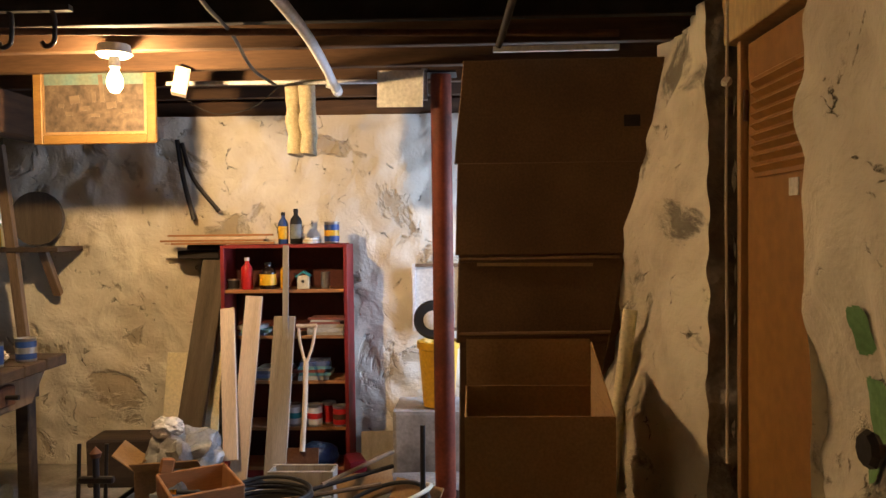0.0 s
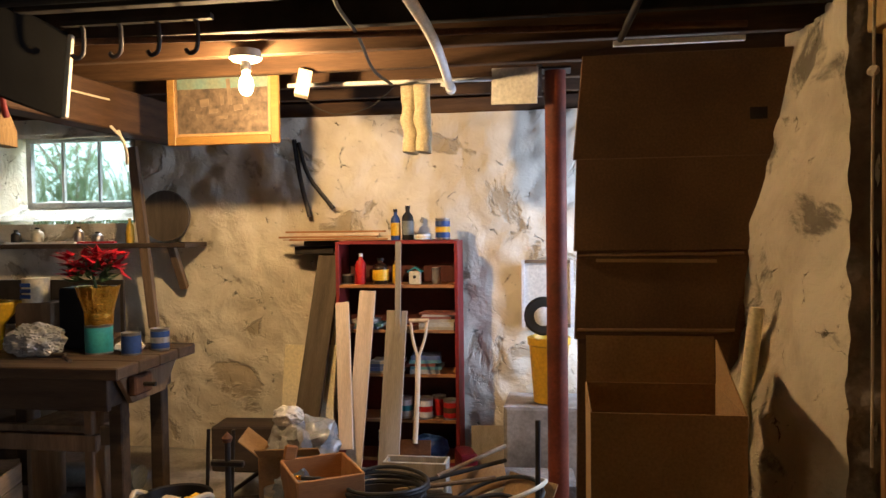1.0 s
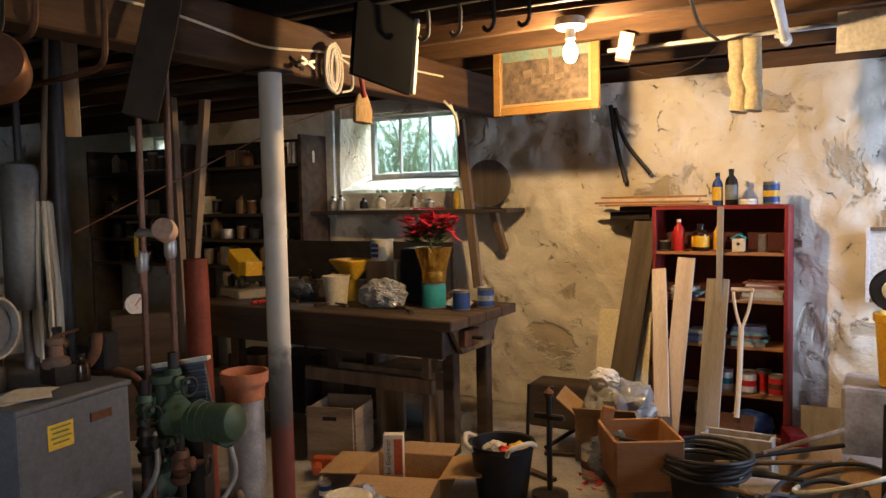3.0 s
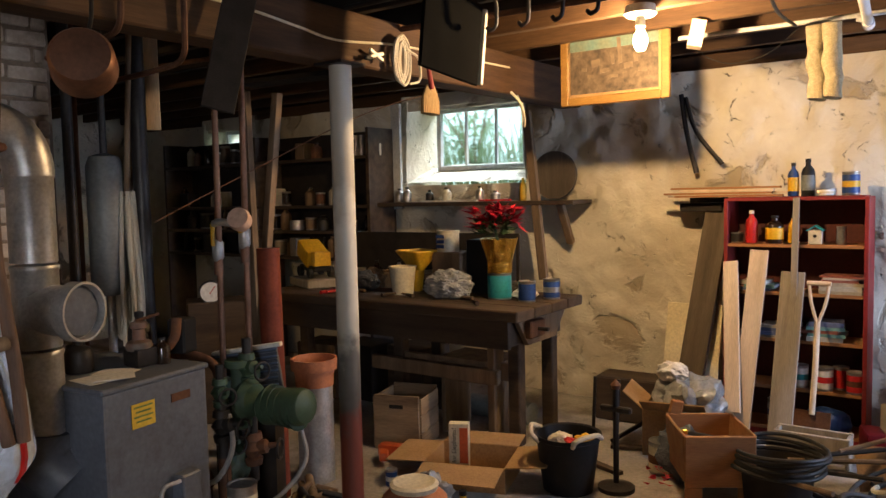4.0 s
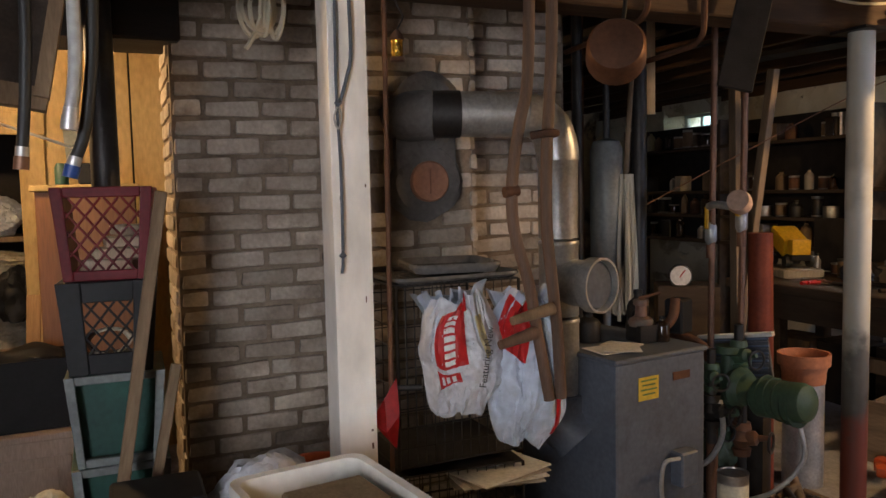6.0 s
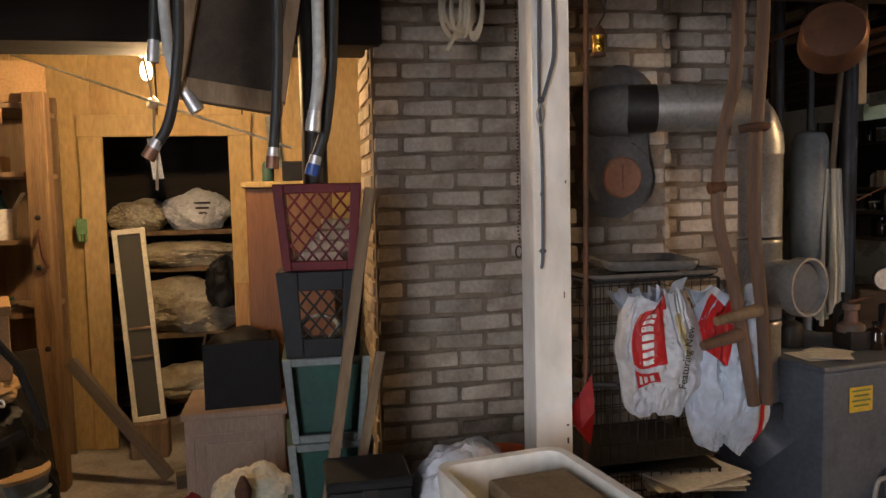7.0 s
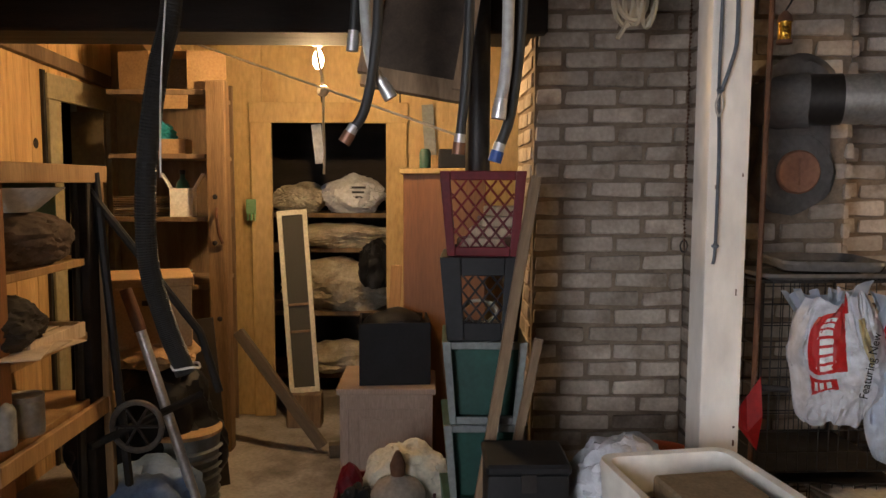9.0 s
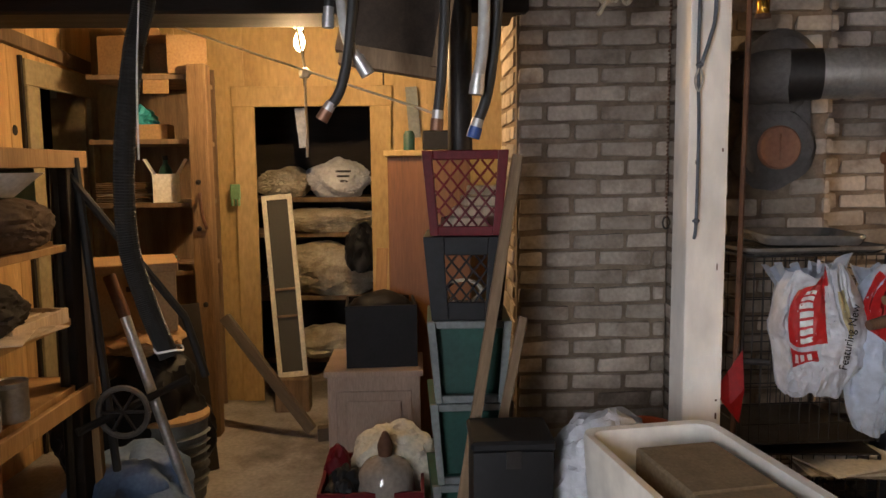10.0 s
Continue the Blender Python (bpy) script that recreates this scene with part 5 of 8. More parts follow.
part("shaft", tube(B(), [(0, 0, 0.25), (0.0, 0.09, 0.5), (-0.005, 0.16, 0.72)], 0.015, 10, 4), PALEWOOD2, t, smooth=True)
for s in (-1, 1):
    part("fork", tube(B(), [(-0.005, 0.16, 0.71), (-0.005 + s * 0.035, 0.185, 0.82), (-0.005 + s * 0.05, 0.2, 0.925)], 0.009, 8, 4), PALEWOOD2, t, smooth=True)
part("grip", cyl(B(), (-0.065, 0.2, 0.93), (0.055, 0.2, 0.93), 0.013, seg=10), PALEWOOD2, t, smooth=True)
bm = box(B(), (0, -0.01, 0.14), (0.18, 0.006, 0.26), rot=(-14, 0, 0), bevel=0.002)
part("blade", bm, RUST, t)
t = thing("low_trestle", (-0.93, 4.12, 0), "low grey wooden trestle box on the floor", "trestle")
part("front_board", box(B(), (0, -0.06, 0.12), (0.36, 0.02, 0.13), bevel=0.003), GREYWOOD, t)
part("back_board", box(B(), (0, 0.06, 0.12), (0.36, 0.02, 0.13), bevel=0.003), GREYWOOD, t)
for s in (-1, 1):
    part("end_board", box(B(), (s * 0.17, 0, 0.09), (0.02, 0.1, 0.18), bevel=0.003), GREYWOOD, t)

t = thing("wall_tongs", (-1.82, 4.72, 1.56), "dark iron tongs hanging open on the plaster wall", "tongs")
part("jaw", tube(B(), [(0, 0, 0.5), (0.04, -0.01, 0.25), (0.1, -0.01, 0.0)], 0.016, 8, 4), DARKIRON, t, smooth=True)
part("jaw", tube(B(), [(0.03, 0, 0.48), (0.1, -0.015, 0.26), (0.26, -0.01, 0.05)], 0.014, 8, 4), DARKIRON, t, smooth=True)
t = thing("garden_tap", (0.74, 1.435, 1.075), "black tap wheel on the stone wall", "tap")
part("wheel", lathe(B(), [(0, -0.012), (0.03, -0.012), (0.038, 0), (0.03, 0.012), (0, 0.012)], 9, pose(0, 0, 0, 0, 90, 0)), DARKIRON, t)
part("stem", cyl(B(), (0, 0, 0), (0.12, 0, 0), 0.01, seg=10), DARKIRON, t, smooth=True)
# right of the bookcase
t = thing("wall_panel", (-0.2, 4.735, 0.86), "white-framed panel hanging on the plaster wall behind the column", "frame")
part("backing", box(B(), (0, 0.01, 0.2), (0.3, 0.01, 0.4)), PAPER, t)
for s in (-1, 1):
    part("frame_side", box(B(), (s * 0.15, -0.005, 0.2), (0.02, 0.02, 0.42)), WHITEPL, t)
for z in (0.0, 0.4):
    part("frame_rail", box(B(), (0, -0.005, z), (0.28, 0.02, 0.02)), OLDWOOD, t)
t = thing("pull_toy", (-0.22, 4.44, 0.84), "black toy wheel with a white hub, resting on the yellow bucket", "wheel")
part("tyre", lathe(B(), [(0.06, -0.02), (0.1, -0.02), (0.115, 0.0), (0.1, 0.02), (0.06, 0.02)], 28, pose(0, 0, 0.115, 90, 0, 0)), RUBBER, t, smooth=True)
part("hub", lathe(B(), [(0.0, 0.03), (0.035, 0.03), (0.055, 0.022), (0.062, 0.0)], 24, pose(0, 0, 0.115, 90, 0, 0)), WHITEPL, t, smooth=True)
t = thing("bucket", (-0.19, 4.42, 0.46), "yellow plastic bucket standing on a stone block", "bucket")
part("shell", lathe(B(), [(0.09, 0), (0.115, 0.33), (0.125, 0.335), (0.125, 0.375), (0.115, 0.38), (0.108, 0.37), (0.085, 0.02), (0, 0.02)], 28), YELLOWPL, t, smooth=True)
solid("stone_block", rough_up(box(B(), (0, 0, 0.225), (0.46, 0.4, 0.45), bevel=0.02, seg=2), 0.01, 5), CONCRETE, "squared grey stone block against the wall", "block", (-0.22, 4.5, 0))
solid("stone_slab", rough_up(box(B(), (0, 0, 0.06), (0.4, 0.3, 0.12), bevel=0.015, seg=2), 0.008, 6), GREYSTONE, "flat grey stone slab on the floor by the wall", "slab", (-0.25, 4.1, 0), 4)
solid("card_sheet", box(B(), (0, 0, 0.14), (0.2, 0.008, 0.28), rot=(-18, 0, 0)), GREYWOOD, "grey card leaning on the wall", "card", (-0.56, 4.5, 0), 6)
solid("grey_strip", cyl(B(), (0, 0, 0), (0.14, 0.02, 1.14), 0.03, seg=18), YELLOWPANEL, "pale green-grey pipe leaning behind the carton", "pipe", (0.53, 3.2, 0.0), smooth=True)

# ---- overhead on the north side ----
t = thing("drain_pipe", (0, 0, 0), "white plastic drain pipe slung under the joists", "pipe")
part("tube", tube(B(), [(-0.6, 2.1, 2.23), (-0.62, 3.0, 2.24), (-0.7, 4.07, 2.235)], 0.022, 14, 4), WHITEPL, t, smooth=True)
part("end_cap", cyl(B(), (-0.697, 4.03, 2.235), (-0.705, 4.12, 2.235), 0.028, seg=16), WHITEPL, t, smooth=True)
part("side_spigot", cyl(B(), (-0.69, 4.0, 2.235), (-0.74, 3.995, 2.25), 0.016, seg=12), WHITEPL, t, smooth=True)
solid("iron_pipe", cyl(B(), (-4.5, 2.6, 2.26), (0.6, 3.08, 2.26), 0.014, seg=12), RUST, "rusty iron pipe running under the joists", "pipe", smooth=True)
solid("iron_pipe", cyl(B(), (-2.5, 2.35, 2.275), (0.7, 2.35, 2.275), 0.012, seg=12), DARKIRON, "dark iron pipe running under the joists", "pipe", smooth=True)
solid("white_conduit", cyl(B(), (-1.6, 4.02, 2.275), (-0.4, 4.02, 2.265), 0.012, seg=12), WHITEPL, "white conduit pipe under the joists", "pipe", smooth=True)
solid("cable", tube(B(), [(-0.8, 2.1, 2.27), (-0.87, 2.5, 2.25), (-0.93, 3.0, 2.27), (-0.99, 3.5, 2.235), (-1.0, 3.95, 2.245)], 0.008, 8), RUBBER, "dark cable sagging under the joists", "cable", smooth=True)
solid("iron_rod", cyl(B(), (0.16, 2.4, 2.26), (0.13, 3.2, 2.25), 0.014, seg=10), DARKIRON, "dark rod slung under the joists", "rod", smooth=True)
# white bar standing in for daylight through the gap above the cartons
solid("white_strip", box(B(), (0.38, 3.33, 2.262), (0.54, 0.03, 0.022)), WHITEPL, "white strip painted in for daylight above the stacked cardboard", "strip")
CARDWHITE = mat("stained_white_card", (0.78, 0.76, 0.7), (0.66, 0.63, 0.56), 0.85, scale=7, bump=0.1, stain=(0.35, 0.32, 0.28), stain_scale=4, stain_amount=0.5)
t = thing("wall_card", (-0.345, 3.88, 2.2), "stained white card hanging from the joist by the column", "card")
part("sheet", box(B(), (0, 0, 0), (0.24, 0.005, 0.185), rot=(0, 2, -10)), CARDWHITE, t)
part("clip", box(B(), (0.125, 0, 0.02), (0.03, 0.02, 0.16)), GALV, t)
solid("hanging_wire", tube(B(), [(-1.5, 3.95, 2.2), (-1.4, 3.96, 2.13), (-1.28, 3.97, 2.1), (-1.12, 3.98, 2.14), (-0.99, 3.98, 2.24)], 0.0025, 6), DARKIRON, "thin wire slung between the joists", "wire")
for x, m, lb, dy in ((-0.92, WOOL, "thick cream wool sock hung from the sill", 0.0), (-0.845, WOOL, "thick cream wool sock hung from the sill", -0.02)):
    bm = B()
    tube(bm, [(0, 0, 0.36), (0.005, 0, 0.28), (0, 0.0, 0.18), (0.01, -0.01, 0.09), (0.005, -0.02, 0.0)], 0.042, 12, 5)
    rough_up(bm, 0.012, 14, x)
    solid("sock", bm, m, lb, "sock", (x * 1.0, 4.02 + dy, 1.885), smooth=True, group="hanging socks")
solid("card_fold", box(B(), (0, 0, 0), (0.07, 0.1, 0.13), rot=(0, 12, 20)), PALEWOOD2, "small pale wood block nailed to a joist", "block", (-1.42, 3.75, 2.23))
t = thing("hook_rail", (-1.725, 2.7, 2.165), "dark rail under the joists with a row of curved iron hooks", "hooks")
part("rail", box(B(), (0, 0, 0.13), (0.62, 0.03, 0.02)), DARKIRON, t)
for k in range(4):
    bm = tube(B(), [(-0.045, 0, 0.125), (-0.01, 0, 0.13), (0.012, 0, 0.11), (0.014, 0, 0.05), (0.008, 0, 0.01), (-0.02, 0, -0.004), (-0.035, 0, 0.012)], 0.009, 8, 5)
    bm.transform(pose(-0.235 + 0.157 * k, 0, 0))
    part("hook", bm, DARKIRON if k > 1 else IRONDIRTY, t, smooth=True)
SOOTBLACK = mat("dead_black_felt", (0.004, 0.004, 0.004), (0.003, 0.003, 0.003), 0.95, bump=0.1, spec=0.05)
t = thing("black_screen", (-2.09, 2.566, 1.965), "flat black panel with a white edge hanging below the joists", "panel", turn=84)
part("sheet", box(B(), (0, 0, 0.17), (0.37, 0.02, 0.35), rot=(0, 8, 0), bevel=0.003), SOOTBLACK, t)
part("edge_strip", box(B(), (0.205, -0.002, 0.145), (0.022, 0.026, 0.34), rot=(0, 8, 0), bevel=0.003), CREAM, t)

# ---- along the main beam ----
FX = -2.535
solid("beam_wire", tube(B(), [(FX, -1.0, 2.24), (FX, 0.8, 2.22), (FX, 1.3, 2.2), (FX, 1.82, 2.185), (FX, 2.1, 2.16), (FX, 2.33, 2.14), (FX, 2.7, 2.175), (FX, 3.0, 2.185), (FX, 3.8, 2.2)], 0.006, 6), CREAM, "white cable stapled along the beam", "cable", smooth=True)
t = thing("clothes_line", (-2.5, 2.72, 2.0), "coiled white cotton line hanging from the beam", "rope")
for k in range(7):
    a = k * 0.6
    pts = [(0.01 + 0.006 * k, 0.0, 0.2)]
    for q in range(9):
        f = 2 * math.pi * q / 8
        pts.append((0.012 + 0.004 * math.sin(a + f), (0.02 + 0.006 * k) * math.sin(f) + 0.018 * math.sin(a * 2), 0.1 + 0.1 * math.cos(f) * (0.75 + 0.07 * k)))
    part("strand", tube(B(), pts[1:], 0.0075, 6, 4), ROPE, t, smooth=True)
part("tail", tube(B(), [(0.02, 0.03, 0.15), (0.02, 0.12, 0.12), (0.02, 0.13, 0.02), (0.02, 0.05, -0.01)], 0.006, 6, 5), ROPE, t, smooth=True)
t = thing("clamp", (-2.51, 2.55, 2.08), "small metal spring clamp hanging on the beam", "clamp")
for a in (-25, 15):
    part("jaw", box(B(), (0.01, 0.0, 0.02), (0.015, 0.1, 0.018), rot=(a, 0, 0), bevel=0.004), GALV, t)
part("grip", box(B(), (0.01, -0.055, 0.0), (0.02, 0.05, 0.022), bevel=0.006), BLACKPL, t)
t = thing("whisk_broom", (-2.48, 2.93, 1.87), "straw whisk broom with a red handle hung from the beam", "broom", turn=10)
bm = B()
lathe(bm, [(0.0, -0.02), (0.085, -0.01), (0.085, 0.06), (0.04, 0.13), (0.0, 0.14)], 18)
for v in bm.verts:
    v.co.x *= 0.35
part("bristles", rough_up(bm, 0.006, 25), JUTE, t, smooth=True)
part("handle", cyl(B(), (0.02, -0.02, 0.11), (0.02, -0.07, 0.26), 0.014, 0.01, 12), REDPAINT, t, smooth=True)
plank("hanging_board", (-2.45, 1.61, 1.775), (-2.47, 1.78, 2.3), 0.12, 0.018, DARKSHADE, "dark board hanging from the joists beside the beam", "board", face=(1, -0.6, 0))
solid("wire_loop", tube(B(), [(-2.5, 3.75, 2.05), (-2.46, 3.8, 1.98), (-2.46, 3.84, 1.9), (-2.5, 3.9, 1.86), (-2.52, 3.92, 1.95), (-2.52, 3.86, 2.04)], 0.008, 8), CREAM, "loop of pale cable hanging by the beam", "cable", smooth=True)
for k, (y, z0) in enumerate(((1.3, 2.03), (1.54, 1.96))):
    solid("drop_pipe", tube(B(), [(-2.52, y, 2.3), (-2.52, y, z0 + 0.1), (-2.55, y + 0.005, z0), (-2.75, y + 0.05, z0 - 0.01), (-3.2, y + 0.1, z0 - 0.01)], 0.011, 8, 4), RUST, "thin rusty pipe dropping past the beam", "pipe", smooth=True)
OLDCOPPER = mat("tarnished_copper", (0.2, 0.09, 0.05), (0.11, 0.055, 0.035), 0.5, 0.6, scale=8, bump=0.15)
t = thing("sauce_pan", (-2.47, 1.13, 1.84), "old copper pan hanging bottom outwards under the beam", "pan", turn=-35)
part("body", lathe(B(), [(0.0, 0.05), (0.085, 0.045), (0.095, 0.03), (0.1, -0.06), (0.094, -0.06), (0.088, 0.02), (0, 0.03)], 28, pose(0, 0, 0.05, 0, 75, 0)), OLDCOPPER, t, smooth=True)
part("handle", tube(B(), [(0.0, 0.02, 0.13), (-0.03, 0.03, 0.2), (-0.05, 0.03, 0.33)], 0.007, 8, 4), DARKIRON, t, smooth=True)

# ---- workbench things ----
Z = 0.831
t = thing("plastic_cup", (-3.24, 3.62, Z), "cream plastic tub on the workbench", "cup")
part("shell", lathe(B(), [(0.065, 0), (0.085, 0.17), (0.09, 0.172), (0.09, 0.18), (0.082, 0.18), (0.062, 0.01), (0, 0.01)], 24), CREAM, t, smooth=True)
t = thing("funnel", (-3.26, 3.8, 0.9), "square yellow plastic funnel propped on the bench", "funnel", turn=-20)
bm = B()
tray(bm, 0.26, 0.2, 0.07, 0.2, 0.03, 0.008, 0.14)
part("hopper", bm, YELLOWPL, t, smooth=True)
part("spout", lathe(B(), [(0.03, -0.07), (0.05, 0.08)], 16), YELLOWPL, t, smooth=True)
t = thing("crate_box", (-3.03, 3.9, Z), "brown box standing on the bench with a yellow bottle on it", "box")
part("body", box(B(), (0, 0, 0.13), (0.22, 0.2, 0.26), bevel=0.004), OLDWOOD, t)
t = thing("tin_can", (-3.05, 3.86, 1.092), "cream can with blue label blocks on the bench box", "can")
part("body", lathe(B(), [(0.07, 0), (0.072, 0.004), (0.072, 0.126), (0.075, 0.13), (0.075, 0.136), (0.0, 0.134)], 22), CREAM, t, smooth=True)
for k in range(3):
    part("label_block", box(B(), (-0.012, -0.0725, 0.035 + 0.032 * k), (0.062, 0.006, 0.022)), BLUECAN, t)
t = thing("poinsettia", (-2.58, 3.72, Z), "red poinsettia in gold foil standing on a paint can", "plant")
pot = part("can", lathe(B(), [(0.07, 0), (0.07, 0.15), (0.073, 0.155), (0.0, 0.155)], 22), TIN, t, smooth=True)
part("can_label", lathe(B(), [(0.0708, 0.01), (0.0715, 0.012), (0.0715, 0.14), (0.0708, 0.142)], 22, close=True), TEAL, pot, smooth=True)
bm = lathe(B(), [(0.07, 0.157), (0.075, 0.22), (0.095, 0.3), (0.11, 0.36), (0.1, 0.355), (0.08, 0.3), (0.0, 0.28)], 30)
part("foil_wrap", rough_up(bm, 0.02, 22), GOLDFOIL, t)
rnd = random.Random(3)


def leaves(bm, n, c, spread, size, rnd, tilt=0.5):
    for k in range(n):
        a = rnd.uniform(0, 6.28)
        r = spread * rnd.uniform(0.1, 1.0)
        base = Vector((c[0] + r * math.cos(a), c[1] + r * math.sin(a), c[2] + rnd.uniform(-0.05, 0.05)))
        d = Vector((math.cos(a + rnd.uniform(-0.8, 0.8)), math.sin(a + rnd.uniform(-0.8, 0.8)), rnd.uniform(-tilt, tilt))).normalized()
        sd = d.cross(Vector((rnd.uniform(-0.4, 0.4), rnd.uniform(-0.4, 0.4), 1))).normalized()
        L = size * rnd.uniform(0.7, 1.2)
        up = d.cross(sd) * L * 0.08
        v = [bm.verts.new(p) for p in (base, base + d * L * 0.4 + sd * L * 0.22 + up, base + d * L * 0.45 - up * 0.5, base + d * L * 0.4 - sd * L * 0.22 + up, base + d * L - up * 2)]
        bm.faces.new((v[0], v[1], v[2]))
        bm.faces.new((v[0], v[2], v[3]))
        bm.faces.new((v[1], v[4], v[2]))
        bm.faces.new((v[2], v[4], v[3]))
    return bm


part("leaves", leaves(B(), 60, (0, 0, 0.44), 0.09, 0.1, rnd), FOLIAGE, t)
bm = leaves(B(), 70, (-0.08, 0, 0.49), 0.08, 0.095, rnd)
leaves(bm, 60, (0.05, 0.0, 0.51), 0.07, 0.095, rnd)
part("flower_head", bm, PETAL, t)
part("stems", tube(B(), [(0, 0, 0.3), (-0.02, 0, 0.4), (-0.05, 0, 0.5)], 0.008, 6, 4), FOLIAGE, t)
tin(-2.37, 3.68, Z, 0.05, 0.12, BLUECAN, "blue labelled can at the end of the bench")
tin(-2.3, 3.85, Z, 0.05, 0.12, BLUECAN, "blue labelled can at the end of the bench", TIN)
solid("plastic_bag", lump(B(), (0.3, 0.2, 0.17), 5, 0.26, 2.6, 5), CLEARPL, "crumpled clear plastic bag on the bench", "bag", (-2.88, 3.62, Z), smooth=True)
solid("rag", lump(B(), (0.14, 0.1, 0.06), 8, 0.4), WHITEPL, "white crumpled rag on the bench", "rag", (-2.45, 3.8, Z), smooth=True)
solid("work_shoe", lump(B(), (0.26, 0.12, 0.13), 2, 0.25), GREYWOOL, "worn grey work shoe on the bench", "shoe", (-3.62, 3.7, Z), -20, smooth=True, group="shoes on the bench")
solid("work_shoe", lump(B(), (0.26, 0.12, 0.13), 6, 0.25), OLDWOOD, "worn brown work shoe on the bench", "shoe", (-3.68, 3.85, Z), -12, smooth=True, group="shoes on the bench")
t = thing("toy_truck", (-4.12, 3.72, 0.9), "yellow toy dump truck on the bench", "toy", turn=-25)
part("chassis", box(B(), (0, 0, 0.06), (0.32, 0.13, 0.04), bevel=0.008), BLACKPL, t)
part("dump_bed", box(B(), (-0.05, 0, 0.16), (0.24, 0.16, 0.12), rot=(0, 22, 0), bevel=0.02, seg=2), YELLOWPL, t)
part("cab", box(B(), (0.12, 0, 0.13), (0.08, 0.12, 0.1), bevel=0.012, seg=2), YELLOWPL, t)
for x in (-0.1, 0.1):
    for s in (-1, 1):
        part("wheel", cyl(B(), (x, s * 0.06, 0.035), (x, s * 0.09, 0.035), 0.038, seg=16), RUBBER, t, smooth=True)
solid("folded_paper", box(B(), (0, 0, 0.03), (0.4, 0.26, 0.06), bevel=0.008), GREYWOOD, "pile of yellowed papers under the toy truck", "papers", (-4.12, 3.72, Z), -25)
solid("black_box", box(B(), (0, 0, 0.17), (0.26, 0.2, 0.34), bevel=0.01), BLACKPL, "black box standing on the bench", "box", (-2.78, 3.95, Z))
# shelf and round board on the wall
plank("wall_shelf", (-4.2, 4.62, 1.39), (-2.46, 4.62, 1.39), 0.3, 0.03, DARKWOOD, "dark plank shelf on the wall under the window", "shelf", face=(0, 0, 1))
plank("shelf_bracket", (-2.6, 4.72, 1.1), (-2.6, 4.56, 1.38), 0.05, 0.04, OLDWOOD, "wooden shelf bracket on the wall", "bracket")
plank("timber_stick", (-2.7, 4.5, 0.86), (-2.82, 4.5, 2.02), 0.06, 0.04, OLDWOOD, "upright rough stick nailed beside the window", "stick")
solid("round_board", cyl(B(), (0, 0, 0), (0, 0.03, 0), 0.17, seg=36), DUSKWOOD, "round dark wooden board hung on the wall", "board", (-2.72, 4.7, 1.58))
for k, (x, ln, m) in enumerate(((-3.5, 0.5, PAPER), (-3.2, 0.4, REDLAB), (-3.35, 0.6, PALEWOOD2))):
    solid("slat", box(B(), (0, 0, 0.006), (ln, 0.03, 0.012)), m, "thin painted slat lying on the wall shelf", "slat", (x, 4.52 + 0.045 * k, 1.406), 3 * k, group="slats on the shelf")
bottle(-2.9, 4.58, 1.406, 0.025, 0.16, YELLOWPL, "yellow spray bottle on the wall shelf", YELLOWPL)
plank("window_trim", (-4.14, 4.7, 1.35), (-4.14, 4.7, 2.2), 0.09, 0.03, FRAMEPAINT, "grey-white board beside the window", "trim")
# west shelving in the dark
t = thing("wall_shelving", (-5.5, 4.5, 0), "long dark plank shelving crowded with jars and tins", "shelving")
# near-black back hides the wall and paints the dim corner's shade
part("back_panel", box(B(), (0, 0.2, 1.45), (2.66, 0.02, 1.1)), DARKSHADE, t)
SH = (0.95, 1.17, 1.38, 1.77)
for z in SH:
    part("shelf", box(B(), (0, 0.03, z), (2.66, 0.3, 0.025)), DARKWOOD, t)
for x in (-1.32, 0.0, 1.32):
    part("upright", box(B(), (x, 0.03, 1.0), (0.03, 0.3, 2.0)), DARKWOOD, t)
rnd = random.Random(21)
pal = [BROWNGL, GREYWOOD, RUST, OLDWOOD, BROWNGL, DARKWOOD, TIN, BLACKPL, OLDWOOD, DARKIRON, OLDWOOD, CREAM]
for z in SH:
    x = -6.75
    while x < -4.25:
        w = rnd.uniform(0.07, 0.16)
        if abs(x + w / 2 + 5.5) > 0.1 and rnd.random() < 0.85:
            kind = rnd.choice((0, 1, 1, 2))
            m = rnd.choice(pal)
            cx, cy = x + w / 2, 4.47 + rnd.uniform(-0.04, 0.06)
            hh = rnd.uniform(0.08, 0.17)
            if kind == 0:
                tin(cx, cy, z + 0.0135, w * 0.4, hh, m, "old tin on the dark shelf")
            elif kind == 1:
                bottle(cx, cy, z + 0.0135, w * 0.33, hh + 0.03, m, "old bottle on the dark shelf")
            else:
                solid("small_box", box(B(), (0, 0, hh / 2), (w * 0.85, 0.14, hh), bevel=0.004), m, "small worn box on the dark shelf", "box", (cx, cy, z + 0.0135), rnd.uniform(-12, 12))
        x += w + 0.02
t = thing("tins_row", (-4.4, 4.5, 1.784), "row of three shiny tins on the shelf", "tins")
for k in range(3):
    part("tin", cyl(B(), (k * 0.055 - 0.05, 0, 0), (k * 0.055 - 0.05, 0, 0.17), 0.025, seg=14), TIN, t, smooth=True)

TANWOOD = mat("grimy_tan_wood", (0.3, 0.21, 0.125), (0.19, 0.13, 0.078), 0.8, scale=4, fine=40, stretch=(0.5, 0.5, 4), bump=0.25, per_object=0.12, stain=(0.1, 0.065, 0.04), stain_amount=0.5)

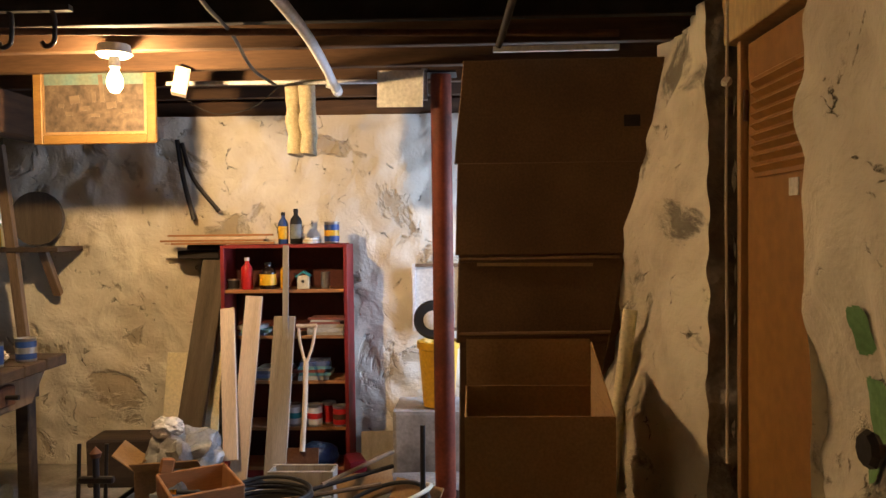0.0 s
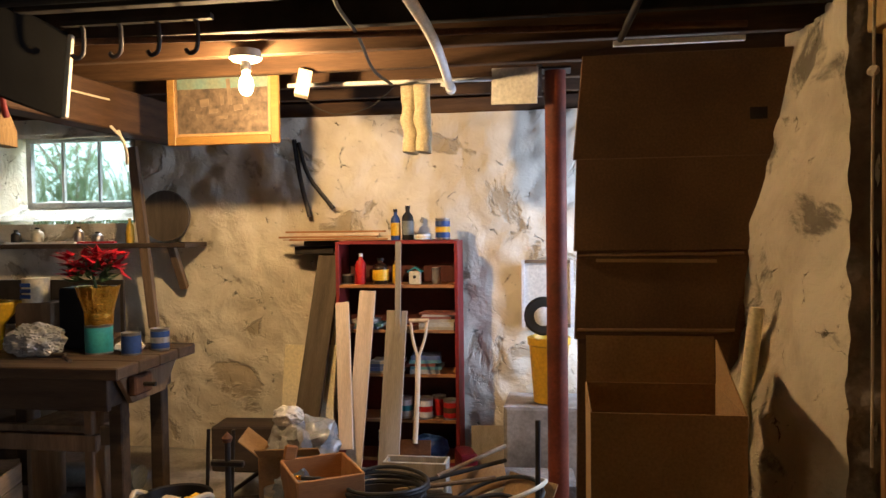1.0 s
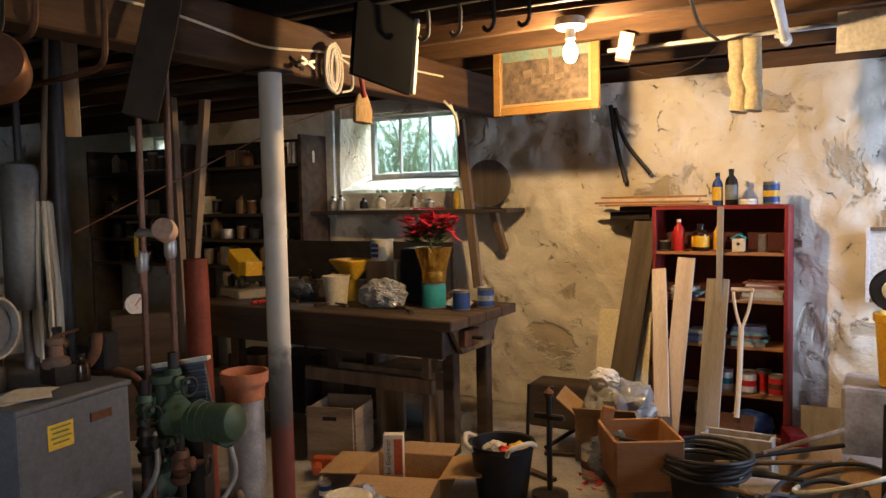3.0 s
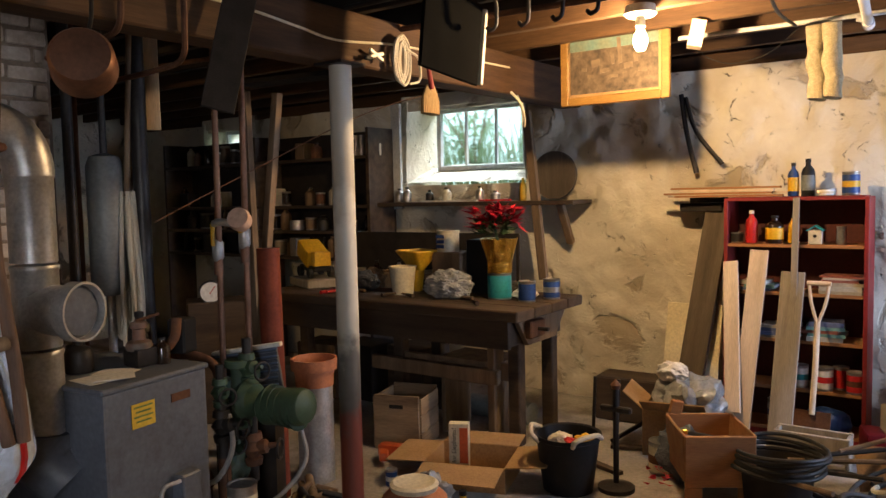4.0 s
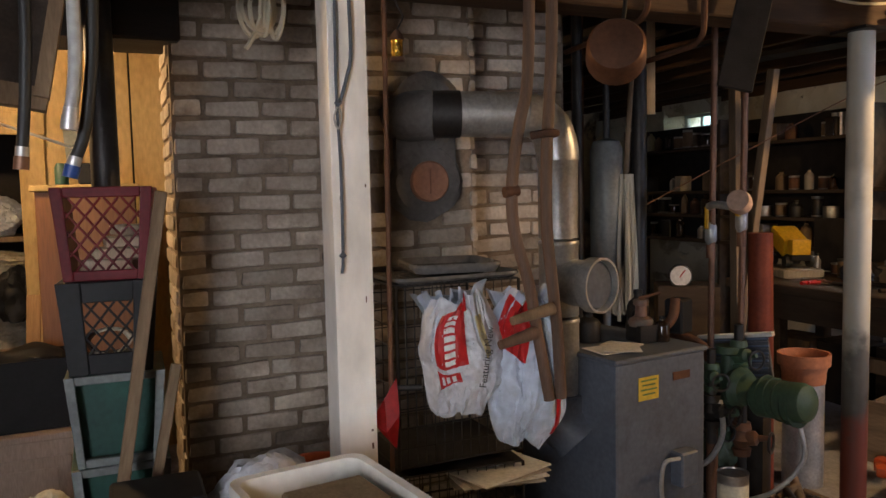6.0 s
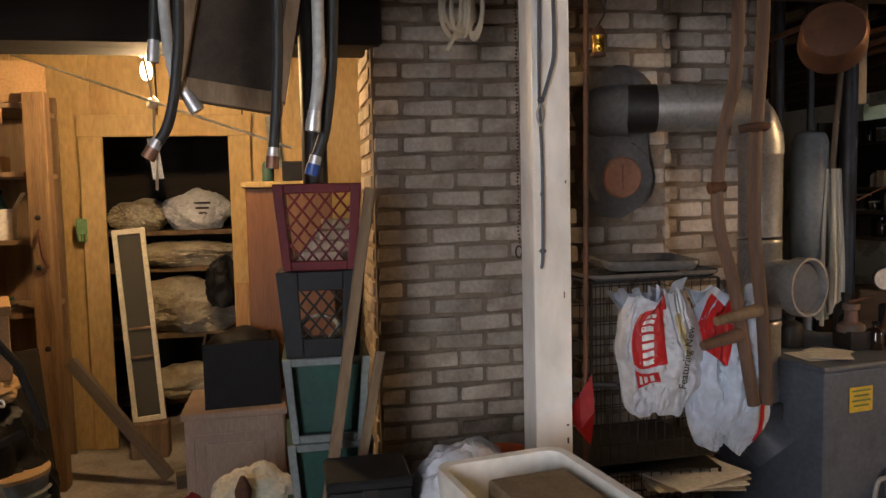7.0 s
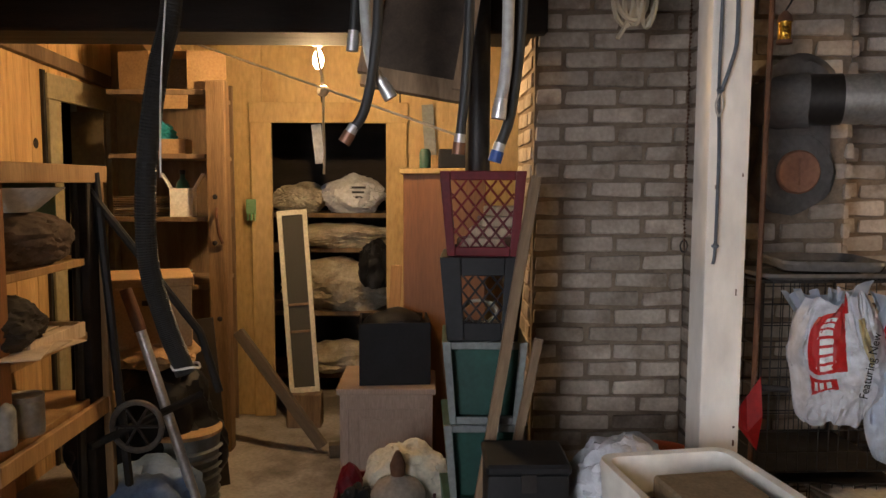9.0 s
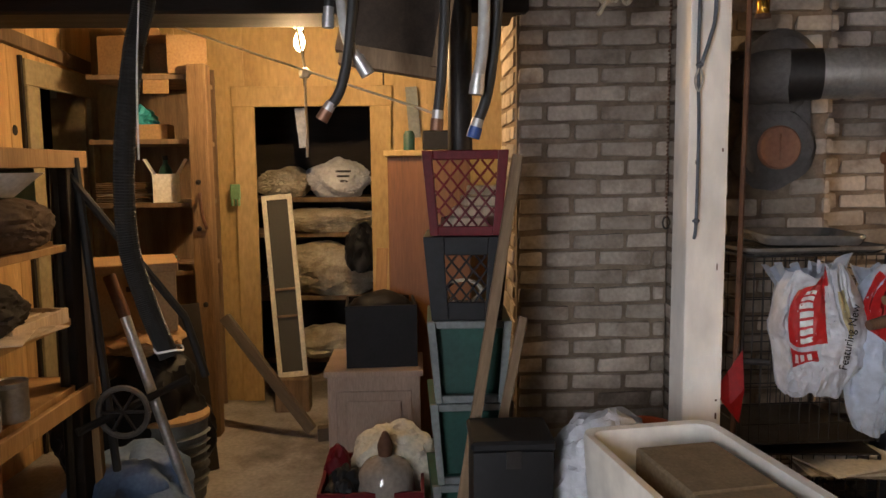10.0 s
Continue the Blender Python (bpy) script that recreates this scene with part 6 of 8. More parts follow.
# ---- floor on the north side ----
t = thing("wooden_crate", (-2.98, 3.3, 0.0), "grimy tan wooden crate with a dark hand hole", "crate", turn=16)
for q in (-1, 1):
    for k in range(3):
        part("side_slat", box(B(), (q * 0.145, 0, 0.055 + 0.1 * k), (0.012, 0.28, 0.095), bevel=0.002), TANWOOD, t)
    end = part("end_panel", box(B(), (0, q * 0.146, 0.16), (0.278, 0.016, 0.32), bevel=0.003), TANWOOD, t)
    part("hand_hole", box(B(), (0, q * 0.1545, 0.255), (0.085, 0.003, 0.022), bevel=0.001), DARKSHADE, end)
part("bottom", box(B(), (0, 0, 0.006), (0.27, 0.27, 0.012)), TANWOOD, t)
open_box("carton", (-2.33, 3.02, 0.0), (0.42, 0.34, 0.13), "low open brown carton with its flaps folded out", 18, 0.006, CARD, (("s", 0.2, 96), ("n", 0.18, 88), ("e", 0.2, 84), ("w", 0.2, 92)))
t = thing("snack_box", (-2.36, 2.95, 0.008), "cream and orange printed snack box standing in the carton", "box", turn=26)
part("body", box(B(), (0, 0, 0.15), (0.1, 0.05, 0.3), bevel=0.002), CREAM, t)
part("print_panel", box(B(), (0.025, -0.0265, 0.19), (0.042, 0.002, 0.18)), ORANGEPL, t)
words("for Elephants!", t, pose(-0.024, -0.0265, 0.19, 90, -90, 0) @ pose(0, 0, 0, 0, 0, 0), 0.032, DARKIRON)
t = thing("power_drill", (-2.82, 3.02, 0.03), "orange electric tool lying on the floor", "tool", turn=15)
part("body", box(B(), (0, 0, 0.03), (0.22, 0.07, 0.07), bevel=0.02, seg=2), ORANGEPL, t, smooth=True)
part("handle", box(B(), (-0.06, -0.06, 0.025), (0.05, 0.13, 0.045), rot=(0, 0, 25), bevel=0.015, seg=2), ORANGEPL, t, smooth=True)
part("chuck", cyl(B(), (0.11, 0, 0.03), (0.17, 0, 0.03), 0.02, 0.012, 12), DARKIRON, t, smooth=True)
t = thing("black_tub", (-1.86, 3.16, 0.0), "black plastic pot with white rope handles, full of oddments", "pot")
part("shell", lathe(B(), [(0.12, 0), (0.155, 0.26), (0.165, 0.265), (0.165, 0.285), (0.15, 0.28), (0.115, 0.02), (0, 0.02)], 28), BLACKPL, t, smooth=True)
for s in (-1, 1):
    part("rope_handle", tube(B(), [(s * 0.09, -0.13, 0.26), (s * 0.12, -0.15, 0.3), (s * 0.17, -0.05, 0.31), (s * 0.16, 0.04, 0.27)], 0.012, 8, 5), ROPE, t, smooth=True)
for k, (x, y, m) in enumerate(((0.03, -0.03, REDLAB), (-0.05, 0.02, CREAM), (0.06, 0.05, YELLOWPL), (-0.02, -0.06, TIN))):
    solid("odd_item", lump(B(), (0.12, 0.08, 0.07), k, 0.3), m, "small odd item in the black pot", "item", (-1.86 + x, 3.16 + y, 0.2), 40 * k, smooth=True)
t = thing("iron_stand", (-1.66, 3.28, 0.0), "tall dark iron stand with a cross arm", "stand")
part("pole", cyl(B(), (0, 0, 0), (0, 0, 0.52), 0.014, seg=12), DARKIRON, t, smooth=True)
part("cross_arm", box(B(), (0, 0, 0.4), (0.16, 0.03, 0.03), bevel=0.006), DARKIRON, t)
part("base", lathe(B(), [(0.09, 0), (0.09, 0.02), (0.03, 0.035), (0, 0.035)], 20), DARKIRON, t, smooth=True)
part("finial", lathe(B(), [(0.02, 0.5), (0.026, 0.52), (0.0, 0.55)], 14), RUST, t, smooth=True)
for x in (-2.0, -1.86):
    solid("fire_tool", cyl(B(), (0, 0, 0), (0.01, 0.02, 0.42), 0.01, seg=10), DARKIRON, "dark iron fire tool standing upright", "tool", (x, 3.75, 0), smooth=True)
solid("trunk", box(B(), (0, 0, 0.14), (0.5, 0.24, 0.28), bevel=0.01), DARKWOOD, "low dark wooden box against the wall", "box", (-2.0, 4.45, 0), 3)
t = thing("wooden_trough", (-1.28, 3.5, 0.0), "orange-brown wooden planter trough on short cut-out legs", "trough", turn=32)
for q in (-1, 1):
    for k in (-1, 1):
        part("leg", box(B(), (q * 0.12, k * 0.185, 0.045), (0.08, 0.016, 0.09), bevel=0.004), SHELFWOOD, t)
    part("end_board", box(B(), (0, q * 0.185, 0.21), (0.32, 0.016, 0.24), bevel=0.004), SHELFWOOD, t)
    part("long_board", box(B(), (q * 0.153, 0, 0.215), (0.016, 0.352, 0.23), rot=(0, q * 3, 0), bevel=0.004), SHELFWOOD, t)
part("raised_ear", box(B(), (-0.11, 0.185, 0.36), (0.07, 0.016, 0.08), rot=(0, 12, 0), bevel=0.01), SHELFWOOD, t)
part("bottom", box(B(), (0, 0, 0.1), (0.29, 0.35, 0.012)), SHELFWOOD, t)
t = thing("hose_drum", (-0.98, 3.5, 0.0), "dark pail wound with a flat coil of black hose", "pail")
part("pail", lathe(B(), [(0.15, 0), (0.17, 0.2), (0.165, 0.2), (0.14, 0.02), (0, 0.02)], 26), DARKSHADE, t, smooth=True)
for k in range(5):
    ring = [((0.21 - 0.012 * (k % 3)) * math.cos(a) + 0.006 * k, (0.2 - 0.01 * (k % 2)) * math.sin(a), 0.19 + 0.02 * k + 0.006 * math.sin(2 * a + k)) for a in (2 * math.pi * q / 16 for q in range(17))]
    part("hose_turn", tube(B(), ring, 0.01, 8, 4), RUBBER, t, smooth=True)
part("hose_tail", tube(B(), [(-0.2, -0.05, 0.27), (-0.26, -0.1, 0.3), (-0.36, -0.12, 0.31)], 0.01, 8, 4), RUBBER, t, smooth=True)
part("brass_nozzle", cyl(B(), (-0.36, -0.12, 0.31), (-0.41, -0.125, 0.312), 0.013, 0.009, seg=10), GOLDFOIL, t, smooth=True)
solid("foil_bag", lump(B(), (0.36, 0.3, 0.3), 4, 0.45), CLEARPL, "crumpled clear plastic bag of rubbish", "bag", (-1.56, 4.02, 0.12), smooth=True)
open_box("carton", (-1.6, 4.0, 0.0), (0.34, 0.3, 0.26), "torn cardboard carton with bags in it", 12, 0.006, CARD, (("s", 0.16, 60), ("w", 0.14, 50)))
solid("white_rag", lump(B(), (0.16, 0.1, 0.1), 14, 0.4), WHITEPL, "crumpled white cloth on top of the bag", "rag", (-1.62, 3.98, 0.4), smooth=True)
for k, (x, y, r) in enumerate(((-0.75, 3.75, 0.15), (-0.45, 3.6, 0.24), (-0.4, 3.66, 0.2), (-0.3, 3.5, 0.22))):
    pts = [(r * math.cos(a), r * math.sin(a), 0.03 + 0.03 * (k % 3) + (0.16 if k > 0 else 0.04) * (0.5 + 0.5 * math.sin(a + k))) for a in (2 * math.pi * q / 12 for q in range(13))]
    solid("hose_coil", tube(B(), pts, 0.011, 8, 4), RUBBER if k != 2 else CREAM, "coil of stiff black hose on the floor", "hose", (x, y, 0.0), group="hose coils", smooth=True)
for k, (x, y, tn) in enumerate(((-0.55, 3.9, 20), (-0.3, 3.75, -35), (-0.1, 3.35, 10))):
    solid("card_scrap", box(B(), (0, 0, 0.1), (0.3, 0.006, 0.22), rot=(-35, 0, 0)), CARD, "torn piece of brown cardboard on the floor", "cardboard", (x, y, 0.02), tn, group="cardboard scraps")
solid("iron_stake", cyl(B(), (0, 0, 0), (0.005, 0.02, 0.55), 0.013, seg=10), DARKIRON, "short dark iron stake standing by the column", "stake", (-0.24, 3.6, 0), smooth=True)
for k in range(5):
    solid("wood_stick", cyl(B(), (0, 0, 0), (0.5, 0.1, 0.05), 0.012, seg=8), (OLDWOOD, DARKIRON)[k % 2], "old stick lying across the heap", "stick", (-1.15 + 0.1 * k, 3.5 + 0.06 * k, 0.14 + 0.02 * k), 20 * k - 40, group="sticks on the heap", smooth=True)
tin(-1.55, 3.62, 0.0, 0.07, 0.17, CREAM, "old paint-splashed can on the floor", RUST)
solid("poinsettia_scrap", leaves(B(), 16, (0, 0, 0.05), 0.04, 0.05, random.Random(5)), PETAL, "faded artificial red flower dropped on the floor", "flower", (-1.5, 3.4, 0.02), kind="stuff")
solid("dark_sack", lump(B(), (0.24, 0.2, 0.26), 9, 0.35), GREYWOOL, "dark cloth bundle on the floor", "bundle", (-1.45, 3.62, 0.0), smooth=True)
# floor under the bench
solid("rolled_sheet", tube(B(), [(-0.25, 0, 0.08), (0.0, 0.02, 0.08), (0.25, 0, 0.08)], 0.07, 16, 3), GREYPL, "grey rolled sheet under the bench", "roll", (-2.75, 3.95, 0.0), smooth=True)
t = thing("step_stool", (-2.72, 3.72, 0), "old wooden step stool under the bench", "stool")
part("seat", box(B(), (0, 0, 0.46), (0.44, 0.3, 0.03), bevel=0.004), OLDWOOD, t)
for x in (-0.19, 0.19):
    part("side", box(B(), (x, 0, 0.22), (0.03, 0.28, 0.44), bevel=0.004), OLDWOOD, t)
part("rail", box(B(), (0, -0.14, 0.38), (0.38, 0.02, 0.09), bevel=0.003), OLDWOOD, t)
for k, (x, y) in enumerate(((-3.5, 4.1), (-3.9, 4.0), (-4.2, 3.9))):
    solid("storage_box", box(B(), (0, 0, 0.2), (0.34, 0.3, 0.4), bevel=0.006), (DARKWOOD, DARKSHADE, OLDWOOD)[k], "dim box stored under the bench", "box", (x, y, 0), 8 * k - 8)

# scraps over the floor
rnd = random.Random(77)
for k in range(26):
    x, y = rnd.uniform(-2.0, -0.2), rnd.uniform(2.75, 3.95)
    if abs(x + 1.86) < 0.25 and abs(y - 3.16) < 0.25 or abs(x + 1.28) < 0.3 and abs(y - 3.5) < 0.3:
        continue
    q = k % 4
    if q == 0:
        solid("board_scrap", box(B(), (0, 0, 0.012), (rnd.uniform(0.15, 0.4), rnd.uniform(0.03, 0.08), 0.02), bevel=0.002), rnd.choice([OLDWOOD, DARKWOOD, GREYWOOD]), "short dirty board scrap on the floor", "scrap", (x, y, 0.003), rnd.uniform(0, 180), group="floor scraps")
    elif q == 1:
        solid("rag_heap", lump(B(), (rnd.uniform(0.12, 0.26), rnd.uniform(0.1, 0.2), rnd.uniform(0.06, 0.14)), k, 0.4), rnd.choice([DARKSHADE, GREYWOOL, DARKWOOD, GREYWOOD]), "dirty cloth heap on the floor", "rag", (x, y, 0.0), rnd.uniform(0, 180), group="floor rags", smooth=True)
    elif q == 2:
        solid("pipe_scrap", cyl(B(), (0, 0, 0.02), (rnd.uniform(0.2, 0.5), 0, rnd.uniform(0.02, 0.1)), 0.013, seg=10), rnd.choice([RUST, DARKIRON]), "rusty pipe offcut on the floor", "pipe", (x, y, 0.0), rnd.uniform(0, 360), group="pipe offcuts", smooth=True)
    else:
        r, zz = rnd.uniform(0.16, 0.26), rnd.uniform(0.1, 0.22)
        pts = [(r * math.cos(a), r * 0.8 * math.sin(a), 0.02 + zz * (0.5 + 0.5 * math.sin(a + k))) for a in (2 * math.pi * q2 / 12 for q2 in range(13))]
        solid("hose_coil", tube(B(), pts, 0.012, 8, 4), RUBBER, "coil of stiff black hose on the floor", "hose", (min(-0.45, x + 0.6), y, 0.0), group="hose coils", smooth=True)

# ---- round the boiler ----
for x, y, z0, z1, lb in ((-3.02, 2.03, 0.62, 2.2, "copper riser pipe beside the boiler"), (-2.86, 2.05, 0.68, 2.3, "copper riser pipe beside the boiler")):
    t = thing("riser_pipe", (x, y, z0), lb, "pipe", "riser pipes")
    part("tube", cyl(B(), (0, 0, 0), (0.02, 0, z1 - z0), 0.014, seg=14), COPPER, t, smooth=True)
    part("coupling", cyl(B(), (0, 0, 0.5), (0, 0, 0.56), 0.021, seg=14), COPPER, t, smooth=True)
    part("valve_body", lathe(B(), [(0.016, 0.56), (0.026, 0.58), (0.026, 0.64), (0.016, 0.66)], 14), GALV, t, smooth=True)
    part("lever", box(B(), (0.012, -0.035, 0.68), (0.022, 0.012, 0.1), bevel=0.004), YELLOWPL, t, "yellow valve lever")
    part("flange", lathe(B(), [(0.03, -0.02), (0.045, -0.015), (0.045, 0.02), (0.02, 0.03)], 16), GREENIRON, t, smooth=True)
solid("pipe_union", tube(B(), [(-3.0, 2.0, 1.35), (-2.94, 1.98, 1.36), (-2.86, 2.0, 1.35)], 0.016, 10, 4), GALV, "galvanised union between the risers", "pipe", smooth=True)
solid("pipe_plug", lathe(B(), [(0.0, -0.03), (0.045, -0.03), (0.05, 0.0), (0.045, 0.03), (0.0, 0.03)], 18, pose(0, 0, 0, 70, 0, 30)), mat("pink_cap", (0.55, 0.36, 0.26), (0.45, 0.3, 0.22), 0.6), "pinkish round cap on the pipe valve", "cap", (-2.79, 1.97, 1.37), smooth=True)
solid("red_pipe", cyl(B(), (0, 0, 0), (-0.02, 0, 1.22), 0.055, seg=20), REDOXIDE, "thick red-painted pipe behind the risers", "pipe", (-3.0, 2.32, 0.0), smooth=True)
plank("forked_branch", (-3.55, 2.62, 0.02), (-3.2, 2.58, 2.0), 0.045, 0.04, OLDWOOD, "pale forked timber prop behind the pipes", "prop")
plank("forked_branch", (-3.5, 2.66, 0.02), (-3.5, 2.62, 2.04), 0.05, 0.04, OLDWOOD, "pale forked timber prop behind the pipes", "prop")
t = thing("circulator_pump", (-2.72, 2.0, 0.5), "green electric circulator pump with a ribbed motor", "pump", turn=8)
bm = lathe(B(), [(0.0, -0.13), (0.05, -0.13), (0.07, -0.11), (0.078, -0.1), (0.078, 0.09), (0.07, 0.11), (0.03, 0.13)], 24, pose(0.12, 0, 0.08, 0, 84, 0))
motor = part("motor", bm, GREENIRON, t, smooth=True)
for k in range(5):
    part("rib", lathe(B(), [(0.079, -0.004), (0.083, -0.003), (0.083, 0.003), (0.079, 0.004)], 24, pose(0.05 + 0.035 * k, 0, 0.085 - 0.004 * k, 0, 84, 0), close=True), GREENIRON, motor, smooth=True)
part("volute", lathe(B(), [(0.0, -0.04), (0.07, -0.035), (0.09, 0.0), (0.07, 0.035), (0.0, 0.04)], 20, pose(-0.08, 0, 0.09, 0, 90, 0)), GREENIRON, t, smooth=True)
part("flange", lathe(B(), [(0.05, -0.1), (0.06, -0.09), (0.06, -0.06), (0.03, -0.05), (0.03, 0.16), (0.055, 0.17), (0.055, 0.2), (0.0, 0.2)], 18, pose(-0.14, 0, 0.06)), GREENIRON, t, smooth=True)
part("conduit", tube(B(), [(0.18, 0.02, 0.0), (0.2, 0.02, -0.15), (0.1, -0.05, -0.3), (-0.1, -0.1, -0.4)], 0.01, 8, 5), GALV, t, smooth=True)
solid("return_pipe", tube(B(), [(-2.86, 1.9, 0.0), (-2.86, 1.9, 0.45), (-2.87, 1.89, 0.7), (-2.93, 1.86, 0.78), (-3.05, 1.8, 0.79), (-3.1, 1.76, 0.72), (-3.1, 1.75, 0.4)], 0.02, 12, 5), RUST, "brown return pipe bending into the boiler", "pipe", smooth=True)
for k, (x, y, z) in enumerate(((-2.97, 1.82, 0.12), (-2.9, 1.98, 0.2), (-3.0, 2.1, 0.3))):
    solid("iron_fitting", lump(B(), (0.14, 0.13, 0.2), k, 0.3), (RUST, GREENIRON, DARKIRON)[k], "grimy iron pipe fitting by the boiler", "fitting", (x, y, z), smooth=True)
    solid("pipe_stub", cyl(B(), (0, 0, 0), (0, 0, z + 0.06), 0.02, seg=10), DARKIRON, "dark pipe standing on the floor by the boiler", "pipe", (x, y, 0), smooth=True)
tin(-2.66, 1.82, 0.0, 0.06, 0.3, CREAM, "white canister beside the boiler", GREYPL)
t = thing("drain_tile", (-3.0, 2.58, 0.0), "grey metal duct with an orange clay pipe collar on top", "duct")
part("duct", cyl(B(), (0, 0, 0), (0, 0, 0.52), 0.092, seg=28), GALV, t, smooth=True)
part("clay_collar", lathe(B(), [(0.097, 0.5), (0.1, 0.58), (0.118, 0.585), (0.12, 0.64), (0.108, 0.64), (0.102, 0.56), (0.0, 0.54)], 28), TERRA, t, smooth=True)
t = thing("baseboard_cover", (-3.02, 2.17, 0.5), "white and blue slatted heater cover standing behind the boiler pipes", "heater cover", turn=24)
part("panel", box(B(), (0, 0, 0.12), (0.34, 0.02, 0.26), rot=(0, -9, 0), bevel=0.003), BOILER, t)
part("top_lip", box(B(), (0.0, 0, 0.257), (0.35, 0.034, 0.02), rot=(0, -9, 0), bevel=0.003), WHITEPL, t)
SLATBLUE = mat("slat_blue", (0.16, 0.22, 0.34), None, 0.5)
for k in range(14):
    part("slat", box(B(), (0, -0.014, 0.025 + 0.0165 * k), (0.32, 0.01, 0.007), rot=(0, -9, 0)), SLATBLUE if k % 2 else BOILER, t)
solid("heater_stand", box(B(), (0, 0, 0.25), (0.3, 0.1, 0.5)), DARKSHADE, "dark support under the heater cover", "block", (-3.02, 2.17, 0), 24)
Z = 0.838
t = thing("relief_valve", (-2.8, 1.5, Z), "grimy dark cast valve group on the boiler top", "valve")
part("base_block", box(B(), (0, 0, 0.035), (0.1, 0.12, 0.07), bevel=0.015, seg=2), DARKIRON, t, smooth=True)
part("bonnet", lathe(B(), [(0.045, 0.06), (0.05, 0.075), (0.045, 0.09), (0.025, 0.1), (0.022, 0.14), (0.03, 0.145), (0.03, 0.165), (0, 0.17)], 18, pose(0, -0.02, 0)), IRONDIRTY, t, smooth=True)
part("spout", tube(B(), [(0, 0.05, 0.04), (0.0, 0.1, 0.05), (0.01, 0.13, 0.09), (0.01, 0.14, 0.16)], 0.02, 12, 4), RUST, t, smooth=True)
part("junction_box", box(B(), (-0.03, 0.19, 0.08), (0.08, 0.09, 0.14), rot=(0, 0, 20), bevel=0.008), BLACKPL, t)
part("lever", cyl(B(), (0.0, -0.03, 0.17), (0.03, 0.05, 0.19), 0.006, seg=8), RUST, t)
for k, (x, y, r, h, m) in enumerate(((-2.9, 1.3, 0.05, 0.12, DARKIRON), (-2.86, 1.52, 0.035, 0.15, BLACKPL), (-2.76, 1.55, 0.03, 0.1, BROWNGL), (-2.95, 1.58, 0.045, 0.18, DARKIRON))):
    bottle(x, y, Z, r, h, m, "dark grimy control canister on the boiler top")
for k, (x, y) in enumerate(((-2.72, 1.25), (-2.76, 1.36), (-2.68, 1.3))):
    solid("paper_sheet", box(B(), (0, 0, 0.002 + 0.003 * k), (0.14, 0.1, 0.002)), PAPER, "yellowed paper lying on the boiler top", "paper", (x, y, Z), 30 * k)
t = thing("pressure_gauge", (-4.3, 2.95, 0.86), "round white pressure gauge", "gauge", turn=55)
part("case", cyl(B(), (0, 0, 0), (0, 0.04, 0), 0.075, seg=24), DARKIRON, t, smooth=True)
part("dial", cyl(B(), (0, -0.004, 0), (0, 0.002, 0), 0.066, seg=24), WHITEPL, t)
part("needle", box(B(), (0.01, -0.007, 0.015), (0.006, 0.003, 0.06), rot=(0, 35, 0)), REDLAB, t)
solid("gauge_stand", box(B(), (0, 0, 0.4), (0.4, 0.3, 0.8), bevel=0.01), DARKWOOD, "dark wooden chest behind the pipes", "chest", (-4.36, 3.05, 0.0), 55)
TANKGREY = mat("grey_tank_paint", (0.17, 0.18, 0.17), (0.12, 0.125, 0.12), 0.5, scale=4, bump=0.1, stain=(0.07, 0.06, 0.05), stain_amount=0.4)
t = thing("expansion_tank", (-3.28, 1.66, 1.05), "grey steel tank strapped upright behind the flue", "tank")
part("shell", lathe(B(), [(0.0, 0.0), (0.06, 0.01), (0.075, 0.04), (0.075, 0.56), (0.06, 0.6), (0, 0.62)], 24), TANKGREY, t, smooth=True)
part("stem", cyl(B(), (0, 0, 0.6), (0, 0, 1.3), 0.015, seg=10), DARKIRON, t, smooth=True)
part("lower_stem", cyl(B(), (0, 0, 0.02), (0, 0, -0.9), 0.018, seg=10), GALV, t, smooth=True)
for k, (x, y) in enumerate(((-3.3, 1.52), (-3.42, 1.6), (-3.2, 1.78))):
    solid("vent_pipe", cyl(B(), (0, 0, 0.0), (0, 0, 2.29), 0.022 + 0.006 * k, seg=12), (DARKIRON, RUST, DARKIRON)[k], "upright dark pipe behind the boiler", "pipe", (x, y, 0), smooth=True)
t = thing("string_mop", (-3.22, 1.72, 0.84), "grey string mop hanging head down", "mop")
rnd = random.Random(6)
bm = B()
for k in range(26):
    x, y = rnd.uniform(-0.05, 0.05), rnd.uniform(-0.05, 0.05)
    tube(bm, [(x * 0.6, y * 0.6, 0.66), (x, y, 0.4), (x * 1.2 + rnd.uniform(-0.01, 0.01), y * 1.2, 0.2), (x * 1.1, y * 1.1, rnd.uniform(0, 0.08))], 0.009, 6, 4)
tagged(part("mop_head", bm, ROPE, t, smooth=True), kind="stuff")
part("handle", cyl(B(), (0, 0, 0.64), (0.05, 0.02, 1.4), 0.012, seg=10), OLDWOOD, t, smooth=True)
solid("brown_board", box(B(), (0, 0, 0.315), (0.1, 0.02, 0.73)), PALEWOOD2, "brown board hanging behind the tank", "board", (-3.42, 1.98, 1.84), 50)
solid("thin_cable", tube(B(), [(-3.3, 1.9, 1.36), (-3.2, 2.4, 1.6), (-3.0, 3.0, 1.9), (-2.7, 3.3, 2.03)], 0.003, 6), RUST, "thin slanting wire in the dark", "wire")
solid("beam_shelf", box(B(), (0, 0, 0), (1.3, 0.2, 0.03)), DARKSHADE, "dark board slung under the joists", "board", (-3.9, 3.6, 2.274), 10)
solid("bolt_bin", lump(B(), (0.3, 0.26, 0.16), 3, 0.3), mat("olive_cloth", (0.14, 0.13, 0.05), None, 0.9), "olive canvas bag on the floor by the pump", "bag", (-2.55, 2.02, 0.0), smooth=True)
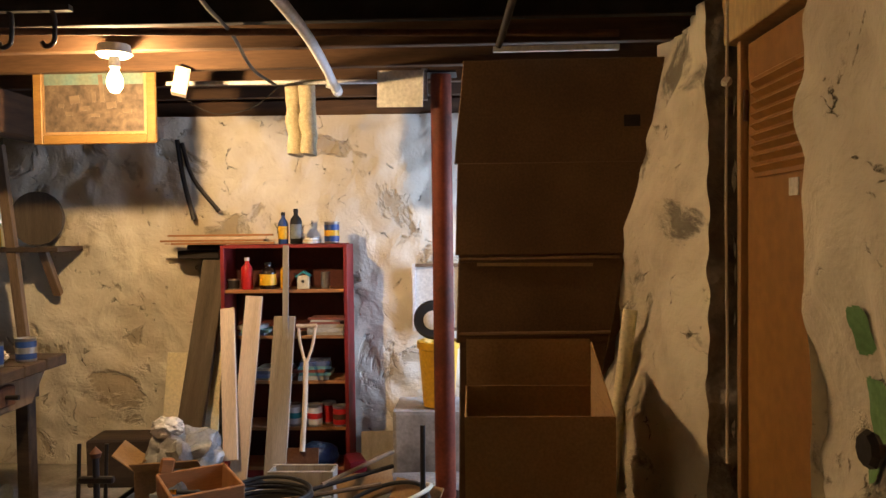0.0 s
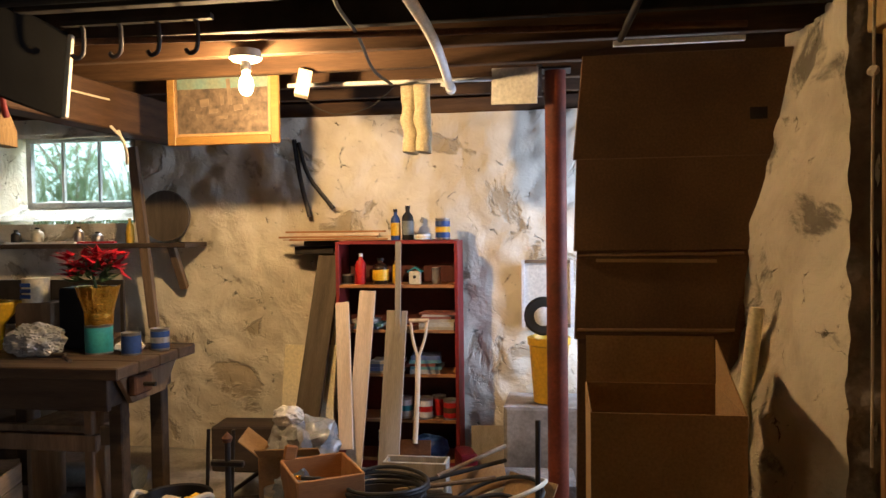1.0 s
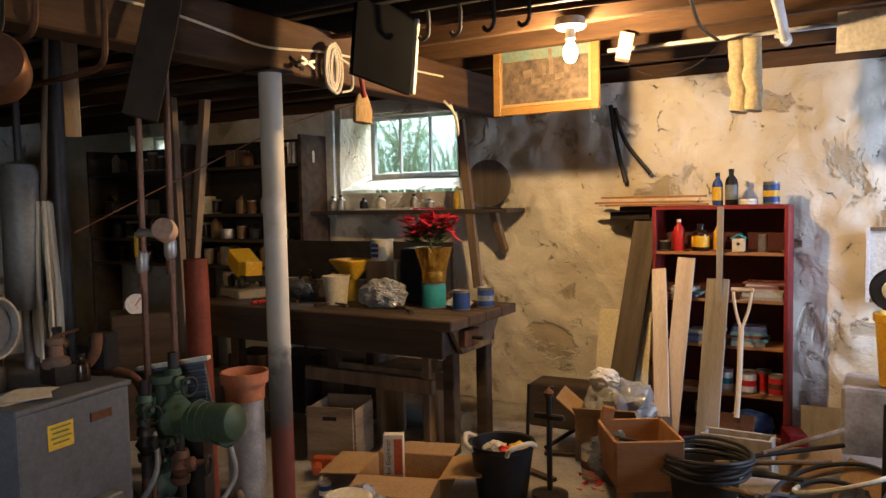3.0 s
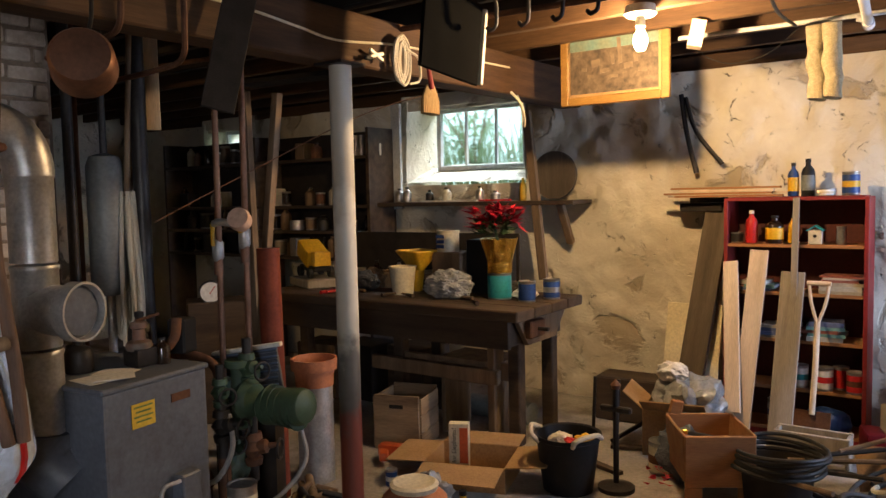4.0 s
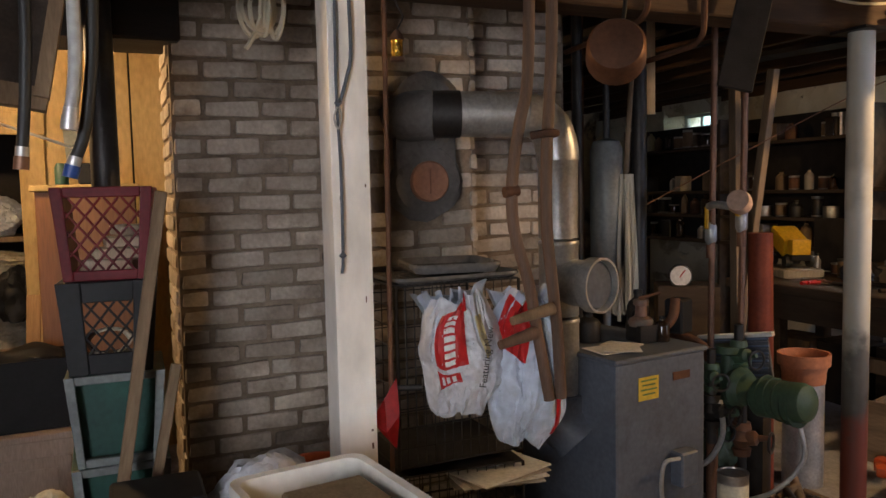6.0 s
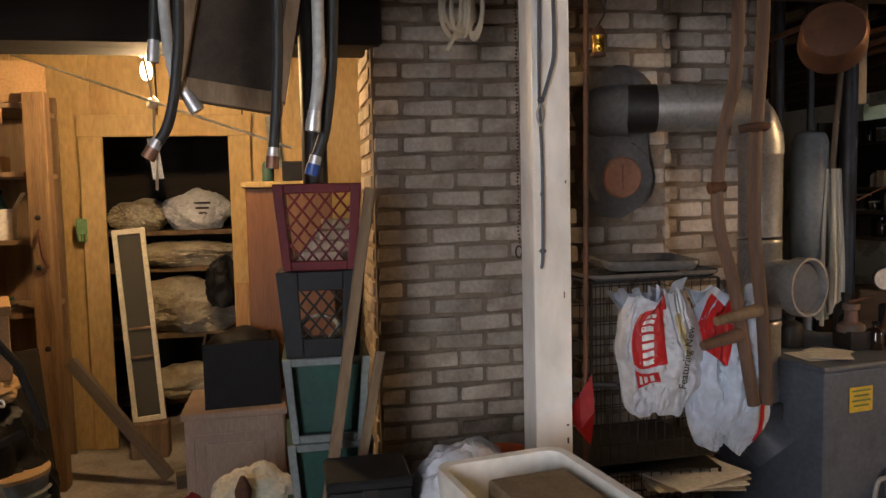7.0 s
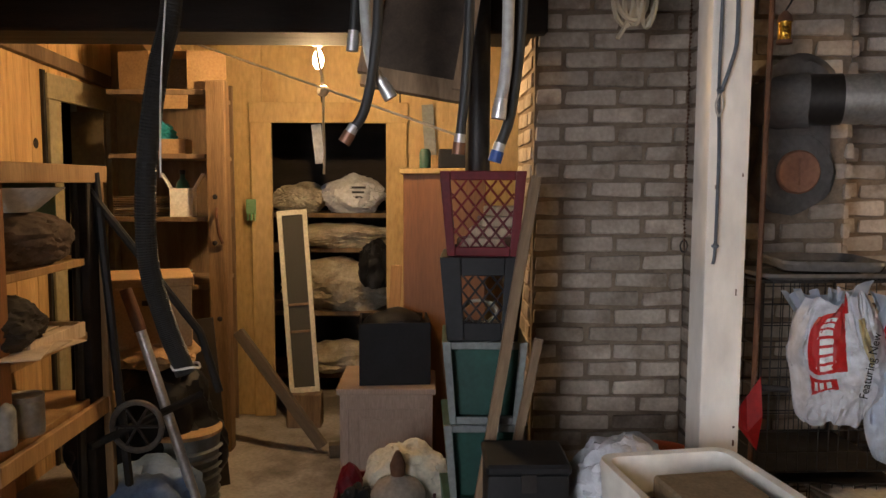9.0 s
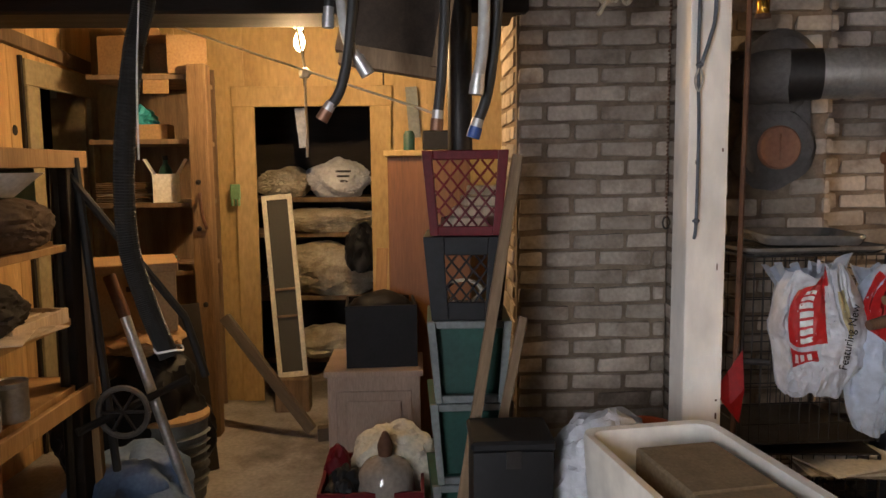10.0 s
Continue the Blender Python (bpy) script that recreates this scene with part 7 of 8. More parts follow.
t = thing("clay_crock", (-2.16, 2.32, 0.0), "terracotta crock with a white ring lid", "crock")
part("body", lathe(B(), [(0.1, 0), (0.14, 0.1), (0.14, 0.18), (0.1, 0.22), (0, 0.22)], 24), TERRA, t, smooth=True)
part("ring_lid", lathe(B(), [(0.06, 0.22), (0.1, 0.22), (0.105, 0.24), (0.09, 0.25), (0.06, 0.24)], 24), CREAM, t, smooth=True)
bottle(-2.0, 2.45, 0.0, 0.04, 0.2, YELLOWPL, "small yellow bottle on the floor", BLACKPL)
solid("clear_bag", lump(B(), (0.22, 0.18, 0.16), 17, 0.4), CLEARPL, "crumpled clear bag on the floor", "bag", (-2.3, 2.6, 0.0), smooth=True)
tin(-2.62, 2.72, 0.0, 0.03, 0.09, BLUECAN, "small blue and white can on the floor", WHITEPL)

# ---- yoke, bags and wire cages by the chimney ----
REDWOOD = mat("red_brown_wood", (0.15, 0.085, 0.055), (0.085, 0.05, 0.034), 0.7, scale=5, stretch=(4, 4, 0.4), bump=0.25)
t = thing("wooden_yoke", (-2.36, 0.8, 0.8), "two long bent wooden bars hanging from the beam before the sacks", "yoke")
part("bar", tube(B(), [(0, 0.0, 0.0), (0, -0.04, 0.21), (0, -0.07, 0.37), (0, -0.116, 0.53), (-0.01, -0.112, 0.68), (-0.02, -0.08, 0.84), (-0.03, -0.045, 0.99), (-0.05, -0.02, 1.47)], 0.0185, 10, 5), REDWOOD, t, smooth=True)
part("bar", tube(B(), [(0, 0.04, 0.0), (0, 0.03, 0.2), (0, 0.012, 0.37), (0, -0.004, 0.53), (-0.005, 0.002, 0.76), (-0.02, 0.022, 0.91), (-0.03, 0.04, 1.14), (-0.05, 0.05, 1.47)], 0.0185, 10, 5), REDWOOD, t, smooth=True)
part("peg", cyl(B(), (0.045, -0.15, 0.262), (0.02, 0.0, 0.284), 0.013, 0.021, seg=10), OLDWOOD, t, smooth=True)
part("peg", cyl(B(), (0.045, -0.19, 0.195), (0.02, -0.06, 0.216), 0.014, 0.021, seg=10), REDWOOD, t, smooth=True)
part("strap", tube(B(), [(0.0, -0.055, 0.8), (0.024, -0.02, 0.806), (0.02, 0.02, 0.808), (-0.02, 0.03, 0.806)], 0.012, 8, 4), RUST, t)
part("stub", cyl(B(), (0.0, -0.145, 0.635), (0.0, -0.1, 0.64), 0.017, seg=10), RUST, t, smooth=True)


def bag_surface(u, v, w, h, d, seed):
    """A hanging filled sack; u from -1 to 1 across, v from 0 to 1 upwards, gathered at the top."""
    ww = w * (1 - abs(1.0 - 2.1 * v) ** 3.2 * (0.42 if v < 0.5 else 0.3)) * (1.04 - 0.16 * v)
    q = Vector((u * 1.5 + seed, v * 2.4, seed * 1.3))
    fold = abs(noise.noise(Vector((u * 5.5 + seed, v * 1.2, seed)))) * (0.012 + 0.04 * v ** 3)
    cr = 0.022 * noise.noise(q * 1.9) + 0.018 * (0.4 - abs(noise.noise(q * 3.1))) + 0.012 * (0.4 - abs(noise.noise(q * 6.3 + Vector((0, u * 2, 0))))) + 0.004 * noise.noise(q * 15)
    bulge = d * max(0.0, 1 - u * u) ** 0.6 * (0.3 + 0.7 * math.sin(math.pi * min(1.0, 0.16 + 0.8 * (1 - v))))
    lean = 0.05 * math.sin(seed * 2.0) * (v - 0.4)
    return Vector((bulge + cr + fold, u * ww / 2 + lean + 0.03 * noise.noise(q * 1.2 + Vector((5, 0, 0))), v * h + 0.03 * noise.noise(q * 1.4) + (0.03 * noise.noise(Vector((u * 4, seed, 0))) if v > 0.9 else 0.0)))


def ruffle(bm, w, h, seed, waves=5):
    """The bunched loose mouth of a sack: a folded strip of film."""
    n = 64
    rows = []
    for j in range(7):
        f = j / 6
        row = []
        for i in range(n + 1):
            u = 2 * i / n - 1
            a = math.pi * waves * (u + 0.25 * noise.noise(Vector((u * 3, seed, 0))))
            row.append(bm.verts.new((0.02 + (0.015 + 0.02 * f) * math.sin(a) + 0.03 * f * noise.noise(Vector((u * 4, f * 2, seed))), u * w / 2 * (0.85 + 0.3 * f) + 0.014 * math.cos(a * 1.3), h * f * (0.55 + 0.75 * abs(noise.noise(Vector((u * 2.6, 0, seed + 3))))) + 0.01 * math.sin(a))))
        rows.append(row)
    for a, b in zip(rows, rows[1:]):
        for i in range(n):
            bm.faces.new((a[i], a[i + 1], b[i + 1], b[i]))
    bmesh.ops.solidify(bm, geom=bm.faces[:], thickness=0.0015)
    return bm


def bag_patch(bm, u0, u1, v0, v1, w, h, d, seed, lift, n=14, back=False):
    g = []
    for j in range(n + 1):
        row = []
        for i in range(n + 1):
            p = bag_surface(u0 + (u1 - u0) * i / n, v0 + (v1 - v0) * j / n, w, h, d, seed)
            p.x = p.x + lift if not back else 0.02 - 0.3 * p.x
            row.append(bm.verts.new(p))
        g.append(row)
    for j in range(n):
        for i in range(n):
            bm.faces.new((g[j][i], g[j][i + 1], g[j + 1][i + 1], g[j + 1][i]))
    return bm


t = thing("plastic_sack", (-2.5, 0.585, 0.765), "white plastic sack with red printed panels, hung by the chimney", "sack", turn=-16)
tilt = pose(0, 0, 0, 8, 0, 0)
A = (0.27, 0.36, 0.1, 1.0)


def hung(name, bm, material, label=""):
    bm.transform(tilt)
    return part(name, bm, material, t, label, smooth=True)


bm = bag_patch(B(), -1, 1, 0, 1, *A, 0.0, 56)
bag_patch(bm, -1, 1, 0, 1, *A, 0.0, 56, True)
bmesh.ops.remove_doubles(bm, verts=bm.verts, dist=0.003)
hung("film", bm, SACKW)
hung("red_panel", bag_patch(B(), -0.5, 0.06, 0.47, 0.9, *A, 0.003), REDLAB)
hung("red_panel", bag_patch(B(), -0.52, -0.08, 0.29, 0.43, *A, 0.003), REDLAB)
hung("tan_panel", bag_patch(B(), 0.4, 0.6, 0.5, 0.86, *A, 0.003, 10), TANPRINT)
for k in range(7):
    hung("white_mark", bag_patch(B(), -0.3, -0.12, 0.5 + 0.052 * k, 0.535 + 0.052 * k, *A, 0.0055, 5), WHITEPL)
for k in range(3):
    hung("white_mark", bag_patch(B(), -0.42 + 0.1 * k, -0.36 + 0.1 * k, 0.315, 0.4, *A, 0.0055, 5), WHITEPL)
ruf = ruffle(B(), 0.2, 0.075, 2.0)
ruf.transform(pose(0.0, -0.005, 0.325))
hung("crumpled_mouth", ruf, SACKB)
hung("red_fold", bag_patch(B(), -0.3, 0.2, 0.9, 0.98, *A, 0.004, 8), REDLAB)
m = pose(0.118, 0.045, 0.185, 90, 0, 90) @ pose(0, 0, 0, 0, 0, 82)
words("Featuring New", t, m, 0.031, DARKIRON)
t = thing("plastic_sack", (-2.5, 0.765, 0.64), "white plastic sack with bluish creases, hanging behind the wooden bars", "sack", turn=-12)
tilt = pose(0, 0, 0, -6, 0, 0)
A = (0.26, 0.46, 0.11, 3.0)
bm = bag_patch(B(), -1, 1, 0, 1, *A, 0.0, 56)
bag_patch(bm, -1, 1, 0, 1, *A, 0.0, 56, True)
bmesh.ops.remove_doubles(bm, verts=bm.verts, dist=0.003)
hung("film", bm, SACKB)
hung("red_panel", bag_patch(B(), -0.85, -0.3, 0.62, 0.95, *A, 0.003), REDLAB)
hung("red_panel", bag_patch(B(), 0.62, 0.8, 0.1, 0.5, *A, 0.003), REDLAB)
ruf = ruffle(B(), 0.2, 0.07, 6.0, 4)
ruf.transform(pose(0.0, -0.03, 0.43))
hung("crumpled_mouth", ruf, SACKB)


SMOKEPL = mat("smoky_plastic", (0.14, 0.13, 0.12), (0.09, 0.085, 0.08), 0.2, scale=10, bump=0.1, spec=0.6)


def cage(at, size, label, turn=0.0):
    t = thing("wire_cage", at, label, "cage", "wire cages", turn=turn)
    w, d, h = size
    for sx in (-1, 1):
        for sy in (-1, 1):
            part("corner_rod", cyl(B(), (sx * w / 2, sy * d / 2, 0), (sx * w / 2, sy * d / 2, h), 0.006, seg=6), DARKIRON, t)
    bm = B()
    for k in range(1, 9):
        for s in (-1, 1):
            z = h * k / 9
            cyl(bm, (-w / 2, s * d / 2, z), (w / 2, s * d / 2, z), 0.002, seg=4)
            cyl(bm, (s * w / 2, -d / 2, z), (s * w / 2, d / 2, z), 0.002, seg=4)
    for k in range(1, 14):
        for s in (-1, 1):
            y = -d / 2 + d * k / 14
            cyl(bm, (s * w / 2, y, 0), (s * w / 2, y, h), 0.0018, seg=4)
    part("wire_mesh", bm, DARKIRON, t)
    for z in (0.003, h):
        part("tray", box(B(), (0, 0, z), (w, d, 0.006)), DARKIRON, t)


cage((-2.78, 0.6, 0.02), (0.4, 0.46, 0.52), "rusty wire cage stacked by the chimney", -4)
cage((-2.78, 0.6, 0.57), (0.38, 0.44, 0.58), "rusty wire cage stacked by the chimney", 2)
solid("smoky_tray", tray(B(), 0.42, 0.46, 0.0, 0.022, 0.05, 0.006, 0.03), SMOKEPL, "smoky clear plastic tray lying on the wire cages", "tray", (-2.78, 0.6, 1.154), 3, smooth=True)
solid("smoky_tray", tray(B(), 0.32, 0.3, 0.0, 0.03, 0.04, 0.006, 0.02), SMOKEPL, "smoky clear plastic tray lying on the wire cages", "tray", (-2.76, 0.64, 1.178), -8, smooth=True)
for k in range(4):
    solid("newspaper", box(B(), (0, 0, 0.006 * k + 0.004), (0.28, 0.3, 0.005)), PAPER if k % 2 else GREYWOOD, "yellowed newspaper sticking out of the cage", "newspaper", (-2.62, 0.72, 0.5), 10 * k - 12, group="newspapers")
solid("iron_rod", cyl(B(), (0, 0, 0), (0.0, 0.02, 2.26), 0.008, seg=8), RUST, "thin rusty rod standing by the white post", "rod", (-2.53, 0.34, 0.0), smooth=True)
solid("rod_hook", cyl(B(), (0, 0, 0), (0.03, 0.09, 0), 0.01, seg=8), DARKIRON, "short iron arm on the rod", "arm", (-2.53, 0.345, 0.85))
bm = B()
rr = [(0, 0.02, 0.2), (0, -0.02, 0.14), (0.01, -0.065, 0.08), (0.02, 0.02, 0.09), (0.0, 0.015, -0.02), (0.015, -0.02, 0.04)]
vs = [bm.verts.new(p) for p in rr]
for f in ((0, 1, 3), (1, 2, 5), (1, 5, 3), (3, 5, 4), (2, 4, 5), (0, 3, 4)):
    bm.faces.new([vs[i] for i in f])
bmesh.ops.solidify(bm, geom=bm.faces[:], thickness=0.004)
solid("red_flag", bm, REDLAB, "small red plastic flag on the iron rod", "flag", (-2.5, 0.335, 0.69))
t = thing("lantern", (-2.53, 0.395, 1.84), "small brass miner's lamp hanging by the rod", "lantern")
part("glass", cyl(B(), (0, 0, 0.0), (0, 0, 0.05), 0.018, seg=14), GOLDFOIL, t, smooth=True)
part("top", lathe(B(), [(0.022, 0.05), (0.018, 0.065), (0.006, 0.08), (0, 0.08)], 14), RUST, t, smooth=True)
part("base", lathe(B(), [(0.0, -0.012), (0.022, -0.01), (0.022, 0.0), (0, 0.002)], 14), RUST, t, smooth=True)
part("hanger", tube(B(), [(0, 0, 0.08), (0.0, 0.02, 0.12), (0, 0, 0.16), (0, -0.01, 0.25)], 0.003, 6, 4), DARKIRON, t)
t = thing("post_cord", (-2.435, 0.18, 1.22), "dark cord with a snap clip hanging down the post", "cord")
part("line", tube(B(), [(0, 0, 0), (0.002, 0.004, 0.05), (0, 0.006, 0.3), (0, 0.0, 0.5), (0, 0.004, 0.86)], 0.005, 6, 4), GREYWOOL, t, smooth=True)
part("second_line", tube(B(), [(0, 0.008, 0.47), (0.002, 0.03, 0.54), (0, 0.045, 0.62), (0, 0.04, 0.86)], 0.006, 6, 4), GREYWOOL, t, smooth=True)
for z in (0.05, 0.47):
    part("knot", lathe(B(), [(0, -0.012), (0.012, 0), (0, 0.012)], 8, pose(0.004, 0.003, z)), GREYWOOL, t, smooth=True)
part("clip", tube(B(), [(0.006, 0.0, 0.46), (0.006, -0.01, 0.43), (0.006, 0.0, 0.4), (0.006, 0.012, 0.43), (0.006, 0.006, 0.46)], 0.003, 6, 4), GALV, t, smooth=True)
t = thing("rope_coil", (-2.9, 0.08, 1.92), "coiled pale rope hanging from the ceiling by the bricks", "rope")
for k in range(6):
    a = 0.5 * k
    pts = [(0.025 * math.sin(a + q), (0.012 + 0.009 * k) * math.sin(2 * math.pi * q / 8) + 0.04 * math.sin(a * 2.3), 0.12 + 0.1 * math.cos(2 * math.pi * q / 8) * (0.8 + 0.1 * math.sin(k * 2.1))) for q in range(9)]
    part("strand", tube(B(), pts, 0.008, 6, 4), ROPE, t, smooth=True)
part("hanger", tube(B(), [(0, 0, 0.2), (0, 0.01, 0.3), (0, 0, 0.4)], 0.008, 6, 4), ROPE, t, smooth=True)
part("tail", tube(B(), [(0, -0.01, 0.1), (0, -0.04, 0.03), (0, -0.065, -0.01)], 0.008, 6, 4), ROPE, t, smooth=True)
t = thing("chain", (-2.9, 0.255, 1.25), "thin bead chain hanging in front of the bricks", "chain")
bm = B()
for k in range(98):
    lathe(bm, [(0, -0.005), (0.005, 0), (0, 0.005)], 6, pose(0, 0.002 * math.sin(k), 0.013 * k))
part("beads", bm, RUST, t)
part("pull_ring", tube(B(), [(0, 0.012 * math.cos(a), -0.02 + 0.02 * math.sin(a)) for a in (0, 1, 2, 3, 4, 5, 6.28)], 0.003, 6, 3), DARKIRON, t)
solid("rubble_hose", tube(B(), [(-2.95, 0.1, 0.5), (-2.93, 0.22, 0.51), (-2.9, 0.32, 0.48), (-2.86, 0.38, 0.4)], 0.04, 12, 5), REDOXIDE, "curved brown pipe behind the tub", "pipe", smooth=True)
solid("pipe_rest", box(B(), (0, 0, 0.22), (0.2, 0.3, 0.44)), DARKSHADE, "dark box under the curved pipe", "box", (-2.93, 0.22, 0))
t = thing("carrier_bag", (-2.5, -0.02, 0.3), "full white carrier bag with red and black print", "bag")
part("film", lump(B(), (0.34, 0.38, 0.42), 11, 0.2, 1.8, 5), SACKW, t, smooth=True)
for k, (y, z, m) in enumerate(((-0.05, 0.15, REDLAB), (0.0, 0.1, DARKIRON), (-0.1, 0.09, DARKIRON))):
    part("print_bar", box(B(), (0.165, y, z), (0.02, 0.05, 0.03), rot=(0, -10, 15)), m, t)
solid("bag_stand", box(B(), (0, 0, 0.15), (0.34, 0.34, 0.3), bevel=0.006), BLACKPL, "low black box under the carrier bag", "box", (-2.52, -0.02, 0))
t = thing("black_case", (-2.44, -0.33, 0), "tall black case standing on the floor by the crates", "case")
part("body", box(B(), (0, 0, 0.33), (0.2, 0.22, 0.66), bevel=0.012, seg=2), BLACKPL, t, smooth=True)
part("lid", box(B(), (0, 0, 0.675), (0.21, 0.23, 0.03), bevel=0.008), BLACKPL, t)
part("latch", box(B(), (0.102, 0, 0.64), (0.008, 0.04, 0.05)), DARKIRON, t)

# ---- crates and what leans there ----
plank("stick", (-2.58, -0.52, 0.02), (-2.72, -0.27, 1.46), 0.034, 0.022, OLDWOOD, "long brown stick leaning on the crates", "stick", face=(1, 0, 0))
plank("stick", (-2.6, -0.46, 0.0), (-2.74, -0.25, 0.95), 0.03, 0.02, OLDWOOD, "short brown stick leaning on the bricks", "stick", face=(1, 0, 0))
for k in range(4):
    solid("wood_offcut", box(B(), (0, 0, 0.02), (0.12, 0.16 - 0.02 * k, 0.03), bevel=0.003), PALEWOOD2, "pale wood offcut in the red crate", "offcut", (-2.9, -0.41 + 0.02 * k, 1.225 + 0.034 * k), 12 * k - 20, group="wood offcuts")
solid("cable_coil", tube(B(), [(0, 0.06 * math.cos(a), 0.05 + 0.04 * math.sin(a)) for a in (0, 1, 2, 3, 4, 5, 6.3, 7)], 0.006, 6, 4), CREAM, "coil of pale cable in the black crate", "cable", (-2.88, -0.43, 0.96), smooth=True)
t = thing("tall_cabinet", (-4.35, -0.6, 0), "tall brown varnished cabinet beside the doorway", "cabinet")
part("body", box(B(), (-0.1, 0.08, 0.74), (0.4, 0.42, 1.48), bevel=0.004), BROWNDOOR, t)
part("cabinet_top", box(B(), (-0.1, 0.08, 1.495), (0.44, 0.46, 0.03), bevel=0.004), PLY, t)
plank("board_strip", (-4.38, -0.8, 0.45), (-4.4, -0.77, 1.0), 0.06, 0.02, PINE, "short bright pine strip standing on the cabinet", "strip", face=(1, 0, 0))
solid("jar", lathe(B(), [(0, 0), (0.03, 0), (0.03, 0.08), (0.02, 0.1), (0, 0.1)], 14), GREENPL, "small green and white jar on the tall cabinet", "jar", (-4.35, -0.62, 1.511), smooth=True)
solid("dark_radio", box(B(), (0, 0, 0.05), (0.16, 0.14, 0.1), bevel=0.006), BLACKPL, "small dark box on the tall cabinet", "box", (-4.4, -0.48, 1.511))
solid("steel_blade", box(B(), (0, 0, 0), (0.004, 0.07, 0.3), rot=(4, 0, 0)), GREYPL, "dull steel blade nailed up by the doorway", "blade", (-4.98, -0.6, 1.75))
solid("iron_pipe", cyl(B(), (0, 0, 0), (0, 0, 0.8), 0.045, seg=18), DARKIRON, "dark iron stack behind the red crate", "pipe", (-3.2, -0.42, 1.48), smooth=True)
t = thing("framed_board", (-2.3, -0.62, 1.66), "dark framed board slung under the beam", "board", turn=0)
part("panel", box(B(), (0, 0, 0.16), (0.02, 0.23, 0.3), rot=(-10, -10, 0)), DARKWOOD, t)
part("strap", cyl(B(), (0, -0.1, 0.28), (0, -0.1, 0.858), 0.006, seg=6), DARKIRON, t)
part("strap", cyl(B(), (0, 0.1, 0.28), (0, 0.1, 0.858), 0.006, seg=6), DARKIRON, t)
part("lower_rail", box(B(), (0.03, -0.02, 0.02), (0.024, 0.25, 0.05), rot=(-10, -10, 0)), OLDWOOD, t)
for y in (-0.135, 0.095):
    part("side_rail", box(B(), (0.022, y + 0.02, 0.17 - 0.04 * (y > 0)), (0.024, 0.03, 0.26), rot=(-10, -10, 0)), OLDWOOD, t)

# ---- hoses hanging near the camera's turn ----


def hose(pts, r, material, end, label, group="hanging hoses"):
    t = thing("hose", pts[-1], label, "hose", group)
    o = Vector(pts[-1])
    loc = [Vector(p) - o for p in pts]
    loc[0].z += 0.215
    r *= 0.85
    part("tube", tube(B(), loc, r, 10, 6), material, t, smooth=True)
    d = (loc[-1] - loc[-2]).normalized()
    part("coupling", cyl(B(), loc[-1] - d * 0.005, loc[-1] + d * 0.018, r * 1.25, seg=14), end, t, smooth=True)
    part("ferrule", cyl(B(), loc[-1] - d * 0.022, loc[-1] - d * 0.004, r * 1.1, seg=12), GALV, t, smooth=True)


HX = -1.9
GREYHOSE = mat("grey_hose", (0.4, 0.39, 0.36), (0.3, 0.29, 0.27), 0.45, scale=10, bump=0.05)
hose([(HX, -0.735, 2.3), (HX, -0.738, 1.9), (HX, -0.742, 1.8), (HX, -0.748, 1.715)], 0.011, RUBBER, GALV, "black washer hose with a metal coupling")
hose([(HX, -0.72, 2.3), (HX, -0.725, 1.9), (HX, -0.722, 1.75), (HX, -0.71, 1.67), (HX, -0.682, 1.622)], 0.013, GREYHOSE, GALV, "grey washer hose with a metal coupling")
hose([(HX + 0.02, -0.69, 2.3), (HX + 0.02, -0.695, 1.85), (HX + 0.02, -0.705, 1.68), (HX + 0.02, -0.725, 1.58), (HX + 0.02, -0.755, 1.533)], 0.012, RUBBER, COPPER, "black washer hose with a copper coupling")
hose([(HX, -0.515, 2.3), (HX, -0.518, 1.85), (HX, -0.525, 1.65), (HX, -0.538, 1.515)], 0.012, RUBBER, COPPER, "black washer hose with a copper coupling")
hose([(HX, -0.44, 2.3), (HX, -0.442, 1.85), (HX, -0.445, 1.68), (HX, -0.458, 1.585)], 0.014, GREYHOSE, GALV, "grey washer hose with a metal coupling")
hose([(HX - 0.03, -0.405, 2.3), (HX - 0.03, -0.41, 1.85), (HX - 0.03, -0.43, 1.6), (HX - 0.03, -0.46, 1.5)], 0.013, RUBBER, BLUECAN, "black washer hose with a blue coupling")
t = thing("drain_hose", (-2.3, -1.22, 0.95), "thick black corrugated drain hose hanging from the joists", "hose")
bm = tube(B(), [(0, -0.0, 1.35), (0, -0.01, 0.94), (0, -0.05, 0.76), (0, -0.085, 0.52), (0, -0.088, 0.3), (0, -0.05, 0.14), (0, 0, 0.0)], 0.025, 14, 60, ribs=0.08)
part("corrugated_tube", bm, RUBBER, t)
part("wire_tie", tube(B(), [(0.035 * math.cos(a), 0.035 * math.sin(a), 0.02 + 0.004 * math.sin(3 * a)) for a in (0, 0.8, 1.6, 2.4, 3.2, 4, 4.8, 5.6, 6.3)], 0.003, 6, 3), WHITEPL, t, smooth=True)
part("bead_chain", tube(B(), [(0.03, 0.02, 1.3), (0.03, -0.03, 0.76), (0.03, -0.04, 0.5)], 0.0025, 6, 4), GALV, t)
solid("clothes_wire", cyl(B(), (-4.0, -1.75, 2.1), (-3.0, -0.5, 1.6), 0.0045, seg=6), CREAM, "thin pale line strung across the room", "line")
cord = tube(B(), [(0.02, -0.012, 0.1), (0.036, 0.004, 0.0), (0.012, 0.022, -0.125), (0, 0.02, -0.27), (0.0, 0.024, -0.4), (0, 0.02, -0.52)], 0.006, 6, 4)
string = part("pull_cord", cord, ROPE, far_bulb, "dangling yellowed pull cord", smooth=True)
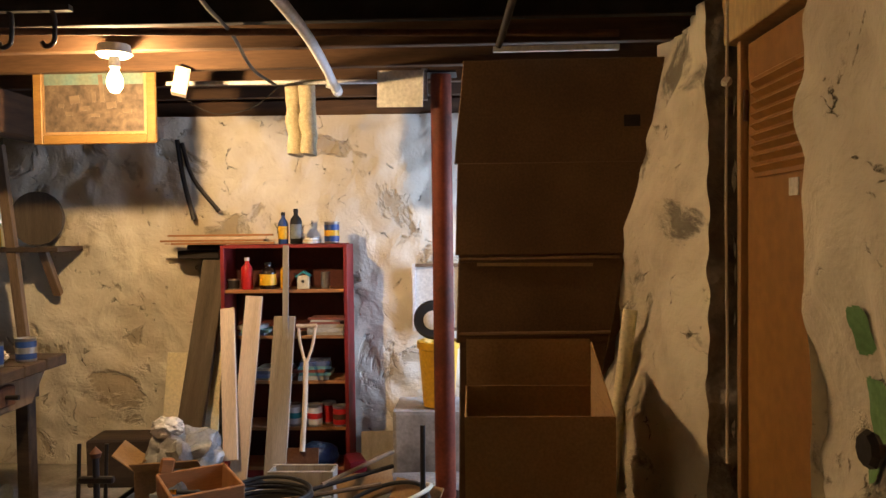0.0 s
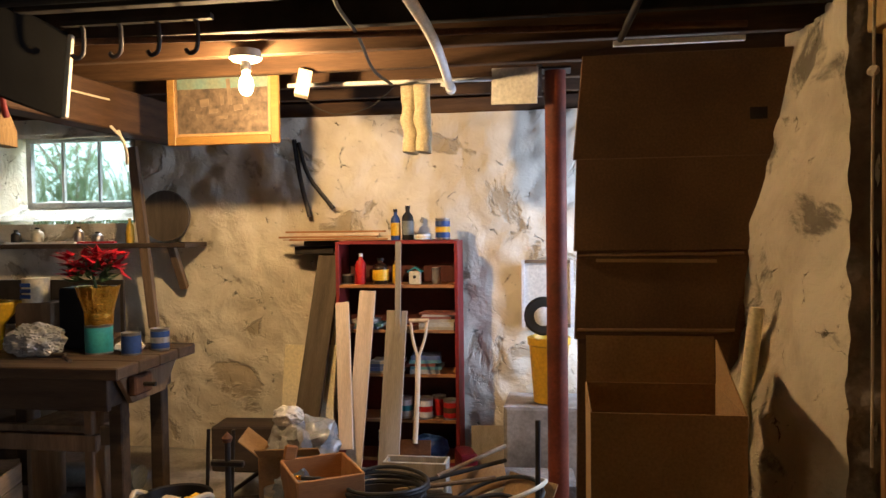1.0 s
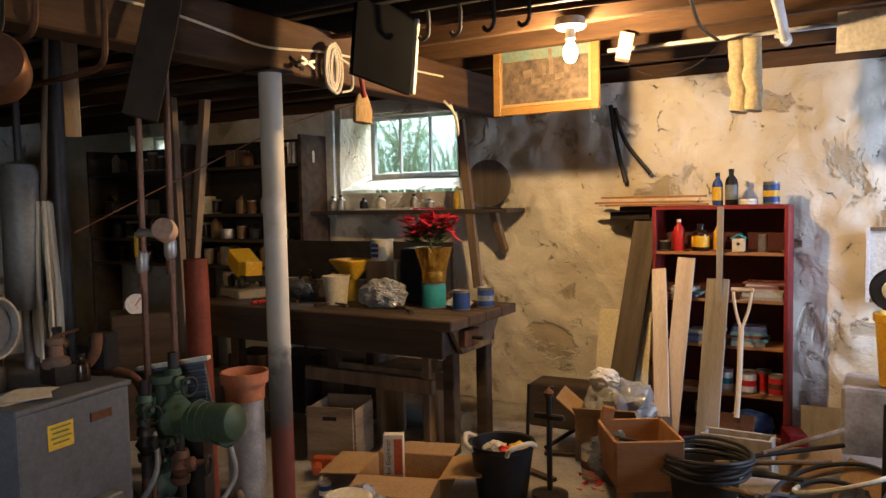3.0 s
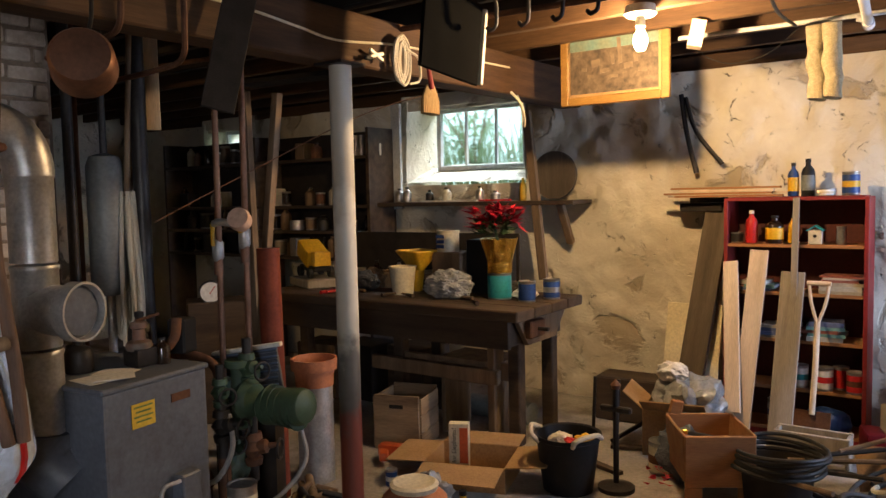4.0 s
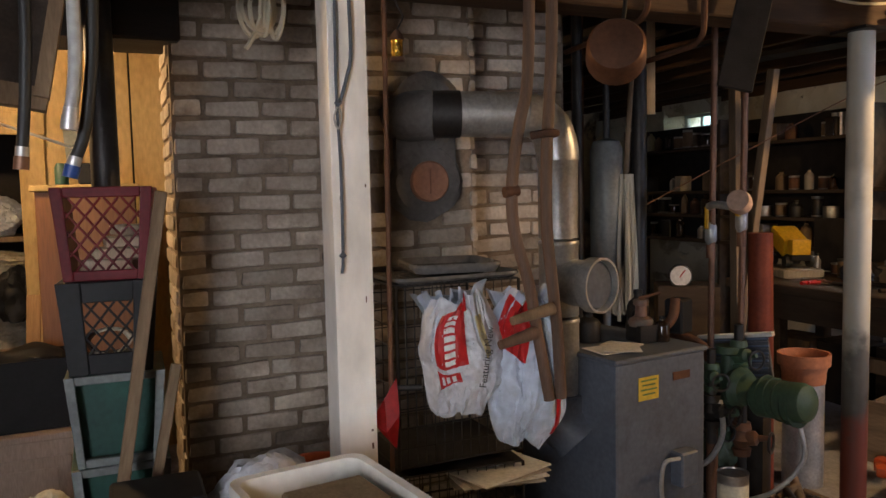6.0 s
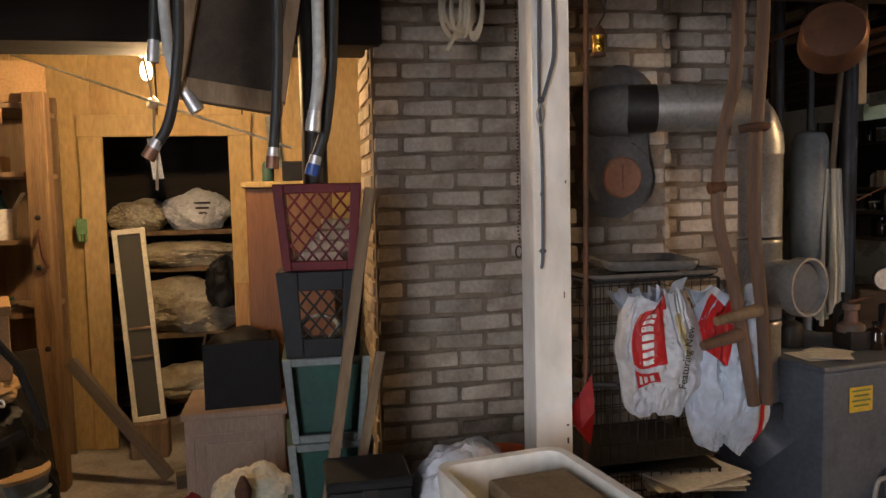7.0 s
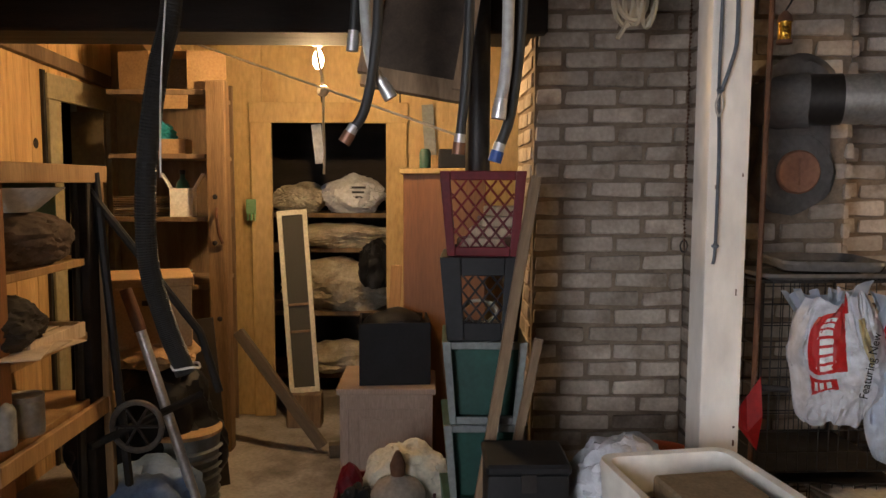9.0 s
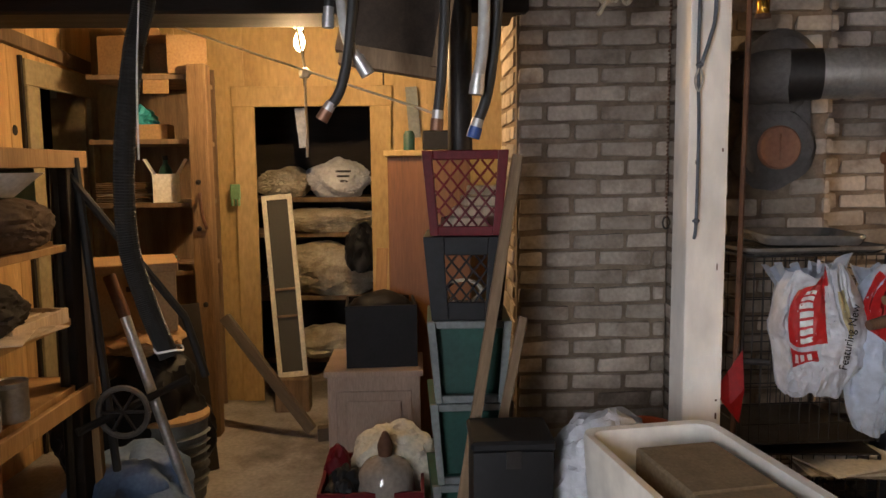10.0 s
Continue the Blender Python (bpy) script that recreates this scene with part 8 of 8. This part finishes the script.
part("knot", lump(B(), (0.04, 0.05, 0.05), 3, 0.5, sub=2), CREAM, string).matrix_basis = pose(0, 0.02, -0.165)

# ---- doorway and south-west corner ----
t = thing("screen_door", (-4.8, -1.36, 0.0), "narrow dark screen in a white frame leaning in the doorway", "screen")
m0 = pose(0, 0.03, 0.2, 4.5, -6, 0)
for q in (-1, 1):
    bm = box(B(), (0, q * 0.075, 0.54), (0.02, 0.026, 1.08), bevel=0.002)
    bm.transform(m0)
    part("stile", bm, CREAM, t)
for z in (0.015, 0.36, 0.52, 1.065):
    bm = box(B(), (0.004, 0, z), (0.018, 0.124, 0.03 if z in (0.015, 1.065) else 0.014), bevel=0.002)
    bm.transform(m0)
    part("rail", bm, CREAM if z in (0.015, 1.065) else OLDWOOD, t)
bm = box(B(), (-0.006, 0, 0.54), (0.004, 0.124, 1.03))
bm.transform(m0)
part("mesh_panel", bm, mat("dark_screen", (0.07, 0.065, 0.05), None, 0.8, scale=60, bump=0.2), t)
part("foot_block", box(B(), (0.0, 0.03, 0.1), (0.12, 0.2, 0.2), bevel=0.006), OLDWOOD, t)
SACKT = mat("stained_sack", (0.5, 0.45, 0.35), (0.3, 0.25, 0.18), 0.85, scale=7, bump=0.4, stain=(0.14, 0.1, 0.06), stain_scale=5, stain_amount=0.7)
t = thing("feed_sack", (-5.6, -1.12, 1.232), "white printed sack on the pantry shelf", "sack")
bm = lump(B(), (0.32, 0.4, 0.25), 2.0, 0.22, 2.0, 5)
part("film", bm, SACKW, t, smooth=True)
for k in range(3):
    part("print_bar", box(B(), (0.148, 0.05, 0.17 - 0.032 * k), (0.02, 0.1 - 0.02 * k, 0.014)), DARKIRON, t)
solid("feed_sack", lump(B(), (0.34, 0.36, 0.2), 3.0, 0.22, 2.0, 5), SACKT, "stained tan sack on the pantry shelf", "sack", (-5.65, -1.48, 1.232), smooth=True)
solid("feed_sack", lump(B(), (0.4, 0.72, 0.16), 4.0, 0.22, 1.8, 5), SACKT, "stained tan sack on the pantry shelf", "sack", (-5.62, -1.2, 0.997), smooth=True)
solid("feed_sack", lump(B(), (0.44, 0.76, 0.34), 5.0, 0.22, 2.0, 5), SACKT, "stained tan sack on the pantry shelf", "sack", (-5.62, -1.2, 0.567), smooth=True)
solid("black_bag", lump(B(), (0.2, 0.2, 0.3), 6, 0.3), BLACKPL, "black bundle hanging in the doorway", "bundle", (-5.35, -0.95, 0.75), smooth=True)
solid("feed_sack", lump(B(), (0.4, 0.5, 0.2), 9, 0.25), SACKT, "stained tan sack near the pantry floor", "sack", (-5.62, -1.2, 0.137), smooth=True)
solid("shiny_strip", box(B(), (0, 0, 0.12), (0.004, 0.06, 0.24), rot=(6, 0, 0)), CLEARPL, "shiny strip hanging in the dark doorway", "strip", (-5.1, -1.28, 1.55))
plank("brace_timber", (-4.32, -1.16, 0.04), (-4.42, -1.62, 0.64), 0.055, 0.05, DUSKWOOD, "old timber leaning by the shelving post", "timber", face=(1, 0, 0))
plank("brace_timber", (-4.26, -1.12, 0.04), (-4.3, -0.86, 0.05), 0.07, 0.06, DUSKWOOD, "old timber lying by the doorway", "timber", face=(1, 0, 0))
t = thing("glove", (-4.96, -1.66, 1.24), "green rubber glove pinned to the door casing", "glove")
part("palm", box(B(), (0.02, 0, 0.05), (0.012, 0.06, 0.09), bevel=0.004), mat("green_glove", (0.16, 0.3, 0.15), None, 0.6), t)
for k in range(3):
    part("finger", box(B(), (0.02, -0.02 + 0.02 * k, -0.01), (0.012, 0.014, 0.05), bevel=0.004), bpy.data.materials["green_glove"], t)
# on the shelving
SY = -2.1
t = thing("carton", (-4.56, -1.95, 1.913), "brown carton lying open on the top shelf, flaps spread", "box")
for y in (-0.095, 0.095):
    part("side", box(B(), (0, y, 0.1), (0.28, 0.006, 0.2)), CARD, t)
for z in (0.003, 0.203):
    part("deck", box(B(), (0, 0, z), (0.28, 0.19, 0.006)), CARD, t)
part("back", box(B(), (-0.137, 0, 0.103), (0.006, 0.184, 0.194)), CARD, t)
part("side_flap", box(B(), (0.145, 0.195, 0.1), (0.006, 0.196, 0.196), rot=(0, 0, 8)), CARD, t)
part("side_flap", box(B(), (0.13, -0.185, 0.1), (0.006, 0.18, 0.196), rot=(0, 0, -14)), CARD, t)
part("lower_flap", box(B(), (0.149, 0.03, -0.048), (0.006, 0.13, 0.1), rot=(0, -6, 0)), CARD, t)
part("upper_flap", box(B(), (0.19, -0.02, 0.222), (0.1, 0.18, 0.006), rot=(0, -20, 0)), CARD, t)
open_box("small_carton", (-4.5, -1.92, 1.253), (0.13, 0.12, 0.15), "small white carton with brown flaps on the shelf", 10, 0.004, WHITEPL, (("n", 0.09, 30), ("s", 0.09, 30)))
bottle(-4.5, -1.92, 1.26, 0.035, 0.24, GREENPL, "green bottle in the small carton")
solid("teal_cloth", lump(B(), (0.14, 0.14, 0.1), 5, 0.4), TEAL, "teal cloth on the upper shelf", "cloth", (-4.55, -2.05, 1.66), smooth=True)
open_box("small_carton", (-4.55, -2.0, 1.583), (0.15, 0.2, 0.08), "low brown carton on the upper shelf", 4, 0.004, CARD)
for k in range(9):
    solid("magazine", box(B(), (0, 0, 0.004), (0.22, 0.28, 0.007)), rnd.choice([GREYWOOD, DARKWOOD, OLDWOOD]), "old magazine in a pile on the shelf", "magazine", (-4.58, -2.14, 1.253 + 0.012 * k), rnd.uniform(-12, 12), group="magazines")
for k, (m, a) in enumerate(((PAPER, 8), (BLUECAN, -5), (REDLAB, 14), (PAPER, -10), (TEAL, 4))):
    solid("magazine", box(B(), (0, 0, 0.004), (0.22, 0.34, 0.007)), m, "coloured magazine sliding off the pile", "magazine", (-4.5, -2.08, 0.894 + 0.012 * k), a, group="coloured magazines")
t = thing("big_carton", (-3.72, -1.84, 0.73), "large tan carton with a hand hole, on a stack of sacks", "box", turn=20)
part("body", box(B(), (0, 0, 0.14), (0.34, 0.36, 0.27), bevel=0.004), CARD, t)
part("lid", box(B(), (0, 0, 0.285), (0.36, 0.38, 0.04), bevel=0.004), CARD, t)
part("hand_hole", box(B(), (0.171, 0.02, 0.2), (0.004, 0.08, 0.022)), DARKIRON, t)
solid("dark_sack", lump(B(), (0.56, 0.66, 0.7), 15, 0.16, 1.8, 5), BLACKPL, "black plastic sack of rubbish", "sack", (-3.7, -1.86, 0.0), smooth=True)
solid("tan_sack", lump(B(), (0.34, 0.32, 0.12), 19, 0.25), CARD, "tan cloth roll under the carton", "roll", (-3.66, -1.78, 0.64), smooth=True)
t = thing("striped_pail", (-3.62, -1.66, 0.0), "grey ribbed pail with a tan lid", "pail")
part("shell", lathe(B(), [(0.13, 0), (0.15, 0.32), (0.155, 0.36), (0, 0.36)], 28), GREYPL, t, smooth=True)
for k in range(7):
    part("rib", lathe(B(), [(0.134 + 0.003 * k, 0.05 + 0.04 * k), (0.145 + 0.003 * k, 0.056 + 0.04 * k), (0.135 + 0.003 * k, 0.066 + 0.04 * k)], 28, close=True), GREYPL, t, smooth=True)
part("lid", lathe(B(), [(0.16, 0.36), (0.16, 0.375), (0.14, 0.38), (0, 0.378)], 28), CARD, t, smooth=True)
solid("blue_tarp", lump(B(), (0.5, 0.46, 0.34), 8, 0.25), mat("blue_tarp", (0.15, 0.23, 0.38), (0.11, 0.17, 0.29), 0.6, bump=0.3), "grey-blue tarpaulin heap on the floor", "tarpaulin", (-3.3, -1.72, 0.0), smooth=True)
solid("blue_bag", lump(B(), (0.5, 0.4, 0.32), 21, 0.35), mat("navy_bag", (0.012, 0.018, 0.05), None, 0.4, bump=0.3), "dark blue plastic bag on the floor", "bag", (-2.75, -1.7, 0.0), smooth=True)
plank("dark_sheet", (-3.85, -1.66, 0.0), (-3.98, -1.76, 0.78), 0.26, 0.008, DARKSHADE, "dark triangular sheet leaning on the post", "sheet", face=(1, 0.4, 0))
t = thing("hand_shovel", (-3.3, -1.47, 0.0), "grey metal tube with a wooden grip leaning on the sacks", "tool")
part("shaft", cyl(B(), (0.05, 0.03, 0.0), (-0.02, -0.25, 0.86), 0.02, seg=12), GALV, t, smooth=True)
part("grip", cyl(B(), (-0.02, -0.25, 0.86), (-0.035, -0.31, 1.02), 0.024, seg=12), RUST, t, smooth=True)
t = thing("folding_ladder", (-3.05, -1.8, 0.0), "dark folding frame standing by the shelves", "frame")
for p, q in (((0.0, -0.03, 1.47), (0.05, -0.02, 0.0)), ((0.0, -0.03, 1.47), (-0.3, 0.3, 0.85)), ((-0.05, 0.02, 1.47), (-0.12, 0.1, 0.0)), ((-0.3, 0.3, 0.85), (-0.34, 0.36, 0.6)), ((0.02, 0.0, 0.5), (-0.3, 0.3, 0.6))):
    part("strut", cyl(B(), p, q, 0.016, seg=8), RUBBER, t, smooth=True)
part("hinge_knob", lathe(B(), [(0, -0.03), (0.03, 0), (0, 0.03)], 12, pose(0, -0.03, 1.47)), RUBBER, t, smooth=True)
plank("pine_batten", (-3.12, -1.76, 0.0), (-3.14, -1.79, 1.45), 0.03, 0.03, PINE, "bare pine batten standing by the frame", "batten", face=(1, 0, 0))
t = thing("valve_wheel", (-3.1, -1.66, 0.55), "small dark spoked wheel", "wheel")
part("rim", tube(B(), [(0, 0.09 * math.cos(a), 0.09 * math.sin(a)) for a in (2 * math.pi * k / 12 for k in range(13))], 0.011, 8, 3), IRONDIRTY, t, smooth=True)
for k in range(3):
    a = k * 1.05
    part("spoke", cyl(B(), (0, 0.09 * math.cos(a), 0.09 * math.sin(a)), (0, -0.09 * math.cos(a), -0.09 * math.sin(a)), 0.006, seg=6), DARKIRON, t)
# near shelving
t = thing("store_shelving", (-2.8, -2.02, 0), "rough pine store shelving half full of household things", "shelving")
for z in (0.66, 0.9, 1.16, 1.46):
    part("shelf", box(B(), (0, 0, z), (0.7, 0.44, 0.025), bevel=0.002), PINE, t)
for z in (0.63, 1.465):
    part("edge_rail", box(B(), (-0.0, 0.245 if z < 1 else 0.235, z), (0.78, 0.022, 0.06), bevel=0.003), PINE, t)
part("near_post", box(B(), (0.3, 0.2, 0.72), (0.09, 0.045, 1.44), bevel=0.005), REDPINE, t, "thick reddish pine post")
part("far_post", box(B(), (-0.29, 0.215, 0.72), (0.1, 0.04, 1.44), bevel=0.004), DARKSHADE, t, "dark upright post")
for x in (-0.33, 0.33):
    part("back_post", box(B(), (x, -0.2, 0.76), (0.05, 0.04, 1.52), bevel=0.004), PINE, t)
# near-black back, with the shade between the shelves as its colour
part("back_panel", box(B(), (0, -0.23, 0.8), (0.68, 0.015, 1.6)), DARKSHADE, t)
t = thing("slatted_tray", (-2.78, -1.92, 0.914), "shallow pale pine slatted tray tilted on the shelf", "tray")
for y in (-0.1, -0.03, 0.04, 0.11):
    part("slat", box(B(), (0, y, 0.012 + 0.02), (0.34, 0.055, 0.012), bevel=0.002), PALEWOOD2, t)
for s in (-1, 1):
    part("side", box(B(), (0, s * 0.145, 0.025), (0.36, 0.012, 0.05), bevel=0.002), PALEWOOD2, t)
    part("end", box(B(), (s * 0.174, 0, 0.025), (0.012, 0.27, 0.05), bevel=0.002), PALEWOOD2, t)
solid("brown_blanket", lump(B(), (0.48, 0.32, 0.18), 44, 0.2, 1.6, 5), BROWNCLOTH, "brown folded blanket bulging off the shelf", "blanket", (-2.78, -1.92, 1.173), smooth=True)
solid("green_box", box(B(), (0, 0, 0.07), (0.36, 0.2, 0.13), bevel=0.004), GREENIRON, "dark green printed box on the shelf", "box", (-2.86, -1.99, 1.3))
t = thing("white_bowl", (-2.74, -1.9, 1.345), "white shallow bowl on the shelf", "bowl")
part("shell", lathe(B(), [(0.08, 0.0), (0.16, 0.07), (0.17, 0.075), (0.155, 0.065), (0.07, 0.01), (0, 0.01)], 26), WHITEPL, t, smooth=True)
solid("dark_cloth", lump(B(), (0.36, 0.26, 0.16), 6, 0.22, 1.8, 5), DARKSHADE, "dark cloth bundle on the shelf", "cloth", (-2.62, -1.9, 0.93), smooth=True)
bottle(-2.5, -1.82, 0.686, 0.05, 0.16, CLEARPL, "clear glass decanter on the low shelf", GALV)
tin(-2.62, -1.8, 0.686, 0.05, 0.12, TIN, "bare tin on the low shelf")
for k in range(3):
    solid("shelf_paper", box(B(), (0, 0, 0.003), (0.26, 0.2, 0.004)), PALEWOOD2, "brown paper lying on the shelf", "paper", (-2.7 + 0.06 * k, -1.82, 0.927 + 0.006 * k), 14 * k - 10)
solid("black_cloth", lump(B(), (0.27, 0.3, 0.16), 27, 0.14, 1.6, 4), BLACKPL, "black cloth bulging out of the bin", "cloth", (-4.1, -0.77, 0.66), smooth=True)
# red bin with a jug
open_box("red_bin", (-3.16, -0.76, 0.0), (0.4, 0.38, 0.28), "red plastic bin with a flask and bundles in it", 0, 0.012, REDPL)
DEMIJOHN = mat("dusty_bottle_glass", (0.3, 0.26, 0.22), (0.22, 0.19, 0.16), 0.15, scale=5, bump=0.03, spec=0.7)
t = thing("glass_flask", (-3.06, -0.71, 0.16), "round clear glass flask with a foil-wrapped neck", "flask")
part("body", lathe(B(), [(0.0, 0.0), (0.09, 0.0), (0.104, 0.03), (0.106, 0.12), (0.098, 0.165), (0.074, 0.198), (0.034, 0.214), (0.023, 0.225), (0.022, 0.26), (0, 0.26)], 30), DEMIJOHN, t, smooth=True)
part("foil_neck", lathe(B(), [(0.024, 0.2), (0.03, 0.26), (0.018, 0.29), (0.008, 0.31), (0, 0.31)], 14), RUST, t, smooth=True)
solid("white_sack", lump(B(), (0.26, 0.32, 0.33), 7, 0.18, 2.0, 5), mat("cream_cloth", (0.66, 0.6, 0.47), (0.52, 0.46, 0.34), 0.9, bump=0.3), "cream cloth bundle in the red bin", "bundle", (-3.22, -0.68, 0.12), smooth=True)
solid("black_rag", lump(B(), (0.16, 0.12, 0.16), 31, 0.4), BLACKPL, "crumpled black bag in the red bin", "bag", (-3.05, -0.86, 0.18), smooth=True)
solid("red_case", lump(B(), (0.1, 0.1, 0.22), 33, 0.2), REDPL, "red plastic piece in the bin", "item", (-3.2, -0.9, 0.15), smooth=True)

# ---- jumble of valves and fittings between boiler and pump ----


def gate_valve(x, y, z, s, body, label, turn=0.0):
    t = thing("gate_valve", (x, y, z), label, "valve", "valves by the boiler", turn=turn)
    part("body", lathe(B(), [(0, -0.06 * s), (0.03 * s, -0.06 * s), (0.034 * s, -0.035 * s), (0.022 * s, -0.03 * s), (0.04 * s, 0.0), (0.022 * s, 0.03 * s), (0.034 * s, 0.035 * s), (0.03 * s, 0.06 * s), (0, 0.06 * s)], 16), body, t, smooth=True)
    bonnet = part("bonnet", lathe(B(), [(0.028 * s, 0.0), (0.026 * s, 0.05 * s), (0.012 * s, 0.06 * s), (0.008 * s, 0.1 * s), (0, 0.1 * s)], 14, pose(0, 0, 0, 0, 80, 0)), body, t, smooth=True)
    part("handwheel", tube(B(), [(0.1 * s, 0.035 * s * math.cos(a), 0.035 * s * math.sin(a)) for a in (2 * math.pi * k / 8 for k in range(9))], 0.005 * s, 6, 3), DARKIRON, bonnet, smooth=True)
    part("nipple", cyl(B(), (0, 0, -0.12 * s), (0, 0, 0.12 * s), 0.018 * s, seg=10), DARKIRON, t, smooth=True)


for x, y, z, s, m, a in ((-2.84, 1.87, 0.64, 1.0, GREENIRON, -20), (-2.83, 1.865, 0.5, 1.15, DARKIRON, 10), (-2.83, 2.01, 0.72, 1.1, GREENIRON, -5),
                         (-2.82, 2.02, 0.36, 1.2, RUST, 30), (-2.9, 1.93, 0.4, 1.0, GREENIRON, 0)):
    gate_valve(x, y, z, s, m, "grimy green and rusty gate valve on the boiler pipework", a)
for k, (x, y, z) in enumerate(((-2.84, 1.87, 0.6), (-2.83, 2.015, 0.68), (-2.9, 1.93, 0.36))):
    solid("standpipe", cyl(B(), (0, 0, 0), (0, 0, z), 0.019, seg=10), RUST, "rusty pipe standing on the floor under a valve", "pipe", (x, y, 0), smooth=True)
solid("flexible_conduit", tube(B(), [(-2.8, 1.88, 0.55), (-2.76, 1.86, 0.42), (-2.8, 1.82, 0.3), (-2.9, 1.8, 0.24)], 0.011, 8, 6, ribs=0.1), GALV, "looped grey flexible conduit by the boiler", "conduit", smooth=True)
for k in range(16):
    r = random.Random(70 + k)
    x, y = r.uniform(-2.95, -2.45), r.uniform(2.1, 2.5)
    solid("pipe_offcut", cyl(B(), (0, 0, 0.02), (r.uniform(-0.16, 0.16), r.uniform(-0.12, 0.12), 0.02 + r.uniform(0, 0.05)), r.uniform(0.012, 0.022), seg=10), r.choice([RUST, DARKIRON, OLDWOOD, DARKIRON]), "short dark pipe offcut on the floor by the pump", "offcut", (x, y, 0), smooth=True, group="pipe offcuts")
# cord beside the ochre door
t = thing("door_string", (0.795, 2.39, 0.75), "thin grey cord hanging beside the ochre door", "cord")
part("string", tube(B(), [(0.0, 0.0, 1.78), (0.003, 0.004, 1.3), (-0.003, -0.003, 0.8), (0.002, 0.003, 0.4), (0, 0, 0)], 0.0045, 6, 5), ROPE, t, smooth=True)
part("knot", lump(B(), (0.03, 0.035, 0.03), 4, 0.4, sub=2), ROPE, t).matrix_basis = pose(0, 0, 1.17)

# ---- clutter at the back of the workbench ----
rnd = random.Random(57)
BZ = 0.832
for k in range(34):
    x, y = rnd.uniform(-4.2, -2.5), rnd.uniform(3.86, 4.04)
    if abs(x + 3.0) < 0.16 or abs(x + 2.78) < 0.16 or (abs(x + 4.12) < 0.24 and y < 3.9):
        continue
    kind = rnd.randrange(4)
    if kind == 0:
        bottle(x, y, BZ, rnd.uniform(0.02, 0.035), rnd.uniform(0.1, 0.2), rnd.choice([BROWNGL, DARKIRON, BROWNGL, TIN]), "grimy old bottle at the back of the bench")
    elif kind == 1:
        tin(x, y, BZ, rnd.uniform(0.03, 0.05), rnd.uniform(0.07, 0.13), rnd.choice([RUST, TIN, OLDWOOD]), "rusty tin at the back of the bench")
    elif kind == 2:
        solid("rag", lump(B(), (rnd.uniform(0.12, 0.22), 0.12, rnd.uniform(0.05, 0.1)), k, 0.4), rnd.choice([GREYWOOL, OLDWOOD, DARKWOOD]), "dirty rag on the bench", "rag", (x, y, BZ), rnd.uniform(0, 180), smooth=True)
    else:
        solid("small_box", box(B(), (0, 0, 0.05), (rnd.uniform(0.08, 0.16), 0.1, 0.1), bevel=0.004), rnd.choice([OLDWOOD, DARKWOOD, CARD]), "small worn box at the back of the bench", "box", (x, y, BZ), rnd.uniform(-30, 30))
for k in range(10):
    x, y = rnd.uniform(-4.1, -2.55), rnd.uniform(3.45, 3.6)
    t = thing("hand_tool", (x, y, BZ + 0.012), "dark rusty hand tool lying on the bench", "tool", "tools on the bench", turn=rnd.uniform(0, 180))
    part("shank", cyl(B(), (0, 0, 0), (rnd.uniform(0.08, 0.16), 0, 0), 0.006, seg=8), RUST, t, smooth=True)
    part("handle", cyl(B(), (-0.09, 0, 0), (0, 0, 0), 0.012, 0.01, seg=10), rnd.choice([OLDWOOD, DARKWOOD, REDLAB]), t, smooth=True)

# jars and sacks on the plank shelf below the window
for k in range(11):
    x = -4.12 + 0.12 * k + rnd.uniform(-0.04, 0.04)
    if k in (2, 5, 6, 9):
        continue
    bottle(x, 4.66 - 0.03 * (k % 3), 1.406, rnd.uniform(0.022, 0.038), rnd.uniform(0.07, 0.13), rnd.choice([BROWNGL, TIN, DARKIRON, CREAM]), "small dusty jar on the shelf under the window")

# ---- shrub outside the window ----
SHRUB = leaf_mat("shrub_leaf", (0.17, 0.26, 0.13))
for x, y in ((-4.3, 6.1), (-3.5, 6.4), (-2.9, 6.0), (-3.8, 7.0), (-6.4, 6.3)):
    t = thing("shrub", (x, y, 1.46), "leafy green shrub outside the cellar window", "shrub", "shrubs outside")
    stems, bm = B(), B()
    for j in range(6):
        a = rnd.uniform(0, 6.28)
        tip = (0.35 * math.cos(a), 0.35 * math.sin(a), rnd.uniform(0.6, 1.3))
        tube(stems, [(0, 0, 0), (tip[0] * 0.4, tip[1] * 0.4, tip[2] * 0.6), tip], 0.012, 6, 4)
        for f in (0.35, 0.5, 0.65, 0.8, 0.92, 1.0):
            leaves(bm, 16, (tip[0] * f, tip[1] * f, tip[2] * f), 0.16, 0.085, rnd, 0.8)
    part("stem_cluster", stems, OLDWOOD, t, smooth=True)
    part("crown", bm, SHRUB, t)

brickwork()
